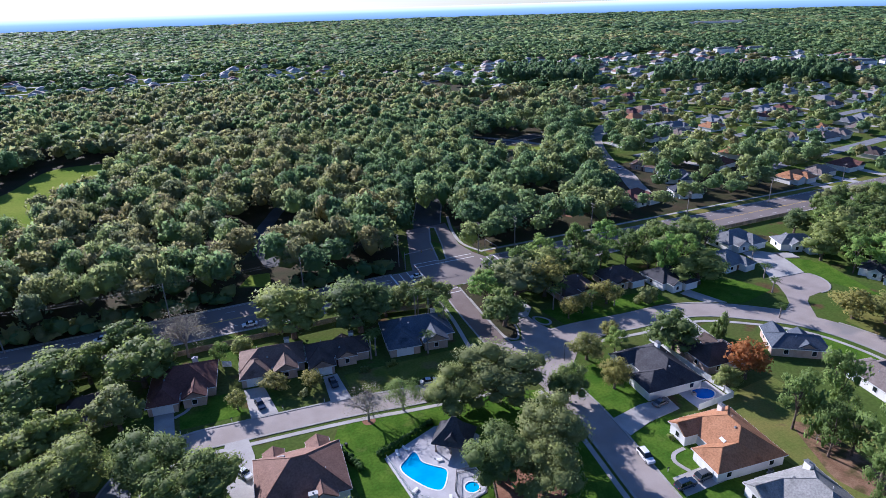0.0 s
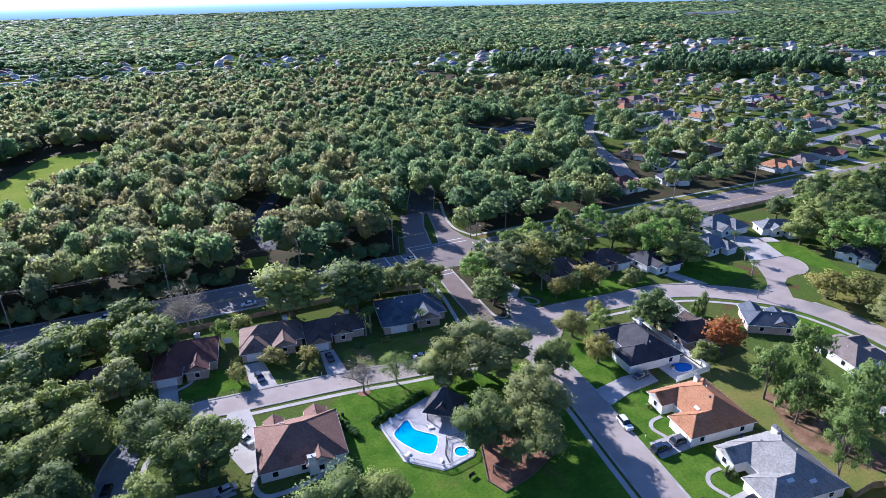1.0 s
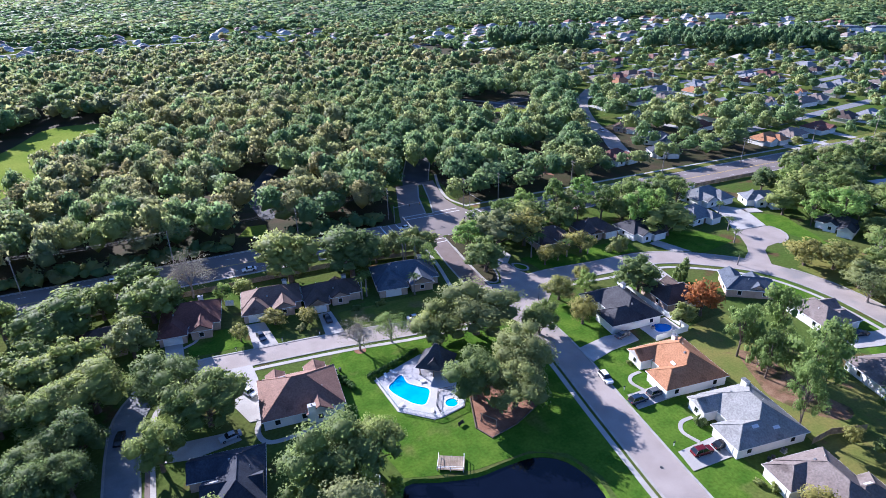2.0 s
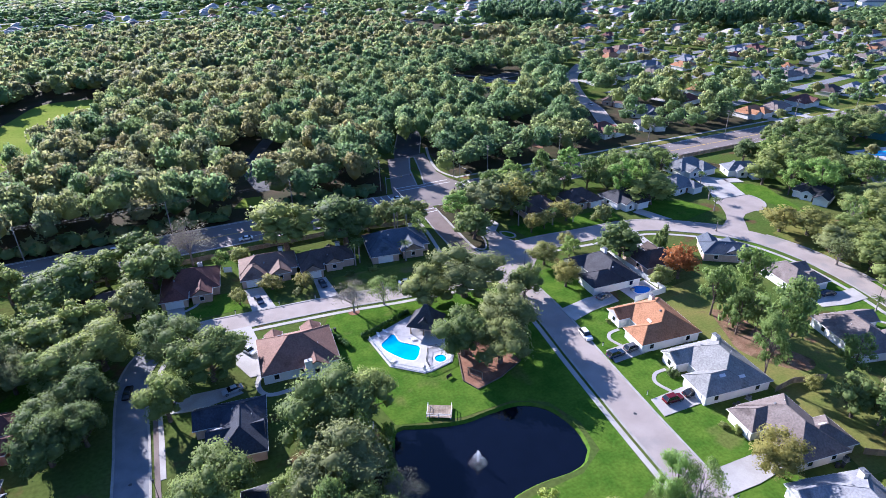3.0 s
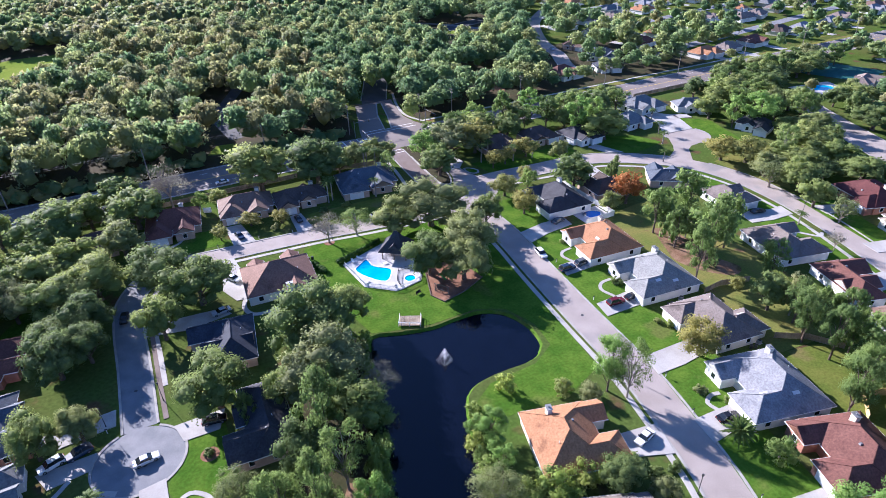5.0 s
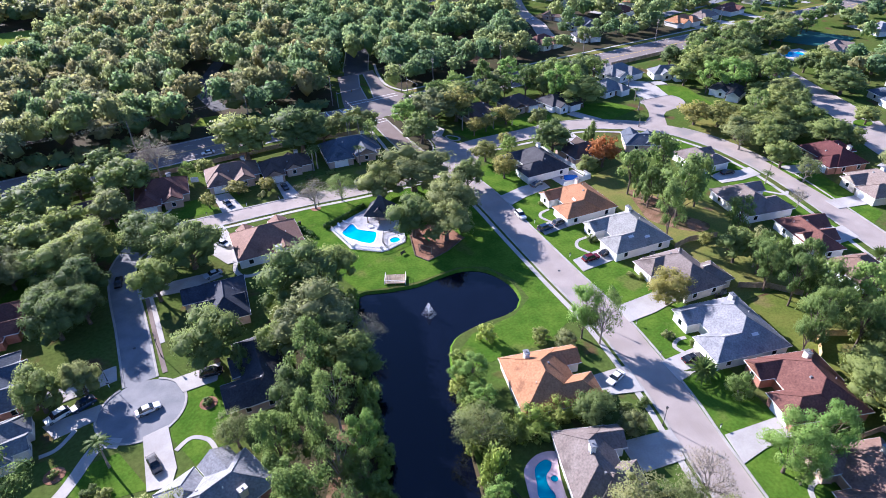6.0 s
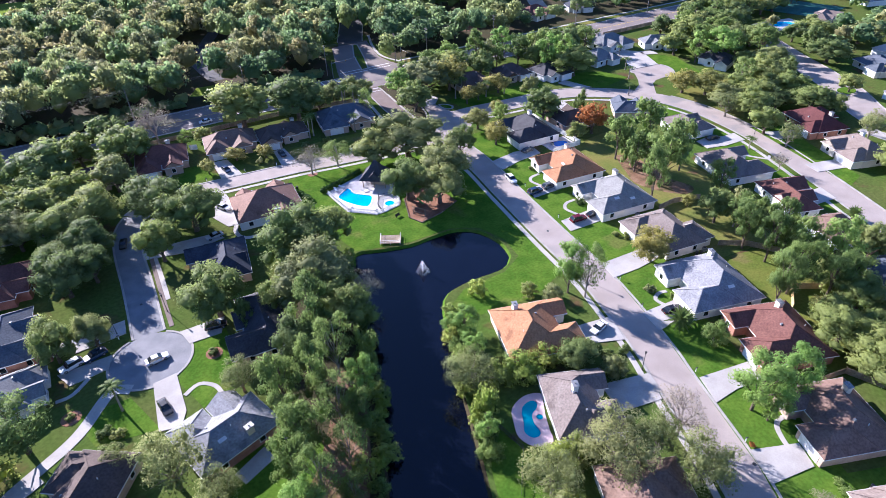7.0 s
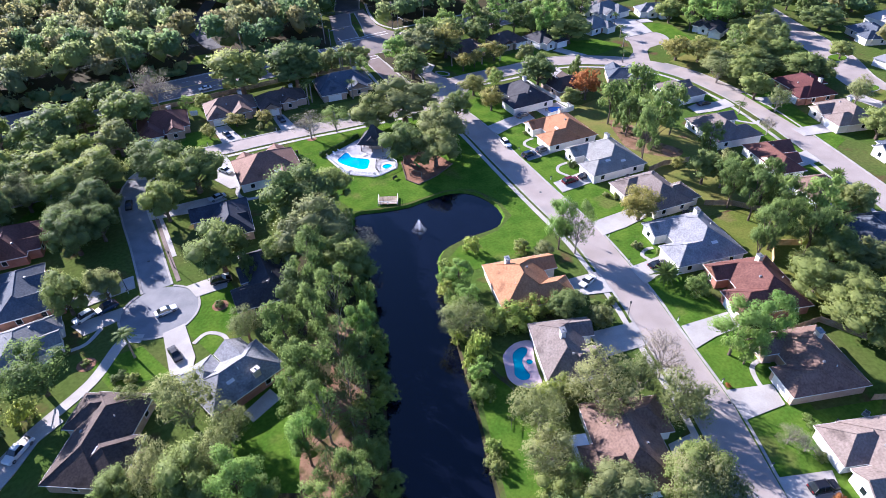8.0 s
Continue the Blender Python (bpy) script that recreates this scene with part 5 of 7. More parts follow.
# gardens towards the curved street
for x, y, r, h in ((175, 94.9, 6.9, 9), (180.8, 88.7, 7.2, 9.5), (111.9, 35.1, 2.2, 4), (84.6, 22.2, 5.1, 9)):
    tree("yellow", x, y, r, h)
for x, y, r, h in ((187.9, 73.5, 6.1, 9), (198.2, 74.6, 5.9, 9), (198.9, 57.6, 7.5, 10), (203.4, 69.3, 5.8, 10), (169.2, 54, 5.4, 10), (175.8, 63.9, 6.6, 12), (227, 60.4, 4.4, 7), (112.4, 84, 3.3, 7), (220.9, 133.9, 9, 13), (206.2, 128.4, 6.2, 11), (211.6, 87.2, 5.8, 11), (129.1, -5, 4.7, 11), (111.6, 25.8, 4.6, 11)):
    tree("oak", x, y, r, h)
for x, y, r, h in ((214, 109.9, 8.3, 15), (206, 116.1, 4.8, 13), (118.6, -2.6, 5.4, 14)):
    tree("lime", x, y, r, h)
for x, y, r, h in ((121.2, 85.8, 5.3, 11),):
    tree("rust", x, y, r, h)
for x, y, r, h in ((114.9, 67.2, 4.6, 15), (126, 65.4, 5.2, 18), (114, 47.3, 6.8, 20), (104.7, 41.9, 4.4, 18), (125.9, 51, 4.1, 17), (121.9, 33.5, 4.2, 13), (107.9, 7.4, 4.1, 15), (110.9, 0.9, 4.9, 14), (112.5, 19.5, 4.5, 11)):
    tree("pine", x, y, r, h)
for x, y, r, h in ((114.3, 21.8, 3.2, 12), (166.9, 43.9, 4, 9), (170.1, 70.7, 4.8, 9)):
    tree("loose", x, y, r, h)
for x, y, r, h in ((193.5, 83.6, 4.7, 13),):
    tree("airy", x, y, r, h)
# palms, shrubs and the rest of the gardens
for x, y, r, h in ((-34.7, 40.4, 2.6, 7), (168.6, 117.5, 2.4, 5), (156.1, 104.5, 2.4, 4.4), (175.4, 126.5, 2.4, 5), (155.7, 49.2, 2.2, 4), (182, 137.6, 2.4, 6), (109, 134, 2.4, 6), (117, 133, 2.4, 6), (36.9, 136.6, 2.6, 7.5), (38.6, 137.6, 2.6, 8), (52.4, 132.5, 2.6, 6.5), (55.9, 152, 2.6, 9.5), (59.4, 149.7, 2.6, 9.5), (57.6, 154, 2.6, 9), (98, 139, 2.6, 7), (102, 141, 2.6, 7)):
    tree("palm", x, y, r, h)
for x, y, r, h in ((-14, -14, 4.2, 13), (101.8, -3, 4.8, 15), (95, -4.6, 3.8, 15), (106, -9, 4.5, 14), (108, 14, 4, 13), (111.1, 16, 3.8, 13), (116.7, 10.9, 4.2, 14), (243.2, 150.6, 7, 12), (150, 158, 5.5, 13), (160, 158, 5.5, 12), (232, 104, 5.5, 13)):
    tree("pine", x, y, r, h)
for x, y, r, h in ((26.5, -33, 4.5, 10), (17, -34, 4.5, 10), (112, -20, 5, 10), (222.9, 92.2, 7.6, 11), (250.7, 85, 7.6, 10), (264.6, 144.4, 8.2, 11), (275.6, 107.5, 8.6, 10), (286.3, 92.8, 8, 10), (106, 160.4, 7.8, 11.5), (222, 152, 6, 10), (244, 118, 7, 10), (84, 161, 4, 9), (55, 160, 4.5, 10)):
    tree("oak", x, y, r, h)
for x, y, r, h in ((51.6, 27.6, 2.3, 3), (51.5, -0.4, 3, 4.4), (4, 156, 3.4, 5), (16.5, 127.5, 1.6, 2), (33.5, 131.5, 1.4, 1.6), (41, 131, 1.4, 1.6), (88, 52.4, 1.6, 2), (90.6, 57.6, 1, 1.2), (88.2, 76, 1, 1.2), (87, 32.5, 1.4, 1.6), (85.5, 35, 1.2, 1.2), (79.4, 9.2, 1.2, 1.5), (76.4, 14, 1.4, 1.8), (-16, 46.8, 1.2, 1.2), (-43.5, 43.5, 1, 1), (-38, 36, 1.6, 1.5), (-36, 34.6, 1.5, 1.4), (57.6, 2.6, 1.5, 1.6), (54, 3.4, 1.4, 1.4)):
    tree("shrub", x, y, r, h)
for x, y, r, h in ((73.4, 2.2, 3.7, 4.8), (143.5, 7.4, 2.6, 5)):
    tree("sago", x, y, r, h)
for x, y, r, h in ((102.4, 116.1, 3, 6), (0.4, 128.8, 2.8, 5), (10.3, 133.5, 4, 4.5), (19.4, 130.4, 3.2, 4.5)):
    tree("yellow", x, y, r, h)
for x, y, r, h in ((60.5, -25.8, 0.6, 0.9), (56.4, -50, 1.3, 2)):
    tree("rust", x, y, r, h)


def street_gap(x, y):
    """How far (x, y) lies outside the nearest street, in metres."""
    best = 1e9
    for line, half in STREETS:
        a = np.asarray(line)
        best = min(best, float(np.sqrt(((a - (x, y)) ** 2).sum(1)).min()) - half)
    return best


def thicket(poly, step, kinds, wide, tall, seed, room=0.62):
    """Trees scattered over a plot, clear of houses, streets and each other."""
    rng = random.Random(seed)
    xs, ys = [p[0] for p in poly], [p[1] for p in poly]
    for i in range(int((max(xs) - min(xs)) * (max(ys) - min(ys)) / step ** 2 * 3)):
        x, y, r = rng.uniform(min(xs), max(xs)), rng.uniform(min(ys), max(ys)), rng.uniform(*wide)
        if not inside(x, y, poly) or inside(x, y, POND) or street_gap(x, y) < 1.5:
            continue
        if any((x - hx) ** 2 + (y - hy) ** 2 < (0.9 * hr + 0.7 * r) ** 2 for hx, hy, hr in HOMES) or any((x - px) ** 2 + (y - py) ** 2 < (room * (pr + r)) ** 2 for px, py, pr in PLANTED):
            continue
        tree(rng.choice(kinds), x, y, r, rng.uniform(*tall))


thicket([(19, 62), (13, 62), (0, 40), (-12, 12), (-14, -14), (-9, -22), (4, 6), (14, 38)], 7.0, ["airy", "pine", "airy", "bush"], (2.6, 3.8), (9, 14), 1)
thicket([(33, 30), (36, 26), (27, 4), (23, -1), (21, -2), (26, 12)], 3.5, ["lime", "bush", "bush", "lime"], (2.2, 3.8), (4, 8), 2)
thicket([(114, 70), (128, 74), (128, 56), (118, 48), (114, 30), (118, 8), (112, 4), (108, 24), (112, 46)], 8.0, ["pine", "airy", "oak", "airy", "bush"], (2.6, 4.2), (9, 14.5), 3)
thicket([(-66, 132), (-36, 132), (-34, 100), (-46, 76), (-66, 82)], 7.0, ["oak"], (4.6, 7.0), (10, 13), 4)
thicket([(-64, 14), (-48, 8), (-24, 4), (-16, -20), (-60, -6)], 6.0, ["oak", "oak", "pine"], (3.6, 5.4), (9, 13), 5)
thicket([(-62, 166), (64, 166), (64, 151), (-62, 150)], 15.0, ["oak"], (4.6, 7.4), (9, 13), 6)
thicket([(90, 167), (190, 167), (184, 150), (90, 150)], 6.0, ["oak", "oak", "pine"], (4.2, 6.6), (9, 13), 7)
thicket([(196, 150), (256, 152), (270, 100), (250, 90), (222, 100), (214, 130)], 8.0, ["oak", "oak", "pine"], (4.6, 7.0), (9, 13), 8)
thicket([(246, 167), (330, 167), (330, 150), (250, 146)], 7.0, ["oak", "oak", "pine"], (4.6, 7.0), (9, 12), 17)
thicket([(172, 84), (196, 88), (206, 70), (186, 62), (176, 66)], 6.0, ["oak"], (4.2, 6.0), (8, 10), 9)
thicket([(100, -2), (128, -24), (120, -50), (84, -52), (84, -44), (98, -28)], 7.0, ["oak", "pine"], (4.2, 6.4), (9, 13), 10)
thicket([(104, 16), (114, 4), (122, -6), (128, -44), (110, -24)], 6.8, ["airy", "oak", "airy", "pine", "bush"], (2.8, 4.8), (9, 13.5), 13)
thicket([(198, 60), (202, 52), (198, 34), (190, 10), (178, -20), (166, -16), (172, 14), (190, 32)], 8.0, ["oak", "oak", "loose"], (3.6, 5.6), (7, 10), 14)
thicket([(206, 60), (216, 80), (228, 100), (216, 104), (196, 84)], 7.0, ["oak"], (4.4, 6.4), (8, 11), 15)
thicket([(98, 137), (138, 134), (138, 128), (98, 131)], 9.0, ["oak", "yellow", "shrub"], (2.6, 3.8), (5, 7), 16)

rng = random.Random(44)
for line, lime in ((smooth_line([(21.8, 63.0), (18.6, 56.0), (15.2, 42.0), (11.2, 26.0), (5.8, 10.4), (-0.2, -4.6), (-7.2, -22), (-13, -40)], 2.7), 0), (smooth_line([(33.0, 31.2), (30.6, 27.0), (28.2, 21.0), (25.8, 13.0), (23.0, 4.0), (20.0, -4.0), (14.0, -21.0), (6.0, -44)], 2.7), 1)):
    for x, y in line:
        if rng.random() < (0.92 if not lime or y > 2 else 0.5):
            k = "lime" if lime and y > 12 and rng.random() < 0.25 else "bush"
            tree(k, x + rng.uniform(-1.1, 1.1), y + rng.uniform(-1, 1), rng.uniform(1.5, 2.7), rng.uniform(2.2, 4.6), -0.25)
for x, y, r, h in ((36.5, 10.5, 3.0, 4.5), (40.5, 8.4, 3.2, 5), (44.0, 7.6, 2.6, 4), (37.6, 6.4, 2.6, 3.5), (33.4, 8.4, 2.8, 4), (30.4, 9.6, 3.0, 5), (51.4, 6.6, 1.8, 3.0), (29.0, -12, 3.2, 6), (33.0, -12.5, 3.0, 6), (24.6, -20, 3.2, 7), (22.4, -27.5, 3.4, 7), (20.6, -33, 3.2, 7), (50.5, -25.5, 2.6, 5), (22, -38, 3.6, 8), (29, -41, 3.8, 8)):
    tree("lime" if r > 3.3 else "bush", x, y, r, h)
tree("bare", 60.4, -41.5, 2.4, 3.4)
for x, y, r, h in ((65.6, -39.5, 1.4, 1.8), (61.4, -43.8, 1.2, 1.6), (66.6, -37.6, 1.0, 1.2)):
    tree("bush", x, y, r, h)
tree("oak", 38.4, -37.3, 5.4, 10)

# ---- woods and far estates ----


LOW = []
for i in range(6):
    rng = random.Random(900 + i)
    lb = [(0, 0, 6.2, 4.5)]
    for j in range(14):
        a, q = 2.4 * j + rng.uniform(-0.4, 0.4), 1 - 0.062 * j
        lb.append((q * 3.7 * math.cos(a), q * 3.7 * math.sin(a), 4.6 + 4.6 * (1 - q * q) ** 0.5 + rng.uniform(-0.5, 0.5), rng.uniform(1.1, 2.4)))
    LOW.append(lb)
NEARLOW = [foliage(940 + i, lb, 340, 0.54, 1, 0.6, core=0.7, jag=0.25, skip=3) for i, lb in enumerate(LOW)]
for v, f, turned in NEARLOW:
    v[:, 2] = 11.0 * (np.clip(v[:, 2], 0, 20) / 11.0) ** 0.86
FLAT = np.array([1.0, 1.0, 0.9])
MIDLOW = [foliage(960 + i, lb[:1] + lb[1::2], 110, 1.02, 1, 0.6, core=0.72) for i, lb in enumerate(LOW)]
for v, f, turned in MIDLOW:
    v[:, 2] = 11.0 * (np.clip(v[:, 2], 0, 20) / 11.0) ** 0.86
FARLOW = [foliage(980 + i, [(0, 0, 5.2, 5.4)], 12, 1.9, 1, core=0.88, jag=0.2) for i, lb in enumerate(LOW)]
FARLOW = [(v * FLAT, f, turned) for v, f, turned in FARLOW]
HILLLOW = [foliage(1000 + i, [(0, 0, 5.0, 4.2), *lb[1:13:4]], 44, 1.35, 1, core=0.86, jag=0.2) for i, lb in enumerate(LOW)]


def woods(name, spots, kinds, label, seed):
    """One mesh of many trees at the spots (x, y, radius, height, hue)."""
    rng = np.random.default_rng(seed)
    vs, fs, hue, ways, k = [], [], [], [], 0
    for x, y, r, h, t in spots:
        v, f, turned = kinds[rng.integers(len(kinds))]
        a = rng.uniform(0, 2 * math.pi)
        c, s_ = math.cos(a), math.sin(a)
        q = np.empty_like(v)
        q[:, 0] = (v[:, 0] * c - v[:, 1] * s_) * (r / 5.6) + x
        q[:, 1] = (v[:, 0] * s_ + v[:, 1] * c) * (r / 5.6) + y
        q[:, 2] = v[:, 2] * (h / 11.0)
        vs.append(q)
        ways.append(np.stack([turned[:, 0] * c - turned[:, 1] * s_, turned[:, 0] * s_ + turned[:, 1] * c, turned[:, 2]], 1))
        hue.append(np.full(len(v), t))
        fs.append((f, k))
        k += len(v)
    co = np.concatenate(vs)
    lens = np.concatenate([[len(t) for t in f] for f, o in fs])
    idx = np.concatenate([np.fromiter(itertools.chain.from_iterable(f), dtype=np.int64) + o for f, o in fs])
    me = bpy.data.meshes.new(name)
    me.vertices.add(len(co))
    me.vertices.foreach_set("co", co.astype(np.float32).ravel())
    me.loops.add(len(idx))
    me.loops.foreach_set("vertex_index", idx.astype(np.int32))
    me.polygons.add(len(lens))
    me.polygons.foreach_set("loop_start", np.concatenate([[0], np.cumsum(lens)[:-1]]).astype(np.int32))
    me.polygons.foreach_set("loop_total", lens.astype(np.int32))
    at = me.attributes.new("hue", "FLOAT", "POINT")
    at.data.foreach_set("value", np.concatenate(hue).astype(np.float32))
    me.materials.append(WOODS)
    me.update()
    me.validate()
    me.normals_split_custom_set_from_vertices(np.concatenate(ways))
    return tagged(new(name, me), label, "woods", kind="stuff")


CLEAR = [[(-120, 250), (-78, 280), (-56, 345), (-34, 392), (-38, 446), (-90, 450), (-106, 404), (-128, 330)],
         [(5, 212), (7, 186), (20, 186), (21, 213)], [(8, 268), (36, 266), (36, 232), (10, 224)], [(166, 300), (206, 300), (232, 362), (190, 380), (170, 362)],
         [(137, 245), (166, 239), (150, 210), (136, 226)], [(192, 224), (208, 224), (232, 286), (212, 280)],
         [(300, 160), (330, 166), (345, 124), (270, 122)]]
rng = np.random.default_rng(5)


def scatter(x0, x1, y0, y1, step, rule, grow=(4.0, 6.6), tall=(10, 14), hues=(0, 1), gap=3.0):
    got = []
    for gx in np.arange(x0, x1, step):
        for gy in np.arange(y0, y1, step):
            x, y = gx + rng.uniform(-0.42, 0.42) * step, gy + rng.uniform(-0.42, 0.42) * step
            if not rule(x, y) or any(inside(x, y, q) for q in CLEAR):
                continue
            r = rng.uniform(*grow)
            if x * x + y * y < 500 ** 2 and street_gap(x, y) < gap + 0.3 * r:
                continue
            if any((x - hx) ** 2 + (y - hy) ** 2 < (hr + 0.6 * r) ** 2 for hx, hy, hr in HOMES):
                continue
            if any(((q - (x, y)) ** 2).sum(1).min() < (6.0 + 0.3 * r) ** 2 for q in FAR_STREETS):
                continue
            if any((x - px) ** 2 + (y - py) ** 2 < (0.75 * (pr + r)) ** 2 for px, py, pr in PLANTED):
                continue
            wave = 0.5 + 0.5 * math.sin(x * 0.021 + 1.3 * math.sin(y * 0.017)) * math.cos(y * 0.013 + 0.7)
            got.append((x, y, r, rng.uniform(*tall), float(np.clip(hues[0] + (hues[1] - hues[0]) * (0.75 * rng.uniform() + 0.25 * wave), 0, 1))))
    return got


def seen(x, y):
    """Whether the place lies in the wedge that the path looks into."""
    return -0.36 < math.atan2(x + 10, y + 75) < 1.16


def wooded(x, y):
    """How far (x, y) lies on the wooded side of the estates' edge, in metres."""
    return 225 + 0.66 * (y - 274) - x if y < 560 else -200.0


# far houses, as things of their own
STANDS = [[(346, 648), (418, 562), (486, 640), (430, 740), (380, 720)], [(470, 520), (640, 420), (720, 500), (560, 600)]]
BASE = {}
FAR_HOMES = []
TONES = [("tan", "cream"), ("pale", "white"), ("brown", "cream"), ("redbrown", "white"), ("taupe", "white"), ("tan", "white"), ("darkbrown", "cream"), ("orange", "white"), ("grey", "cream")]
random.seed(21)


REST = []
FAR_STREETS = []
far_drives, far_lawns = Shape(), Shape()


def far_home(x, y, yaw):
    HOMES.append((x, y, 9.0))
    FAR_HOMES.append((x, y))
    a = radians(yaw - 90)
    for ahead, aside, half, long, sheet_shape in ((12.5, 4.0, 2.8, 6.5, far_drives), (12.0, -4.0, 5.0, 5.5, far_lawns)):
        sheet_shape.box(x + ahead * math.cos(a) - aside * math.sin(a), y + ahead * math.sin(a) + aside * math.cos(a), -0.02, 0.05, 2 * long, 2 * half, yaw - 90)
    if len(FAR_HOMES) > 235 or math.hypot(x, y) > 640:
        REST.append((x, y, yaw))
        return
    i = random.randrange(len(TONES))
    if i not in BASE:
        roof, wall = TONES[i]
        BASE[i] = house(x, y, yaw, (plan_a if i % 2 else plan_c)(16, 14, 1 if i % 3 else -1), roof, wall, f"distant one-storey {wall} house with a {roof} roof".replace("darkbrown", "dark brown").replace("redbrown", "red-brown"),
                        windows=False, vents=0, group="houses of the far estates", caps=False)
    else:
        copy_thing(BASE[i], pose(x, y, 0, 0, 0, yaw))


def estate(x0, y0, rows, cols, du, dv, turn, keep=1.0):
    """Rows of houses, back to back in pairs along straight streets."""
    a = radians(turn)
    for k in range(rows // 2):
        v = 2 * dv * k + dv / 2 + 6
        line = [(x0 + u * math.cos(a) - v * math.sin(a), y0 + u * math.sin(a) + v * math.cos(a)) for u in np.arange(-20, cols * du + 20, 12)]
        line = [p for p in line if all((p[0] - hx) ** 2 + (p[1] - hy) ** 2 > (hr + 4) ** 2 for hx, hy, hr in HOMES)]
        if len(line) > 2:
            setting("road", ribbon(Shape(), line, -4, 4, -0.05, 0.03), GREYSTREET, "grey street of a distant estate", "road")
            FAR_STREETS.append(np.asarray(line))
    for r in range(rows):
        for c in range(cols):
            if random.random() > keep:
                continue
            u, v = c * du + random.uniform(-5, 5), r * dv + (14 if r % 2 else -2) + random.uniform(-5, 5)
            a = radians(turn)
            x, y = x0 + u * math.cos(a) - v * math.sin(a), y0 + u * math.sin(a) + v * math.cos(a)
            if wooded(x, y) > 0 and random.random() < 0.85 or -110 < wooded(x, y) <= 0 and random.random() < 0.12:
                continue
            if seen(x, y) and not any(inside(x, y, q) for q in STANDS) and street_gap(x, y) > 10 and all((x - hx) ** 2 + (y - hy) ** 2 > (hr + 10) ** 2 for hx, hy, hr in HOMES):
                far_home(x, y, turn + (180 if r % 2 else 0) + random.uniform(-8, 8))


estate(286, 205, 10, 19, 22, 32, 8, 0.9)
estate(330, 20, 4, 9, 24, 34, -15, 0.75)
estate(330, 560, 10, 26, 24, 38, -6, 0.75)
estate(-420, 800, 7, 26, 26, 44, 4, 0.6)
estate(120, 640, 4, 10, 26, 40, 20, 0.6)
for x, y in ((-62, 128), (-82, 108), (-84, 60), (-100, 92), (-86, 132), (-110, 140), (-120, 110), (232, 20), (240, 44), (205, 20), (212, -20), (282, 74), (268, 40), (290, 58), (150, -30)):
    if all((x - hx) ** 2 + (y - hy) ** 2 > (hr + 8) ** 2 for hx, hy, hr in HOMES):
        far_home(x, y, random.choice((0, 90, 180, 270)) + random.uniform(-10, 10))

setting("driveway", far_drives, CONCRETE, "pale concrete driveways of distant estates", "driveway")
setting("lawn", far_lawns, OLIVE, "olive front lawns of distant estates", "lawn")
wall_shape, roof_shape = Shape(), Shape()
for x, y, yaw in REST:
    w, d = random.uniform(13, 18), random.uniform(11, 14)
    wall_shape.box(x, y, 0, 2.9, w, d, yaw)
    roof_shape.box(x, y, 2.8, 6.0, w + 0.9, d + 0.9, yaw, 0.25)
far_village = tagged(new("far_houses"), "crowd of pale distant houses", "houses", kind="stuff")
tagged(part("wall", wall_shape, STUCCO["white"], far_village), kind="stuff")
tagged(part("roof", roof_shape, island_mix("far_shingles", [(0.3, 0.24, 0.2), (0.22, 0.22, 0.23), (0.15, 0.1, 0.08), (0.36, 0.34, 0.33), (0.22, 0.11, 0.08), (0.42, 0.38, 0.34)]), far_village), kind="stuff")

SPOTS = scatter(-330, 80, 190, 430, 8.6, lambda x, y: seen(x, y) and y > 189.5, (5.0, 8.8), (11, 20), (0, 1), 0.3)
woods("woods", SPOTS, NEARLOW, "dense mixed woods beside the main road", 1)
SPOTS = scatter(-480, 330, 430, 760, 9.9, lambda x, y: seen(x, y) and (x < 240 or y < 560), (5.4, 9.2), (10, 18), (0, 1))
woods("woods", SPOTS, MIDLOW, "dense mixed woods stretching away", 2)
SPOTS = scatter(84, 290, 195, 430, 8.3, lambda x, y: seen(x, y) and (x < 172 or y > 226), (4.8, 7.8), (11, 18), (0.0, 0.6), 1.0)
SPOTS += scatter(168, 262, 201, 227, 8.4, lambda x, y: True, (4.0, 6.0), (7, 10.5), (0.0, 0.5), 1.0)
woods("woods", SPOTS, NEARLOW, "dark green oaks and pines north of the main road", 3)
SPOTS = scatter(180, 620, -60, 560, 10.0, lambda x, y: seen(x, y) and (x > 290 or y < 148 and x > 216) and rng.uniform() < (1.0 if wooded(x, y) > -20 else 0.72), (3.4, 6.8), (6.5, 12.5), (0.0, 0.8), 1.5)
woods("woods", SPOTS, MIDLOW, "garden trees between distant houses", 4)
SPOTS = scatter(258, 345, 202, 262, 9.0, lambda x, y: y < 240 or rng.uniform() < 0.6, (4.6, 7.8), (11, 17), (0.2, 0.5), 1.5)
woods("woods", SPOTS, NEARLOW, "tall green trees north of the main road", 7)
SPOTS = scatter(-330, -58, 60, 168, 10.5, lambda x, y: seen(x, y) and rng.uniform() < 0.75, (4.4, 6.8), (9, 13), (0.0, 0.6), 2.0)
woods("woods", SPOTS, NEARLOW, "garden trees in shade beside the main road", 5)
SPOTS = [q for poly in STANDS for q in scatter(340, 730, 415, 745, 10.0, lambda x, y: inside(x, y, poly), (5.0, 7.4), (17, 23), (0.0, 0.12))]
woods("woods", SPOTS, MIDLOW, "tall dark pine stand between estates", 8)
SPOTS = scatter(-160, 64, 189.4, 196, 3.4, lambda x, y: seen(x, y) and not 5 < x < 26, (2.0, 3.6), (3.5, 7.5), (0.0, 0.7), 0.2)
woods("undergrowth", SPOTS, FARLOW, "bushy undergrowth at the edge of the woods", 10)
SPOTS = []
FAR_SEEN = np.array([(hx * q, hy * q) for hx, hy in FAR_HOMES if hy > 540 or hx > 600 for q in (1.0, 1 - 20 / math.hypot(hx, hy))])
d = 700.0
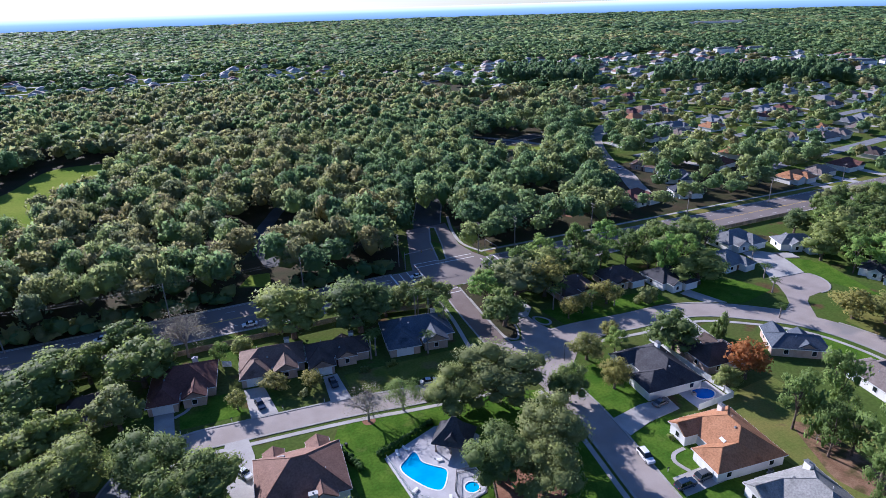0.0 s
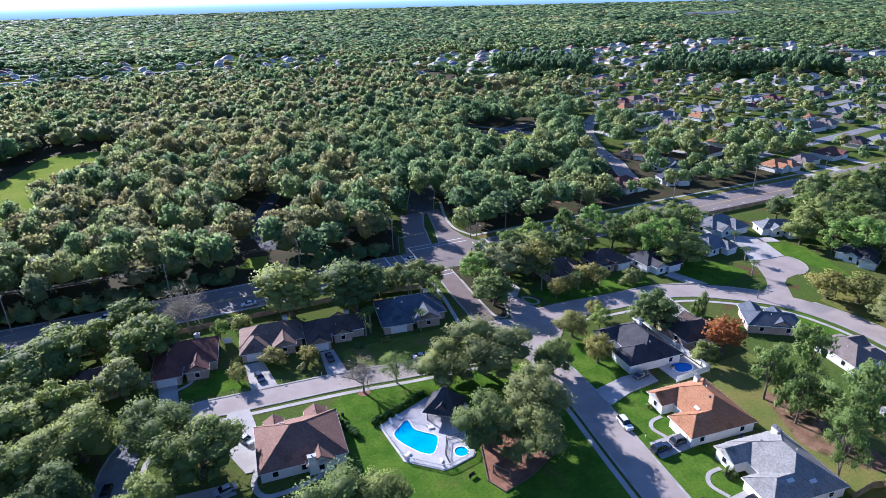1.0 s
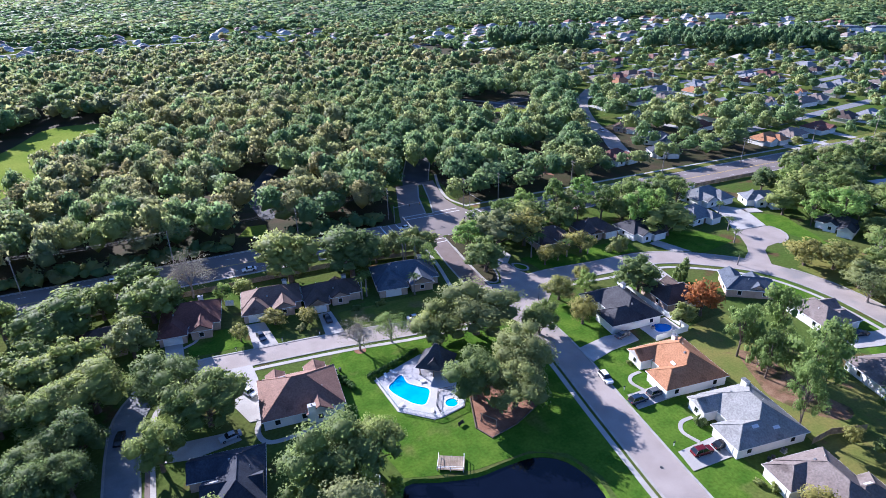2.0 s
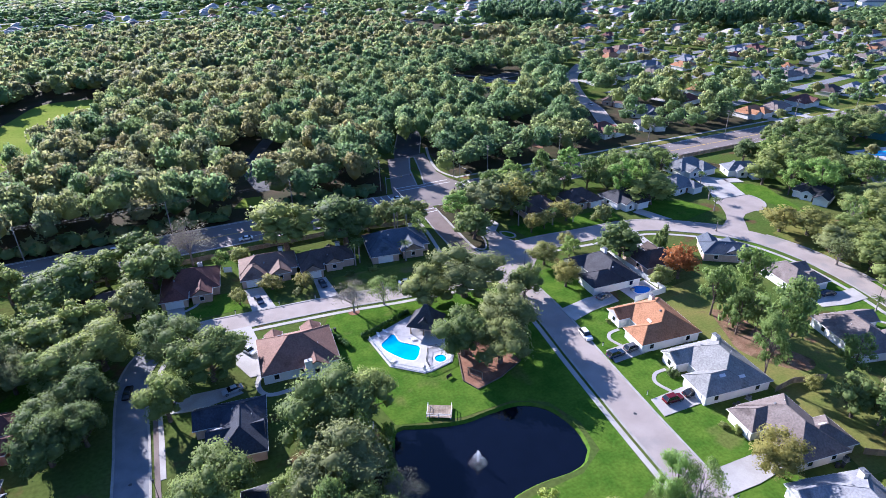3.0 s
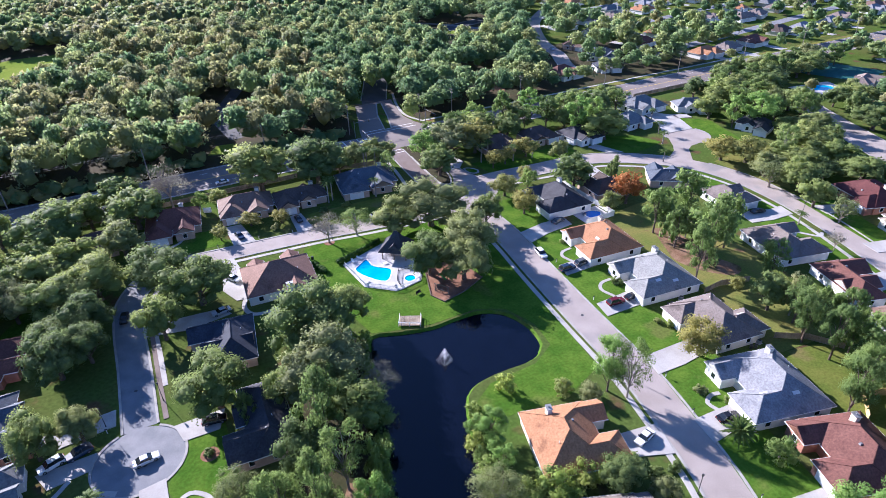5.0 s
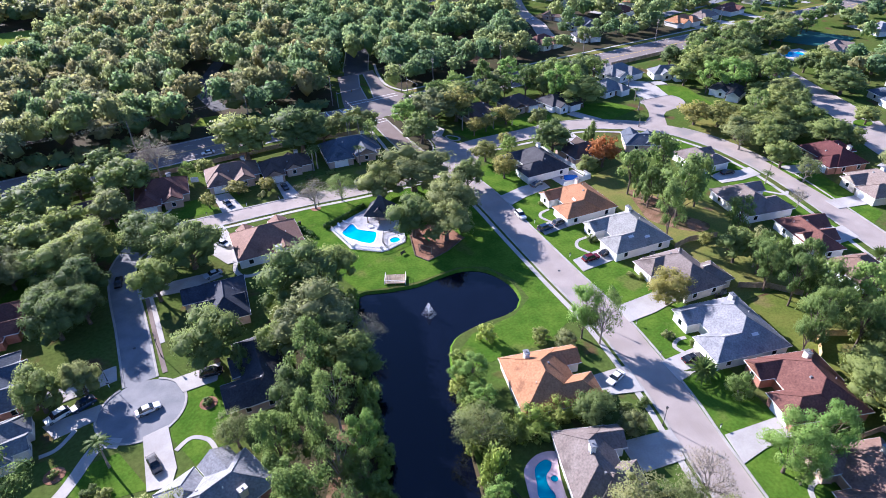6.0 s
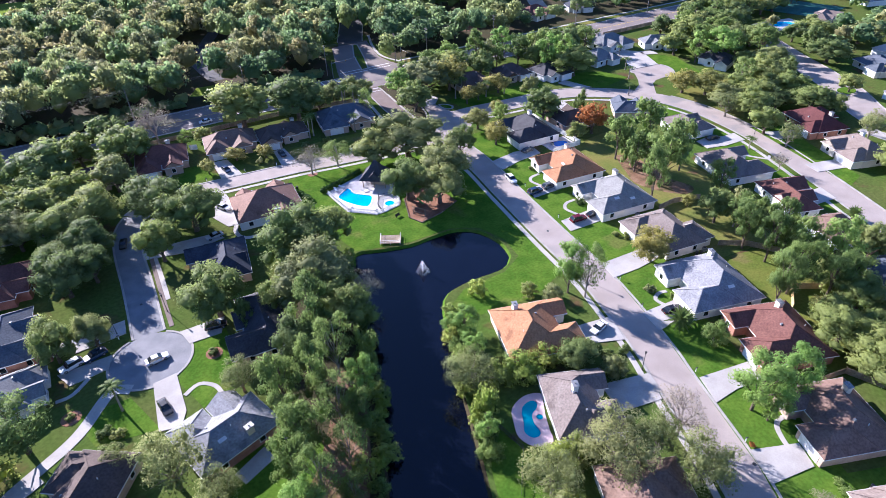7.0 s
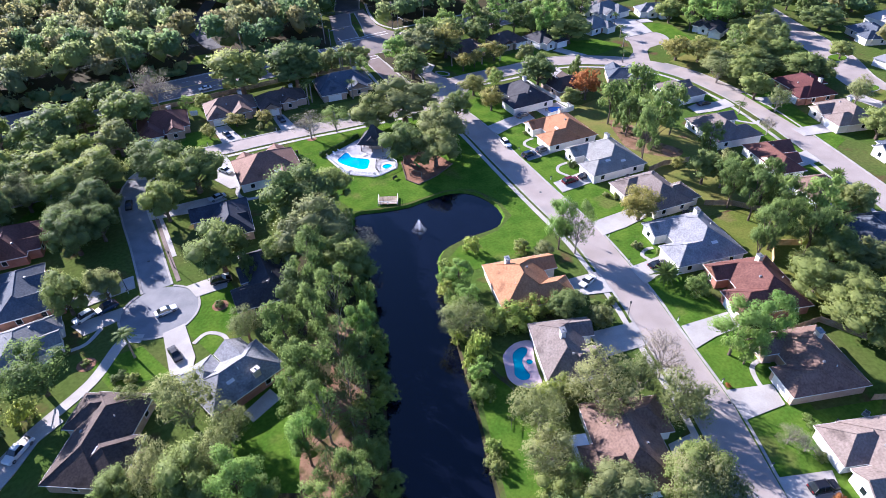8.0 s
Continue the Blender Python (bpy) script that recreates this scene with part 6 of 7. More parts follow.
while d < 4700:
    step = 13 + (d - 700) * 0.014
    for a in np.arange(-0.34, 1.2, step / d):
        x, y = -5 + (d + rng.uniform(-0.5, 0.5) * step) * math.sin(a + rng.uniform(-0.5, 0.5) * step / d), (d + rng.uniform(-0.5, 0.5) * step) * math.cos(a)
        if y < 740 and x < 300 or (x < 640 and y < 560) or rng.uniform() < 0.22:
            continue
        if len(FAR_SEEN) and (((FAR_SEEN - (x, y)) ** 2).sum(1).min() < 340):
            continue
        wave = 0.5 + 0.5 * math.sin(x * 0.006 + 1.5 * math.sin(y * 0.004)) * math.cos(y * 0.007)
        SPOTS.append((x, y, step * rng.uniform(0.5, 0.85), min(9 + step * 0.16, 14) * rng.uniform(0.8, 1.15), float(np.clip(0.32 * wave + rng.uniform(-0.12, 0.2), 0, 1)) if rng.uniform() > 0.06 else 0.7))
    d += step * 0.9
woods("far_woods", [q for q in SPOTS if q[1] < 1150], HILLLOW, "wooded plain beyond the estates", 9)
woods("far_woods", [q for q in SPOTS if q[1] >= 1150], FARLOW, "wooded plain reaching the horizon", 6)


def block(x, y, yaw, w, d, h, label):
    """A long pale flat-roofed building far off."""
    b = thing("apartment_building", x, y, yaw, label, "apartment building", "pale blocks in the distance")
    part("wall", Shape().box(0, 0, 0, h, w, d), STUCCO["white"], b)
    part("roof", Shape().box(0, 0, h, h + 2.2, w + 1.2, d + 1.2, 0, 0.7), ROOF["grey"], b)
    for i in range(int(w / 5)):
        for z in np.arange(1.6, h - 1, 3.0):
            part("window", WINDOW_MESH, None, b, at=pose(-w / 2 + 2.5 + 5 * i, -d / 2 - 0.03, z) @ Matrix.Diagonal((1.6, 1, 1.1, 1)))


block(846, 781, -20, 30, 14, 10, "pale three-storey apartment block among far trees")
block(905, 770, -30, 26, 14, 9, "pale three-storey apartment block among far trees")
block(810, 532, -35, 44, 16, 9, "pale apartment block beside far estates")
block(850, 500, -35, 44, 16, 9, "pale apartment block beside far estates")
block(1690, 1620, -45, 160, 40, 12, "long white distant commercial building")
block(1830, 1670, -45, 80, 40, 10, "long white distant commercial building")

# ---- pond side ----
DECKLINE = [(28.0, 96.9), (29.4, 83.8), (36.0, 77.9), (38.0, 77.8), (43.8, 79.0), (45.2, 81.2), (44.6, 85.4), (46.8, 89.6), (50.0, 95.0), (47.6, 100.6), (41.8, 102.2)]
POOL = smooth_line([(30.4, 93.0), (32.2, 94.6), (34.3, 96.2), (34.9, 95.2), (35.0, 92.6), (36.6, 90.6), (38.7, 88.4), (38.2, 86.4), (36.0, 83.6), (34.0, 84.6), (32.0, 87.6), (30.6, 90.6)], 0.5, True)


def pool(name, basin, deck, deck_material, water_material, label, z=0.16, tubs=()):
    """A deck slab with the basin cut out, a coping and the water a hand below it."""
    p = thing(name, 0, 0, 0, label, "swimming pool")
    bm = bmesh.new()
    loops = [deck, basin] + [circle(x, y, r, 20) for x, y, r in tubs]
    for lp in loops:
        q = [bm.verts.new((x, y, z)) for x, y in lp]
        for i in range(len(q)):
            bm.edges.new((q[i - 1], q[i]))
    bmesh.ops.triangle_fill(bm, use_beauty=True, edges=bm.edges[:], normal=(0, 0, 1))
    rim_edges = [e for e in bm.edges if len(e.link_faces) == 1]
    low = bmesh.ops.extrude_edge_only(bm, edges=rim_edges)["geom"]
    for v in low:
        if isinstance(v, bmesh.types.BMVert):
            v.co.z = -0.05
    me = bpy.data.meshes.new("deck")
    bm.to_mesh(me)
    bm.free()
    me.materials.append(deck_material)
    part("deck", me, None, p)
    for lp, nm in zip(loops[1:], ["pool_water"] + ["tub_water"] * len(tubs)):
        part(nm, Shape().add([(x, y, z - 0.1) for x, y in lp], [tuple(range(len(lp)))]), water_material, p)
        m = len(lp)
        wider = offset(lp[-1:] + lp + lp[:1], -0.3 if sum(lp[i - 1][0] * lp[i][1] - lp[i][0] * lp[i - 1][1] for i in range(m)) > 0 else 0.3)[1:-1]
        rings = [(lp, z - 0.1), (lp, z + 0.035), (wider, z + 0.035), (wider, z - 0.02)]
        part("coping", Shape().add([(x, y, h) for q, h in rings for x, y in q], [(j * m + i, j * m + (i + 1) % m, (j + 1) * m + (i + 1) % m, (j + 1) * m + i) for j in range(3) for i in range(m)]), WHITE if deck_material is DECK else deck_material, p)
    return p


pool("swimming_pool", POOL, DECKLINE, DECK, POOLWATER, "bright blue free-form pool with a white deck", tubs=[(41.7, 81.5, 1.45)])
pool("swimming_pool", smooth_line([(33.5, 2.1), (31.4, 1.7), (30.2, 0.3), (29.5, -1.2), (28.3, -3.2), (28.7, -4.8), (29.9, -5.3), (30.9, -4.5), (31.0, -2.6), (31.8, -0.8), (33.2, -0.1), (34.3, 1.0)], 0.5, True),
     smooth_line([(36.2, 2.6), (33.0, 3.6), (29.4, 2.3), (27.9, -0.4), (26.8, -3.6), (28.2, -6.6), (31.4, -7.6), (32.4, -5.4), (33.8, -2.2), (35.4, 0.6)], 1.2, True), PINKDECK, TEALWATER, "teal free-form pool with a pinkish deck", tubs=[(32.7, -1.9, 0.65)])
pool("swimming_pool", smooth_line([(105.2, 87.4), (108.4, 87.2), (110.0, 85.2), (108.0, 83.4), (104.8, 84.2)], 0.6, True), [(101.6, 89.2), (111.6, 89.2), (111.6, 81.6), (101.6, 81.6)], DECK, DEEPBLUE, "deep blue pool with a white deck")
pool("swimming_pool", smooth_line([(284, 136), (292, 132), (290, 126), (280, 130)], 1.0, True), [(274, 140), (298, 136), (294, 120), (272, 126)], DECK, POOLWATER, "light blue club pool with a white deck")
sheet("tennis_court", [(300, 158), (330, 164), (340, 132), (312, 126)], surface("green_court", (0.015, 0.08, 0.07), (0.02, 0.1, 0.085), 0.2, 4, 0.8), 0.06, "dark green tennis courts", "tennis court")


def fence(pts, height, material, label, picket=0.0, category="fence", step=2.4):
    """Posts, and between each two a panel of boards or thin pickets."""
    f = thing("fence", pts[0][0], pts[0][1], 0, label, category)
    ox, oy = pts[0]
    for (x0, y0), (x1, y1) in zip(pts, pts[1:]):
        n = max(1, round(math.hypot(x1 - x0, y1 - y0) / step))
        yaw = math.degrees(math.atan2(y1 - y0, x1 - x0))
        for i in range(n):
            ax, ay, bx, by = x0 + (x1 - x0) * i / n - ox, y0 + (y1 - y0) * i / n - oy, x0 + (x1 - x0) * (i + 1) / n - ox, y0 + (y1 - y0) * (i + 1) / n - oy
            part("post", Shape().box(ax, ay, -0.1, height + 0.08, 0.1 if not picket else 0.06, 0.1 if not picket else 0.06, yaw), material, f)
            s = Shape()
            ln = math.hypot(bx - ax, by - ay)
            w = 0.2 if not picket else picket
            m = max(2, int(ln / w))
            for j in range(m):
                t = (j + 0.5) / m
                s.box(ax + (bx - ax) * t, ay + (by - ay) * t, 0.06, height - 0.05 * ((j * 7) % 3) * (0 if picket else 0.5), (ln / m) * 0.93 if not picket else 0.025, 0.025, yaw)
            for z in (0.25, height - 0.2):
                s.box((ax + bx) / 2, (ay + by) / 2, z, z + 0.08, ln, 0.06, yaw)
            tagged(part("panel", s, material, f), kind="stuff")
    return f


fence([(28.4, 96.4), (29.8, 84.1), (36.2, 78.3), (38.0, 78.2), (43.5, 79.3), (44.8, 81.3), (44.3, 85.6)], 1.3, WHITE, "white metal fence round the pool", 0.16)
fence([(44.2, 85.7), (40.4, 86.3), (38.1, 81.8), (37.9, 78.5)], 1.2, METAL, "dark metal fence round the hot tub", 0.16)
fence([(112.2, 111), (112.2, 81.2), (101.0, 81.0)], 1.9, WHITE, "white boarded privacy fence beside a house")
fence([(104.0, 38.0), (110.0, 38.4), (118.0, 36.0)], 1.8, WOOD, "weathered wooden fence between gardens")
fence([(98.0, -7.0), (104.0, -2.4), (110.0, -6.0)], 1.8, NEWWOOD, "new yellowish wooden fence between gardens")
fence([(104, 18), (110, 14), (114, 8), (118, 10)], 1.7, WOOD, "weathered wooden fence between gardens")
fence([(81.5, -22.5), (90, -24), (97, -40)], 1.7, WOOD, "weathered wooden fence between gardens")
fence([(80, -41), (84.5, -43.4), (88, -50)], 1.7, WOOD, "weathered wooden fence between gardens")
fence([(-1.6, 150.5), (0.8, 149.6)], 1.9, WHITE, "white boarded privacy fence beside a house")
fence([(-48, 161), (-20, 161.5), (10, 161.8), (40, 162), (62, 158)], 1.8, WOOD, "weathered wooden fence along the main road")
fence([(200, 168), (240, 168)], 1.8, WOOD, "weathered wooden fence along the main road")
fence([(198, 163), (206, 150)], 1.9, NEWWOOD, "new yellowish wooden fence between gardens")
fence([(14.5, 71.0), (19.6, 66.8), (18.2, 63.6)], 1.2, WHITE, "white picket fence in a garden", 0.14)
fence([(24.6, 2.0), (26.0, -6), (20.6, -13)], 1.3, METAL, "dark metal fence in a garden", 0.16)

# white patio cover on posts at the back of the mottled brown house
g = thing("patio_cover", 27.3, -23.9, 68, "white flat patio cover on posts behind a house", "patio cover")
part("roof", Shape().box(0, 0, 2.42, 2.56, 7.0, 3.0), WHITE, g)
for x in (-3.3, -1.1, 1.1, 3.3):
    part("post", Shape().box(x, 1.35, 0, 2.42, 0.12, 0.12), WHITE, g)

# shelter with a steep shingled roof beside the pool
g = thing("pool_shelter", 43.6, 94.6, -38, "dark brown steep-roofed shelter beside the pool", "shelter")
s = Shape()
hw, hd = 4.3, 3.9
s.add([(-hw, -hd, 2.6), (hw, -hd, 2.6), (hw, hd, 2.6), (-hw, hd, 2.6), (-hw, -hd, 2.8), (hw, -hd, 2.8), (hw, hd, 2.8), (-hw, hd, 2.8), (-1.7, -1.4, 5.6), (1.7, -1.4, 5.6), (1.7, 1.4, 5.6), (-1.7, 1.4, 5.6), (-0.5, 0, 7.7), (0.5, 0, 7.7)],
      [(3, 2, 1, 0), (0, 1, 5, 4), (1, 2, 6, 5), (2, 3, 7, 6), (3, 0, 4, 7), (4, 5, 9, 8), (5, 6, 10, 9), (6, 7, 11, 10), (7, 4, 8, 11), (8, 9, 13, 12), (10, 11, 12, 13), (9, 10, 13), (11, 8, 12)])
part("roof", s, ROOF["black"], g)
part("wall", Shape().box(0.6, 0.6, 0.0, 2.62, 4.2, 3.6), STUCCO["tan"], g)
for px, py in ((-3.4, -3.1), (0, -3.1), (3.4, -3.1), (-3.4, 0), (3.4, 3.1), (-3.4, 3.1), (3.4, 0)):
    part("post", Shape().box(px, py, 0.1, 2.62, 0.22, 0.22).box(px, py, 0.1, 0.5, 0.34, 0.34), WOOD, g)
part("dormer", Shape().add([(-1.5, -3.4, 3.6), (1.5, -3.4, 3.6), (0, -3.4, 5.2), (-1.5, -0.9, 3.6), (1.5, -0.9, 3.6), (0, -0.6, 5.2)], [(0, 1, 2), (0, 2, 5, 3), (1, 4, 5, 2)]), ROOF["black"], g)
part("ridge_cap", Shape().bar((-0.55, 0, 7.72), (0.55, 0, 7.72), 0.1), ROOF["black"], g)

# dock
g = thing("dock", 33.8, 64.4, -28, "small white-railed wooden dock on the pond", "dock")
for i in range(20):
    part("plank", Shape().box(-2.6 + 0.275 * i, 0, 0.32, 0.38, 0.26, 3.8), WOOD, g)
for px in (-2.6, 0, 2.6):
    for py in (-1.8, 1.8):
        part("post", Shape().box(px, py, -1.4, 1.25 if py < 0 or px else 0.4, 0.12, 0.12), WHITE, g)
for a, b in (((-2.6, -1.8), (2.6, -1.8)), ((-2.6, -1.8), (-2.6, 1.8)), ((2.6, -1.8), (2.6, 1.8))):
    for z in (0.75, 1.2):
        part("rail", Shape().bar((*a, z), (*b, z), 0.05), WHITE, g)
g.matrix_basis = pose(33.8, 64.4, 0.1, 0, 0, -28)
# fountain: droplets thrown up and falling in arcs
rng = np.random.default_rng(3)
g = thing("fountain", 35.2, 48.9, 0, "white spray fountain in the middle of the pond", "fountain", z=-0.62)
s = Shape()
iv, fc = ICO[1]
for i in range(900):
    a, v, t = rng.uniform(0, 6.28), rng.uniform(0.25, 1.5) if i % 3 else rng.uniform(0.1, 0.5), rng.uniform(0, 1)
    x, z = 1.1 * v * t, 4.2 * (2.1 - 0.8 * v) / 2 * 4 * t * (1 - t) * 0.8 + 0.05
    if i % 5 == 0:
        x, z = rng.uniform(1.0, 1.9), rng.uniform(0.0, 0.25)
    r = rng.uniform(0.018, 0.055)
    s.add(iv * r + np.array([x * math.cos(a), x * math.sin(a), max(z, 0.05)]), fc)
part("spray", s, SPRAY, g)
part("nozzle", Shape().tube([(0, 0, -0.3), (0, 0, 0.12)], [0.45, 0.3], 12), METAL, g)

# ---- cars ----
PAINT = {}


def paint(name, c):
    if name not in PAINT:
        PAINT[name] = surface(name + "_car_paint", c, c, 1.0, 3.0, 0.25, 0.0, 0.6, 0.04)
    return PAINT[name]


def loft(sections):
    """A closed skin over rings of corners, one ring a section."""
    s = Shape()
    n = len(sections[0])
    vs = [p for sec in sections for p in sec]
    fs = [(i * n + k, i * n + (k + 1) % n, (i + 1) * n + (k + 1) % n, (i + 1) * n + k) for i in range(len(sections) - 1) for k in range(n)]
    fs += [tuple(range(n))[::-1], tuple(range((len(sections) - 1) * n, len(sections) * n))]
    return s.add(vs, fs)


def car_meshes(kind):
    suv, truck = kind == "suv", kind == "pickup"
    hood, roof, half = (1.0, 1.75, 0.95) if suv else ((1.05, 1.8, 0.98) if truck else (0.88, 1.43, 0.9))
    ln = 5.6 if truck else 4.8
    a = -ln / 2

    def ring(x, w, z0, z1):
        return [(x, -w * 0.96, z0), (x, -w, z0 + 0.15), (x, -w, z1 - 0.18), (x, -w * 0.9, z1), (x, w * 0.9, z1), (x, w, z1 - 0.18), (x, w, z0 + 0.15), (x, w * 0.96, z0)]
    body = loft([ring(a, half * 0.82, 0.4, hood - 0.22), ring(a + 0.12, half * 0.94, 0.28, hood - 0.1), ring(a + 1.3, half, 0.24, hood + 0.02), ring(a + ln - 1.1, half, 0.24, hood + 0.04), ring(a + ln - 0.1, half * 0.94, 0.3, hood - 0.02), ring(a + ln, half * 0.84, 0.42, hood - 0.2)])
    c0, c1, c2, c3 = (a + 1.35, a + 2.1, a + 3.3, a + 3.6) if truck else ((a + 1.2, a + 1.95, a + 4.1, a + 4.65) if suv else (a + 1.25, a + 2.0, a + 3.35, a + 4.15))
    wl, wr = half * 0.92, half * 0.72

    def slab(x, w, z):
        return [(x, -w, z), (x, w, z)]
    lower, upper = hood - 0.02, roof
    cabin = Shape().add([(c0, -wl, lower), (c0, wl, lower), (c3, wl, lower), (c3, -wl, lower), (c1, -wr, upper - 0.06), (c1, wr, upper - 0.06), (c2, wr, upper - 0.06), (c2, -wr, upper - 0.06)],
                        [(0, 3, 7, 4), (1, 5, 6, 2), (0, 4, 5, 1), (3, 2, 6, 7)])
    top = Shape().add([(c1, -wr, upper - 0.06), (c1, wr, upper - 0.06), (c2, wr, upper - 0.06), (c2, -wr, upper - 0.06), (c1 + 0.1, -wr * 0.86, upper), (c1 + 0.1, wr * 0.86, upper), (c2 - 0.1, wr * 0.86, upper), (c2 - 0.1, -wr * 0.86, upper)],
                      [(4, 5, 6, 7), (0, 1, 5, 4), (1, 2, 6, 5), (2, 3, 7, 6), (3, 0, 4, 7)])
    pillar = Shape()
    for t in (0.0, 0.48, 1.0):
        for sg in (1, -1):
            pillar.bar((c0 + (c3 - c0) * t, sg * (wl + 0.005), lower), (c1 + (c2 - c1) * t, sg * (wr + 0.005), upper - 0.05), 0.045)
    bed = Shape().box(a + 4.55, 0, hood - 0.0, hood + 0.07, 1.7, half * 1.5) if truck else None
    wheel = Shape().tube([(0, -0.11, 0), (0, 0.11, 0)], [0.35, 0.35], 16)
    rim = Shape().tube([(0, -0.12, 0), (0, 0.12, 0)], [0.21, 0.21], 10)
    lamp = Shape().box(0, 0, -0.08, 0.08, 0.12, 0.36)
    mirror = Shape().box(0, 0, -0.08, 0.08, 0.14, 0.2)
    return dict(body=body.mesh("body"), cabin=cabin.mesh("window_glass", GLASS), top=top.mesh("cabin_roof"), pillar=pillar.mesh("window_frame", METAL), bed=bed.mesh("cargo_bed", METAL) if bed else None, wheel=wheel.mesh("tyre", TYRE), rim=rim.mesh("rim", GALV),
                lamp=lamp.mesh("headlight", LAMPGLASS), tail=lamp.mesh("taillight", REDGLASS), mirror=mirror.mesh("wing_mirror", METAL), at=(a, ln, half, hood, c0))


CARS = {}


def car(kind, colour, rgb, x, y, yaw, z=0.05, where="parked on a driveway"):
    if kind not in CARS:
        CARS[kind] = car_meshes(kind)
    m = CARS[kind]
    a, ln, half, hood, c0 = m["at"]
    word = {"sedan": "saloon car", "suv": "sport utility car", "pickup": "pickup truck"}[kind]
    c = thing("car", x, y, yaw, f"{colour} {word} {where}", "car", "cars of the estate", z)
    for nm, key in (("body", "body"), ("cabin_roof", "top")):
        me = m[key].copy()
        me.materials.append(paint(colour, rgb))
        part(nm, me, None, c)
    part("window_glass", m["cabin"], None, c)
    tagged(part("window_frame", m["pillar"], None, c), kind="stuff")
    if m["bed"]:
        part("cargo_bed", m["bed"], None, c)
    for wx in (a + 0.9, a + ln - 0.95):
        for wy in (-half + 0.1, half - 0.1):
            w = part("tyre", m["wheel"], None, c, at=pose(wx, wy, 0.35))
            part("rim", m["rim"], None, w)
    for wy in (-half * 0.62, half * 0.62):
        part("headlight", m["lamp"], None, c, at=pose(a + 0.07, wy, hood - 0.3))
        part("taillight", m["tail"], None, c, at=pose(a + ln - 0.06, wy, hood - 0.2))
        part("wing_mirror", m["mirror"], None, c, at=pose(c0 + 0.45, math.copysign(half + 0.04, wy), hood + 0.05))


WHITEC, BLACKC, SILVER, BLUEC, REDC, GREYC = (0.72, 0.72, 0.72), (0.012, 0.012, 0.014), (0.45, 0.46, 0.48), (0.02, 0.035, 0.07), (0.1, 0.007, 0.01), (0.1, 0.105, 0.11)
car("sedan", "white", WHITEC, -26.8, 50.8, 187, where="standing on a turning head")
car("suv", "white", WHITEC, -42.6, 58.0, 20, 0.16)
car("suv", "dark blue", BLUEC, -38.0, 58.6, 18, 0.16)
car("sedan", "black", BLACKC, -27.4, 36.4, 100, 0.16)
car("suv", "black", BLACKC, -13.8, 54.6, 170, 0.16)
car("pickup", "white", WHITEC, -55.4, 27.4, 45, 0.16)
car("sedan", "silver", SILVER, -6.2, 91.0, 10, 0.16)
car("sedan", "white", WHITEC, -0.6, 104.8, 120, 0.16)
car("suv", "dark blue", BLUEC, 80.6, 63.8, 180, 0.16)
car("suv", "dark grey", GREYC, 86.0, 64.0, 180, 0.16)
car("suv", "dark red", REDC, 81.6, 45.6, 175, 0.16)
car("sedan", "black", BLACKC, 87.0, 45.4, 178, 0.16)
car("suv", "white", WHITEC, 79.0, 73.6, 82, where="parked at the kerb")
car("sedan", "white", WHITEC, 57.6, 10.2, 14, 0.16)
car("sedan", "black", BLACKC, 75.2, 6.2, 170, 0.16)
car("suv", "black", BLACKC, 56.6, -47.2, 160, 0.16)
car("sedan", "dark grey", GREYC, 94.6, 86.6, 190, 0.16)
car("sedan", "black", BLACKC, 151.6, 60.2, 168, 0.16)
car("sedan", "white", WHITEC, 67.4, 181.4, 0, where="crossing the junction")
car("sedan", "silver", SILVER, 47.3, 119.0, 172, where="parked at the kerb")
car("suv", "white", WHITEC, -34.0, 181.4, 0, where="on the main road")
car("sedan", "dark blue", BLUEC, 5.6, 128.0, 100, 0.16)
car("sedan", "black", BLACKC, 24.4, 129.0, 92, 0.16)
car("sedan", "black", BLACKC, -28.2, 100.4, 80, where="parked at the kerb")
car("suv", "dark red", REDC, -58.0, 122.0, 80, 0.16)
car("sedan", "white", WHITEC, 225.5, 268.0, 70, where="on a street")
car("sedan", "white", WHITEC, 8.0, 171.4, 0, where="on the main road")
car("sedan", "dark grey", GREYC, 64.4, 128.0, 60, where="parked beside a house")

# ---- poles, signals and wires ----


def utility_pole(x, y, h=13.0):
    p = thing("utility_pole", x, y, 0, "tall grey wooden utility pole with cross-arms", "utility pole", "poles along the main road")
    part("pole", Shape().tube([(0, 0, -0.2), (0, 0, h)], [0.2, 0.13], 8), BAREBARK, p)
    for z in (h - 0.6, h - 1.8):
        part("cross_arm", Shape().box(0, 0, z, z + 0.14, 0.14, 2.6), BAREBARK, p)
    for wy in (-1.2, 0.5, 1.2):
        part("insulator", Shape().tube([(0, wy, h - 0.46), (0, wy, h - 0.2)], [0.06, 0.04], 6), GALV, p)
    return p


NORTH_POLES = [(-150, 186), (-105, 186), (-60, 186), (-15, 186), (28, 188), (64.9, 193.4), (97.3, 191.6), (113.1, 190.8), (150, 190.8), (195.5, 184), (245.4, 184), (295, 184), (345, 184), (395, 184)]
for x, y in NORTH_POLES:
    utility_pole(x, y)
w = thing("power_line", 0, 0, 0, "thin sagging power lines between poles", "power line")
for (x0, y0), (x1, y1) in zip(NORTH_POLES, NORTH_POLES[1:]):
    for wy in (-1.2, 0.5, 1.2):
        pts = [(x0 + (x1 - x0) * t, y0 + (y1 - y0) * t + wy, 12.8 - 4 * 0.9 * t * (1 - t)) for t in np.linspace(0, 1, 7)]
        part("wire", Shape().tube(pts, [0.022] * 7, 3), METAL, w)


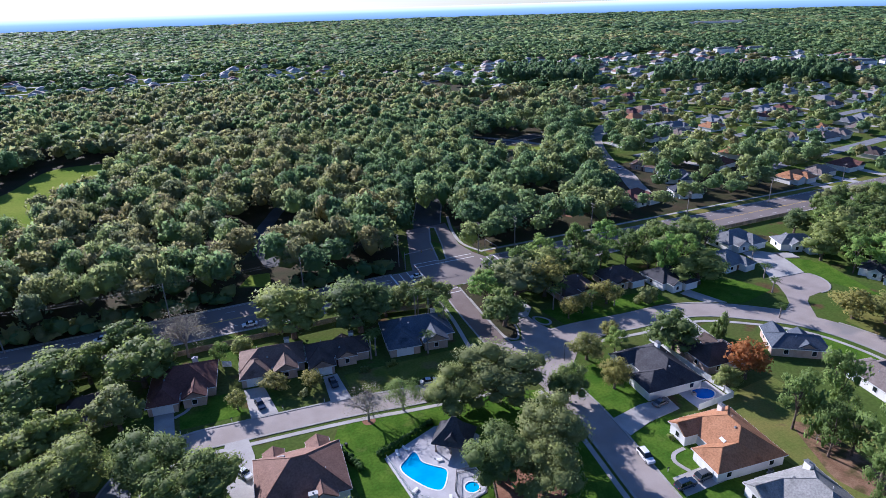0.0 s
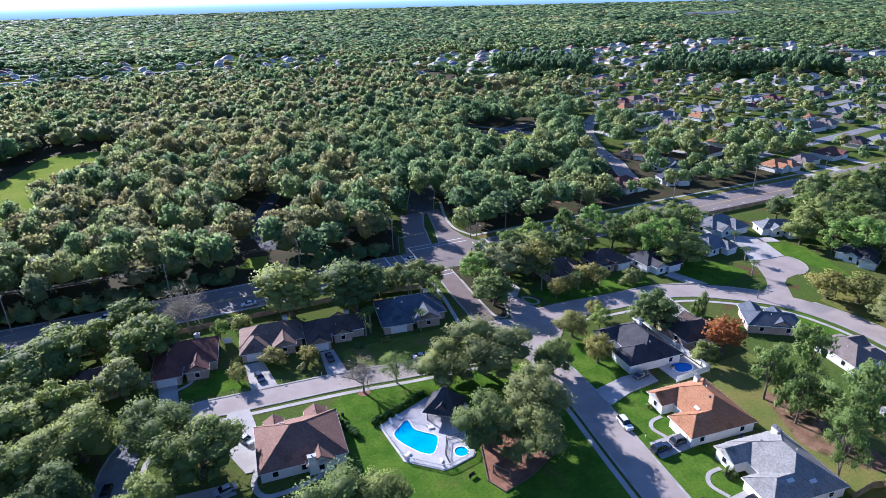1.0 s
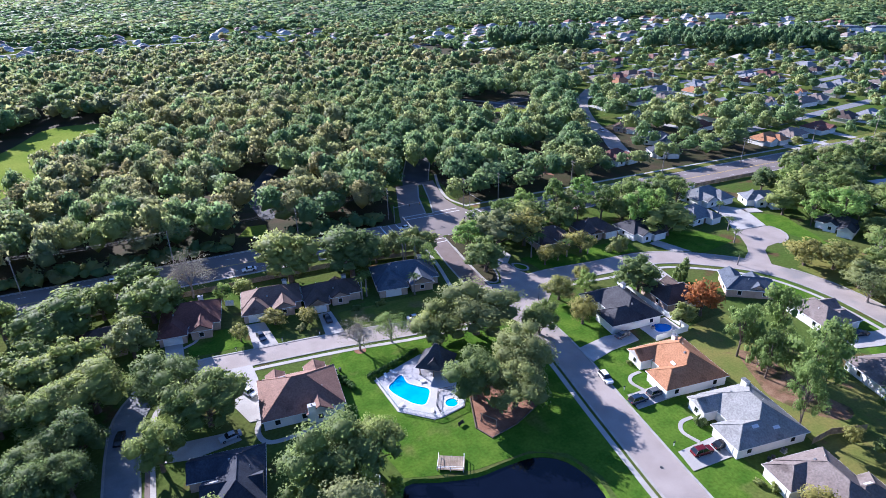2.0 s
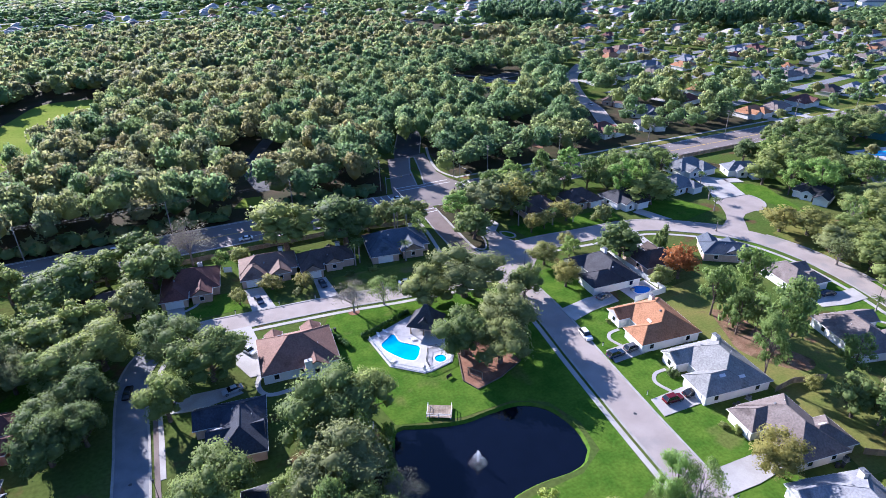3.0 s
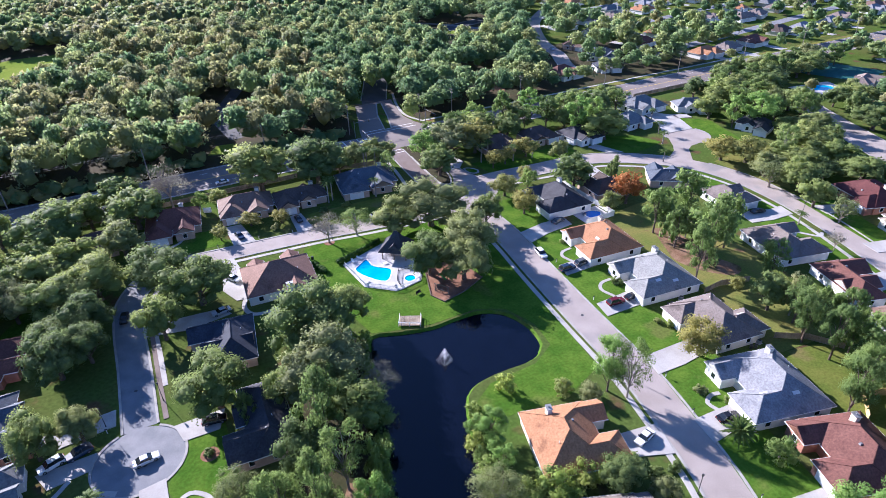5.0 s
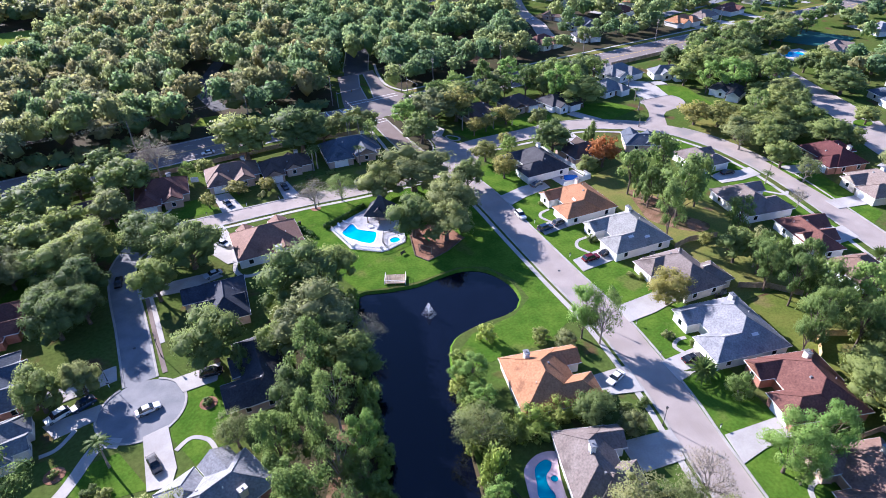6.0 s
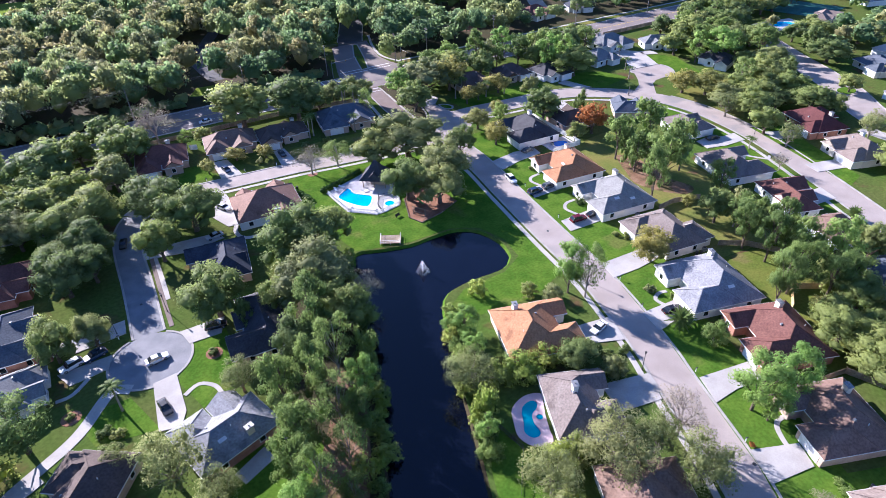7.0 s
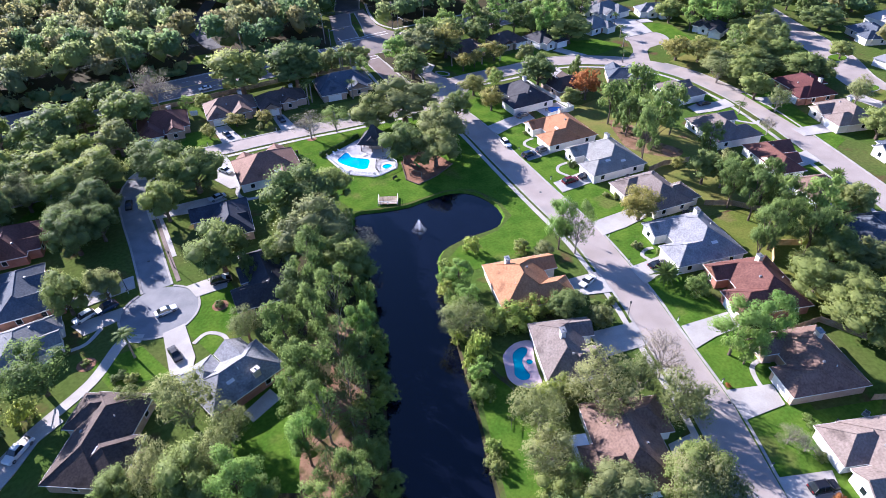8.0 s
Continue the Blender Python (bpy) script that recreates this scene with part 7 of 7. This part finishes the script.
def signal(x, y, yaw, reach):
    p = thing("traffic_signal", x, y, yaw, "steel mast arm with dark traffic signals", "traffic signal", "signals of the junction")
    part("mast", Shape().tube([(0, 0, -0.1), (0, 0, 7.0)], [0.17, 0.12], 8), GALV, p)
    part("arm", Shape().tube([(0, 0, 6.2), (reach, 0, 6.8)], [0.11, 0.05], 6), GALV, p)
    for q in (0.55, 0.9):
        hd = part("signal_head", Shape().box(reach * q, 0, 5.7, 6.7, 0.34, 0.3), METAL, p)
        for i in range(3):
            part("lens", Shape().tube([(reach * q, -0.15, 5.88 + 0.32 * i), (reach * q, -0.2, 5.88 + 0.32 * i)], [0.11, 0.11], 8), (PAINTY if i == 1 else (REDGLASS if i == 2 else FROND)), hd)


signal(66.0, 189.4, 0, 12.0)
signal(97.0, 167.4, 180, 12.0)
signal(65.4, 167.0, 90, 11.0)
signal(99.4, 190.0, -90, 11.0)


def street_lamp(x, y, yaw):
    p = thing("street_lamp", x, y, yaw, "slim dark street lamp beside a kerb", "street lamp", "lamps of the estate")
    part("pole", Shape().tube([(0, 0, 0), (0, 0, 4.6)], [0.08, 0.05], 8), METAL, p)
    part("base", Shape().tube([(0, 0, 0), (0, 0, 0.5)], [0.16, 0.1], 8), METAL, p)
    part("lantern", Shape().box(0, 0, 4.55, 5.05, 0.22, 0.22, 0, 1.5).box(0, 0, 5.05, 5.2, 0.4, 0.4, 0, 0.3), METAL, p)


for x, y in ((57.2, -3.0), (65.8, 26.0), (71.0, 108.0), (71.6, 118), (84.6, 112.8), (44.8, -36), (-33.4, 64.0), (-22.4, 66), (30, 112.0), (176, 95), (161, 52)):
    street_lamp(x, y, 0)


def mailbox(x, y, yaw):
    p = thing("mailbox", x, y, yaw, "kerbside mailbox on a post", "mailbox", "mailboxes at the kerb")
    part("post", Shape().box(0, 0, -0.1, 1.0, 0.12, 0.12), WHITE, p)
    part("box", loft([[(q, -0.1, 1.0), (q, 0.1, 1.0), (q, 0.1, 1.15), (q, 0.0, 1.24), (q, -0.1, 1.15)] for q in (-0.26, 0.26)]), METAL, p)


for x, y in ((78.0, 49.6), (80.4, 68.4), (73.4, 20.6), (70.6, 10.6), (65.8, -8.8), (60.4, -24.6), (53.2, -40.6), (-1.4, 124.6), (10.6, 124), (20.6, 122.8), (-12.8, 125), (-33.2, 62), (169, 47), (160, 41)):
    mailbox(x, y, random.uniform(-20, 20))


def bin_(x, y, yaw, colour=None):
    p = thing("wheelie_bin", x, y, yaw, "dark wheeled rubbish bin beside a wall", "rubbish bin", "rubbish bins")
    part("body", Shape().box(0, 0, 0.05, 1.0, 0.5, 0.55, 0, 1.1), METAL, p)
    part("lid", Shape().box(0, 0, 1.0, 1.08, 0.6, 0.68, 0, 0.92), METAL, p)
    for sx in (-0.24, 0.24):
        part("wheel", Shape().tube([(sx, 0.3, 0.12), (sx + 0.05, 0.3, 0.12)], [0.12, 0.12], 8), TYRE, p)


for x, y in ((92.0, 38.4), (93.2, 38.4), (96.4, 18.0), (97.4, 17.6), (84.0, -2.6), (70.0, -41.0), (20.4, 104.0), (21.4, 104.2)):
    bin_(x, y, random.uniform(0, 90))


def air_conditioner(x, y, yaw):
    p = thing("air_conditioner", x, y, yaw, "grey outdoor air-conditioning unit on a slab", "air conditioner", "air conditioners")
    part("casing", Shape().box(0, 0, 0.1, 0.9, 0.85, 0.85), GALV, p)
    part("fan_grille", Shape().tube([(0, 0, 0.9), (0, 0, 0.95)], [0.36, 0.36], 12), METAL, p)
    part("slab", Shape().box(0, 0, 0, 0.1, 1.1, 1.1), CONCRETE, p)


for x, y in ((97.0, 39.0), (99.0, 59.4), (99.5, 18.4), (91.0, -1.6), (-9.2, 18.4), (76.0, -42.4), (104.4, 86.0)):
    air_conditioner(x, y, random.uniform(-10, 10))

# hedges
rng = np.random.default_rng(9)


def hedge(pts, h, wide, label):
    """A clipped hedge along a line."""
    line = smooth_line(pts, 1.1)
    lb = [(x + rng.uniform(-0.1, 0.1), y + rng.uniform(-0.1, 0.1), h * 0.5, wide * rng.uniform(0.85, 1.15)) for x, y in line]
    v, f, turned = foliage(int(abs(pts[0][0] * 7)) + 1, lb, 60 * len(lb), 0.2, 1, core=0.85, lift=-2)
    v[:, 2] = np.clip(v[:, 2], 0.0, h * 1.25)
    tagged(new("hedge", crown_mesh("hedge", HEDGE, v, f, turned)), label, "hedge")


hedge([(27.2, 98.2), (34.0, 100.6), (41.4, 103.6)], 1.4, 0.9, "dark clipped hedge behind the pool deck")
hedge([(36.0, 6.0), (41, 3.4), (46.0, 1.6)], 1.6, 1.2, "dense green hedge between two houses")
hedge([(19.0, 104.0), (22.6, 96.0)], 1.2, 1.2, "bright green shrub bed beside a house")
hedge([(43.0, -16.6), (45.8, -24)], 1.4, 1.0, "green shrubs beside a house wall")

# playground under the trees
g = thing("play_frame", 46.2, 71.6, -56, "wooden play frame on a mulch bed", "play frame")
for px in (-1.9, 1.9):
    part("post", Shape().box(px, 0, 0, 2.1, 0.16, 0.16), WOOD, g)
part("beam", Shape().box(0, 0, 2.1, 2.26, 4.2, 0.16), WOOD, g)
part("cross_bar", Shape().box(0, 0, 0.7, 0.8, 3.8, 0.1), WOOD, g)
g = thing("slide", 49.0, 77.0, 30, "green playground slide on mulch", "slide")
part("chute", Shape().add([(-0.25, -1.4, 0.2), (0.25, -1.4, 0.2), (0.25, 0.6, 1.5), (-0.25, 0.6, 1.5), (-0.25, -1.4, 0.35), (0.25, -1.4, 0.35), (0.25, 0.6, 1.65), (-0.25, 0.6, 1.65)],
                          [(3, 2, 1, 0), (4, 5, 6, 7), (0, 1, 5, 4), (1, 2, 6, 5), (2, 3, 7, 6), (3, 0, 4, 7)]), surface("green_plastic", (0.05, 0.3, 0.06), (0.06, 0.34, 0.07), 1, 4, 0.4), g)
for px in (-0.3, 0.3):
    part("ladder_rail", Shape().bar((px, 1.2, 0), (px, 0.6, 2.0), 0.04, 6), GALV, g)
edge = [(46.4, 81.5), (43.1, 71.6), (44.9, 67.5), (51.7, 69.0), (59, 72.4)]
g = thing("timber_edging", 0, 0, 0, "dark timber edging of a mulch bed", "edging")
for (x0, y0), (x1, y1) in zip(edge, edge[1:]):
    part("timber", Shape().box((x0 + x1) / 2, (y0 + y1) / 2, -0.02, 0.28, math.hypot(x1 - x0, y1 - y0) + 0.1, 0.22, math.degrees(math.atan2(y1 - y0, x1 - x0))), BARK, g)
g = thing("garden_bench", 40.7, 74.0, 20, "dark bench on the pond lawn", "bench")
part("seat", Shape().box(0, 0, 0.42, 0.48, 1.6, 0.45), METAL, g)
part("backrest", Shape().box(0, 0.22, 0.5, 0.95, 1.6, 0.05), METAL, g)
for px in (-0.7, 0.7):
    part("leg", Shape().box(px, 0, 0, 0.42, 0.06, 0.42), METAL, g)
for i, (x, y) in enumerate(((31.0, 96.6), (33.4, 97.4), (38.6, 91.4), (30.9, 85.4), (36.6, 80.6))):
    g = thing("sun_lounger", x, y, 40 * i, "pale sun lounger on the pool deck", "lounger", "loungers of the pool")
    part("bed", Shape().box(0, 0, 0.46, 0.52, 0.62, 1.3), WHITE, g)
    part("backrest", Shape().add([(-0.31, 0.65, 0.46), (0.31, 0.65, 0.46), (0.31, 1.15, 0.86), (-0.31, 1.15, 0.86), (-0.31, 0.65, 0.52), (0.31, 0.65, 0.52), (0.31, 1.15, 0.92), (-0.31, 1.15, 0.92)],
                                 [(3, 2, 1, 0), (4, 5, 6, 7), (0, 1, 5, 4), (1, 2, 6, 5), (2, 3, 7, 6), (3, 0, 4, 7)]), WHITE, g)
    for px in (-0.26, 0.26):
        for py in (-0.55, 0.55):
            part("leg", Shape().box(px, py, 0.16, 0.46, 0.05, 0.05), WHITE, g)


def manhole(x, y):
    c = thing("manhole_cover", x, y, 0, "dark iron manhole cover in a street", "manhole cover", "manhole covers", 0.03)
    part("rim", Shape().tube([(0, 0, -0.05), (0, 0, 0.004)], [0.44, 0.44], 16), KERB, c)
    part("lid", Shape().tube([(0, 0, -0.04), (0, 0, 0.012)], [0.37, 0.37], 16), METAL, c)


for x, y in ((57.9, -28.4), (71.6, 46), (-27.4, 72), (-27.2, 50), (76.8, 96)):
    manhole(x, y)
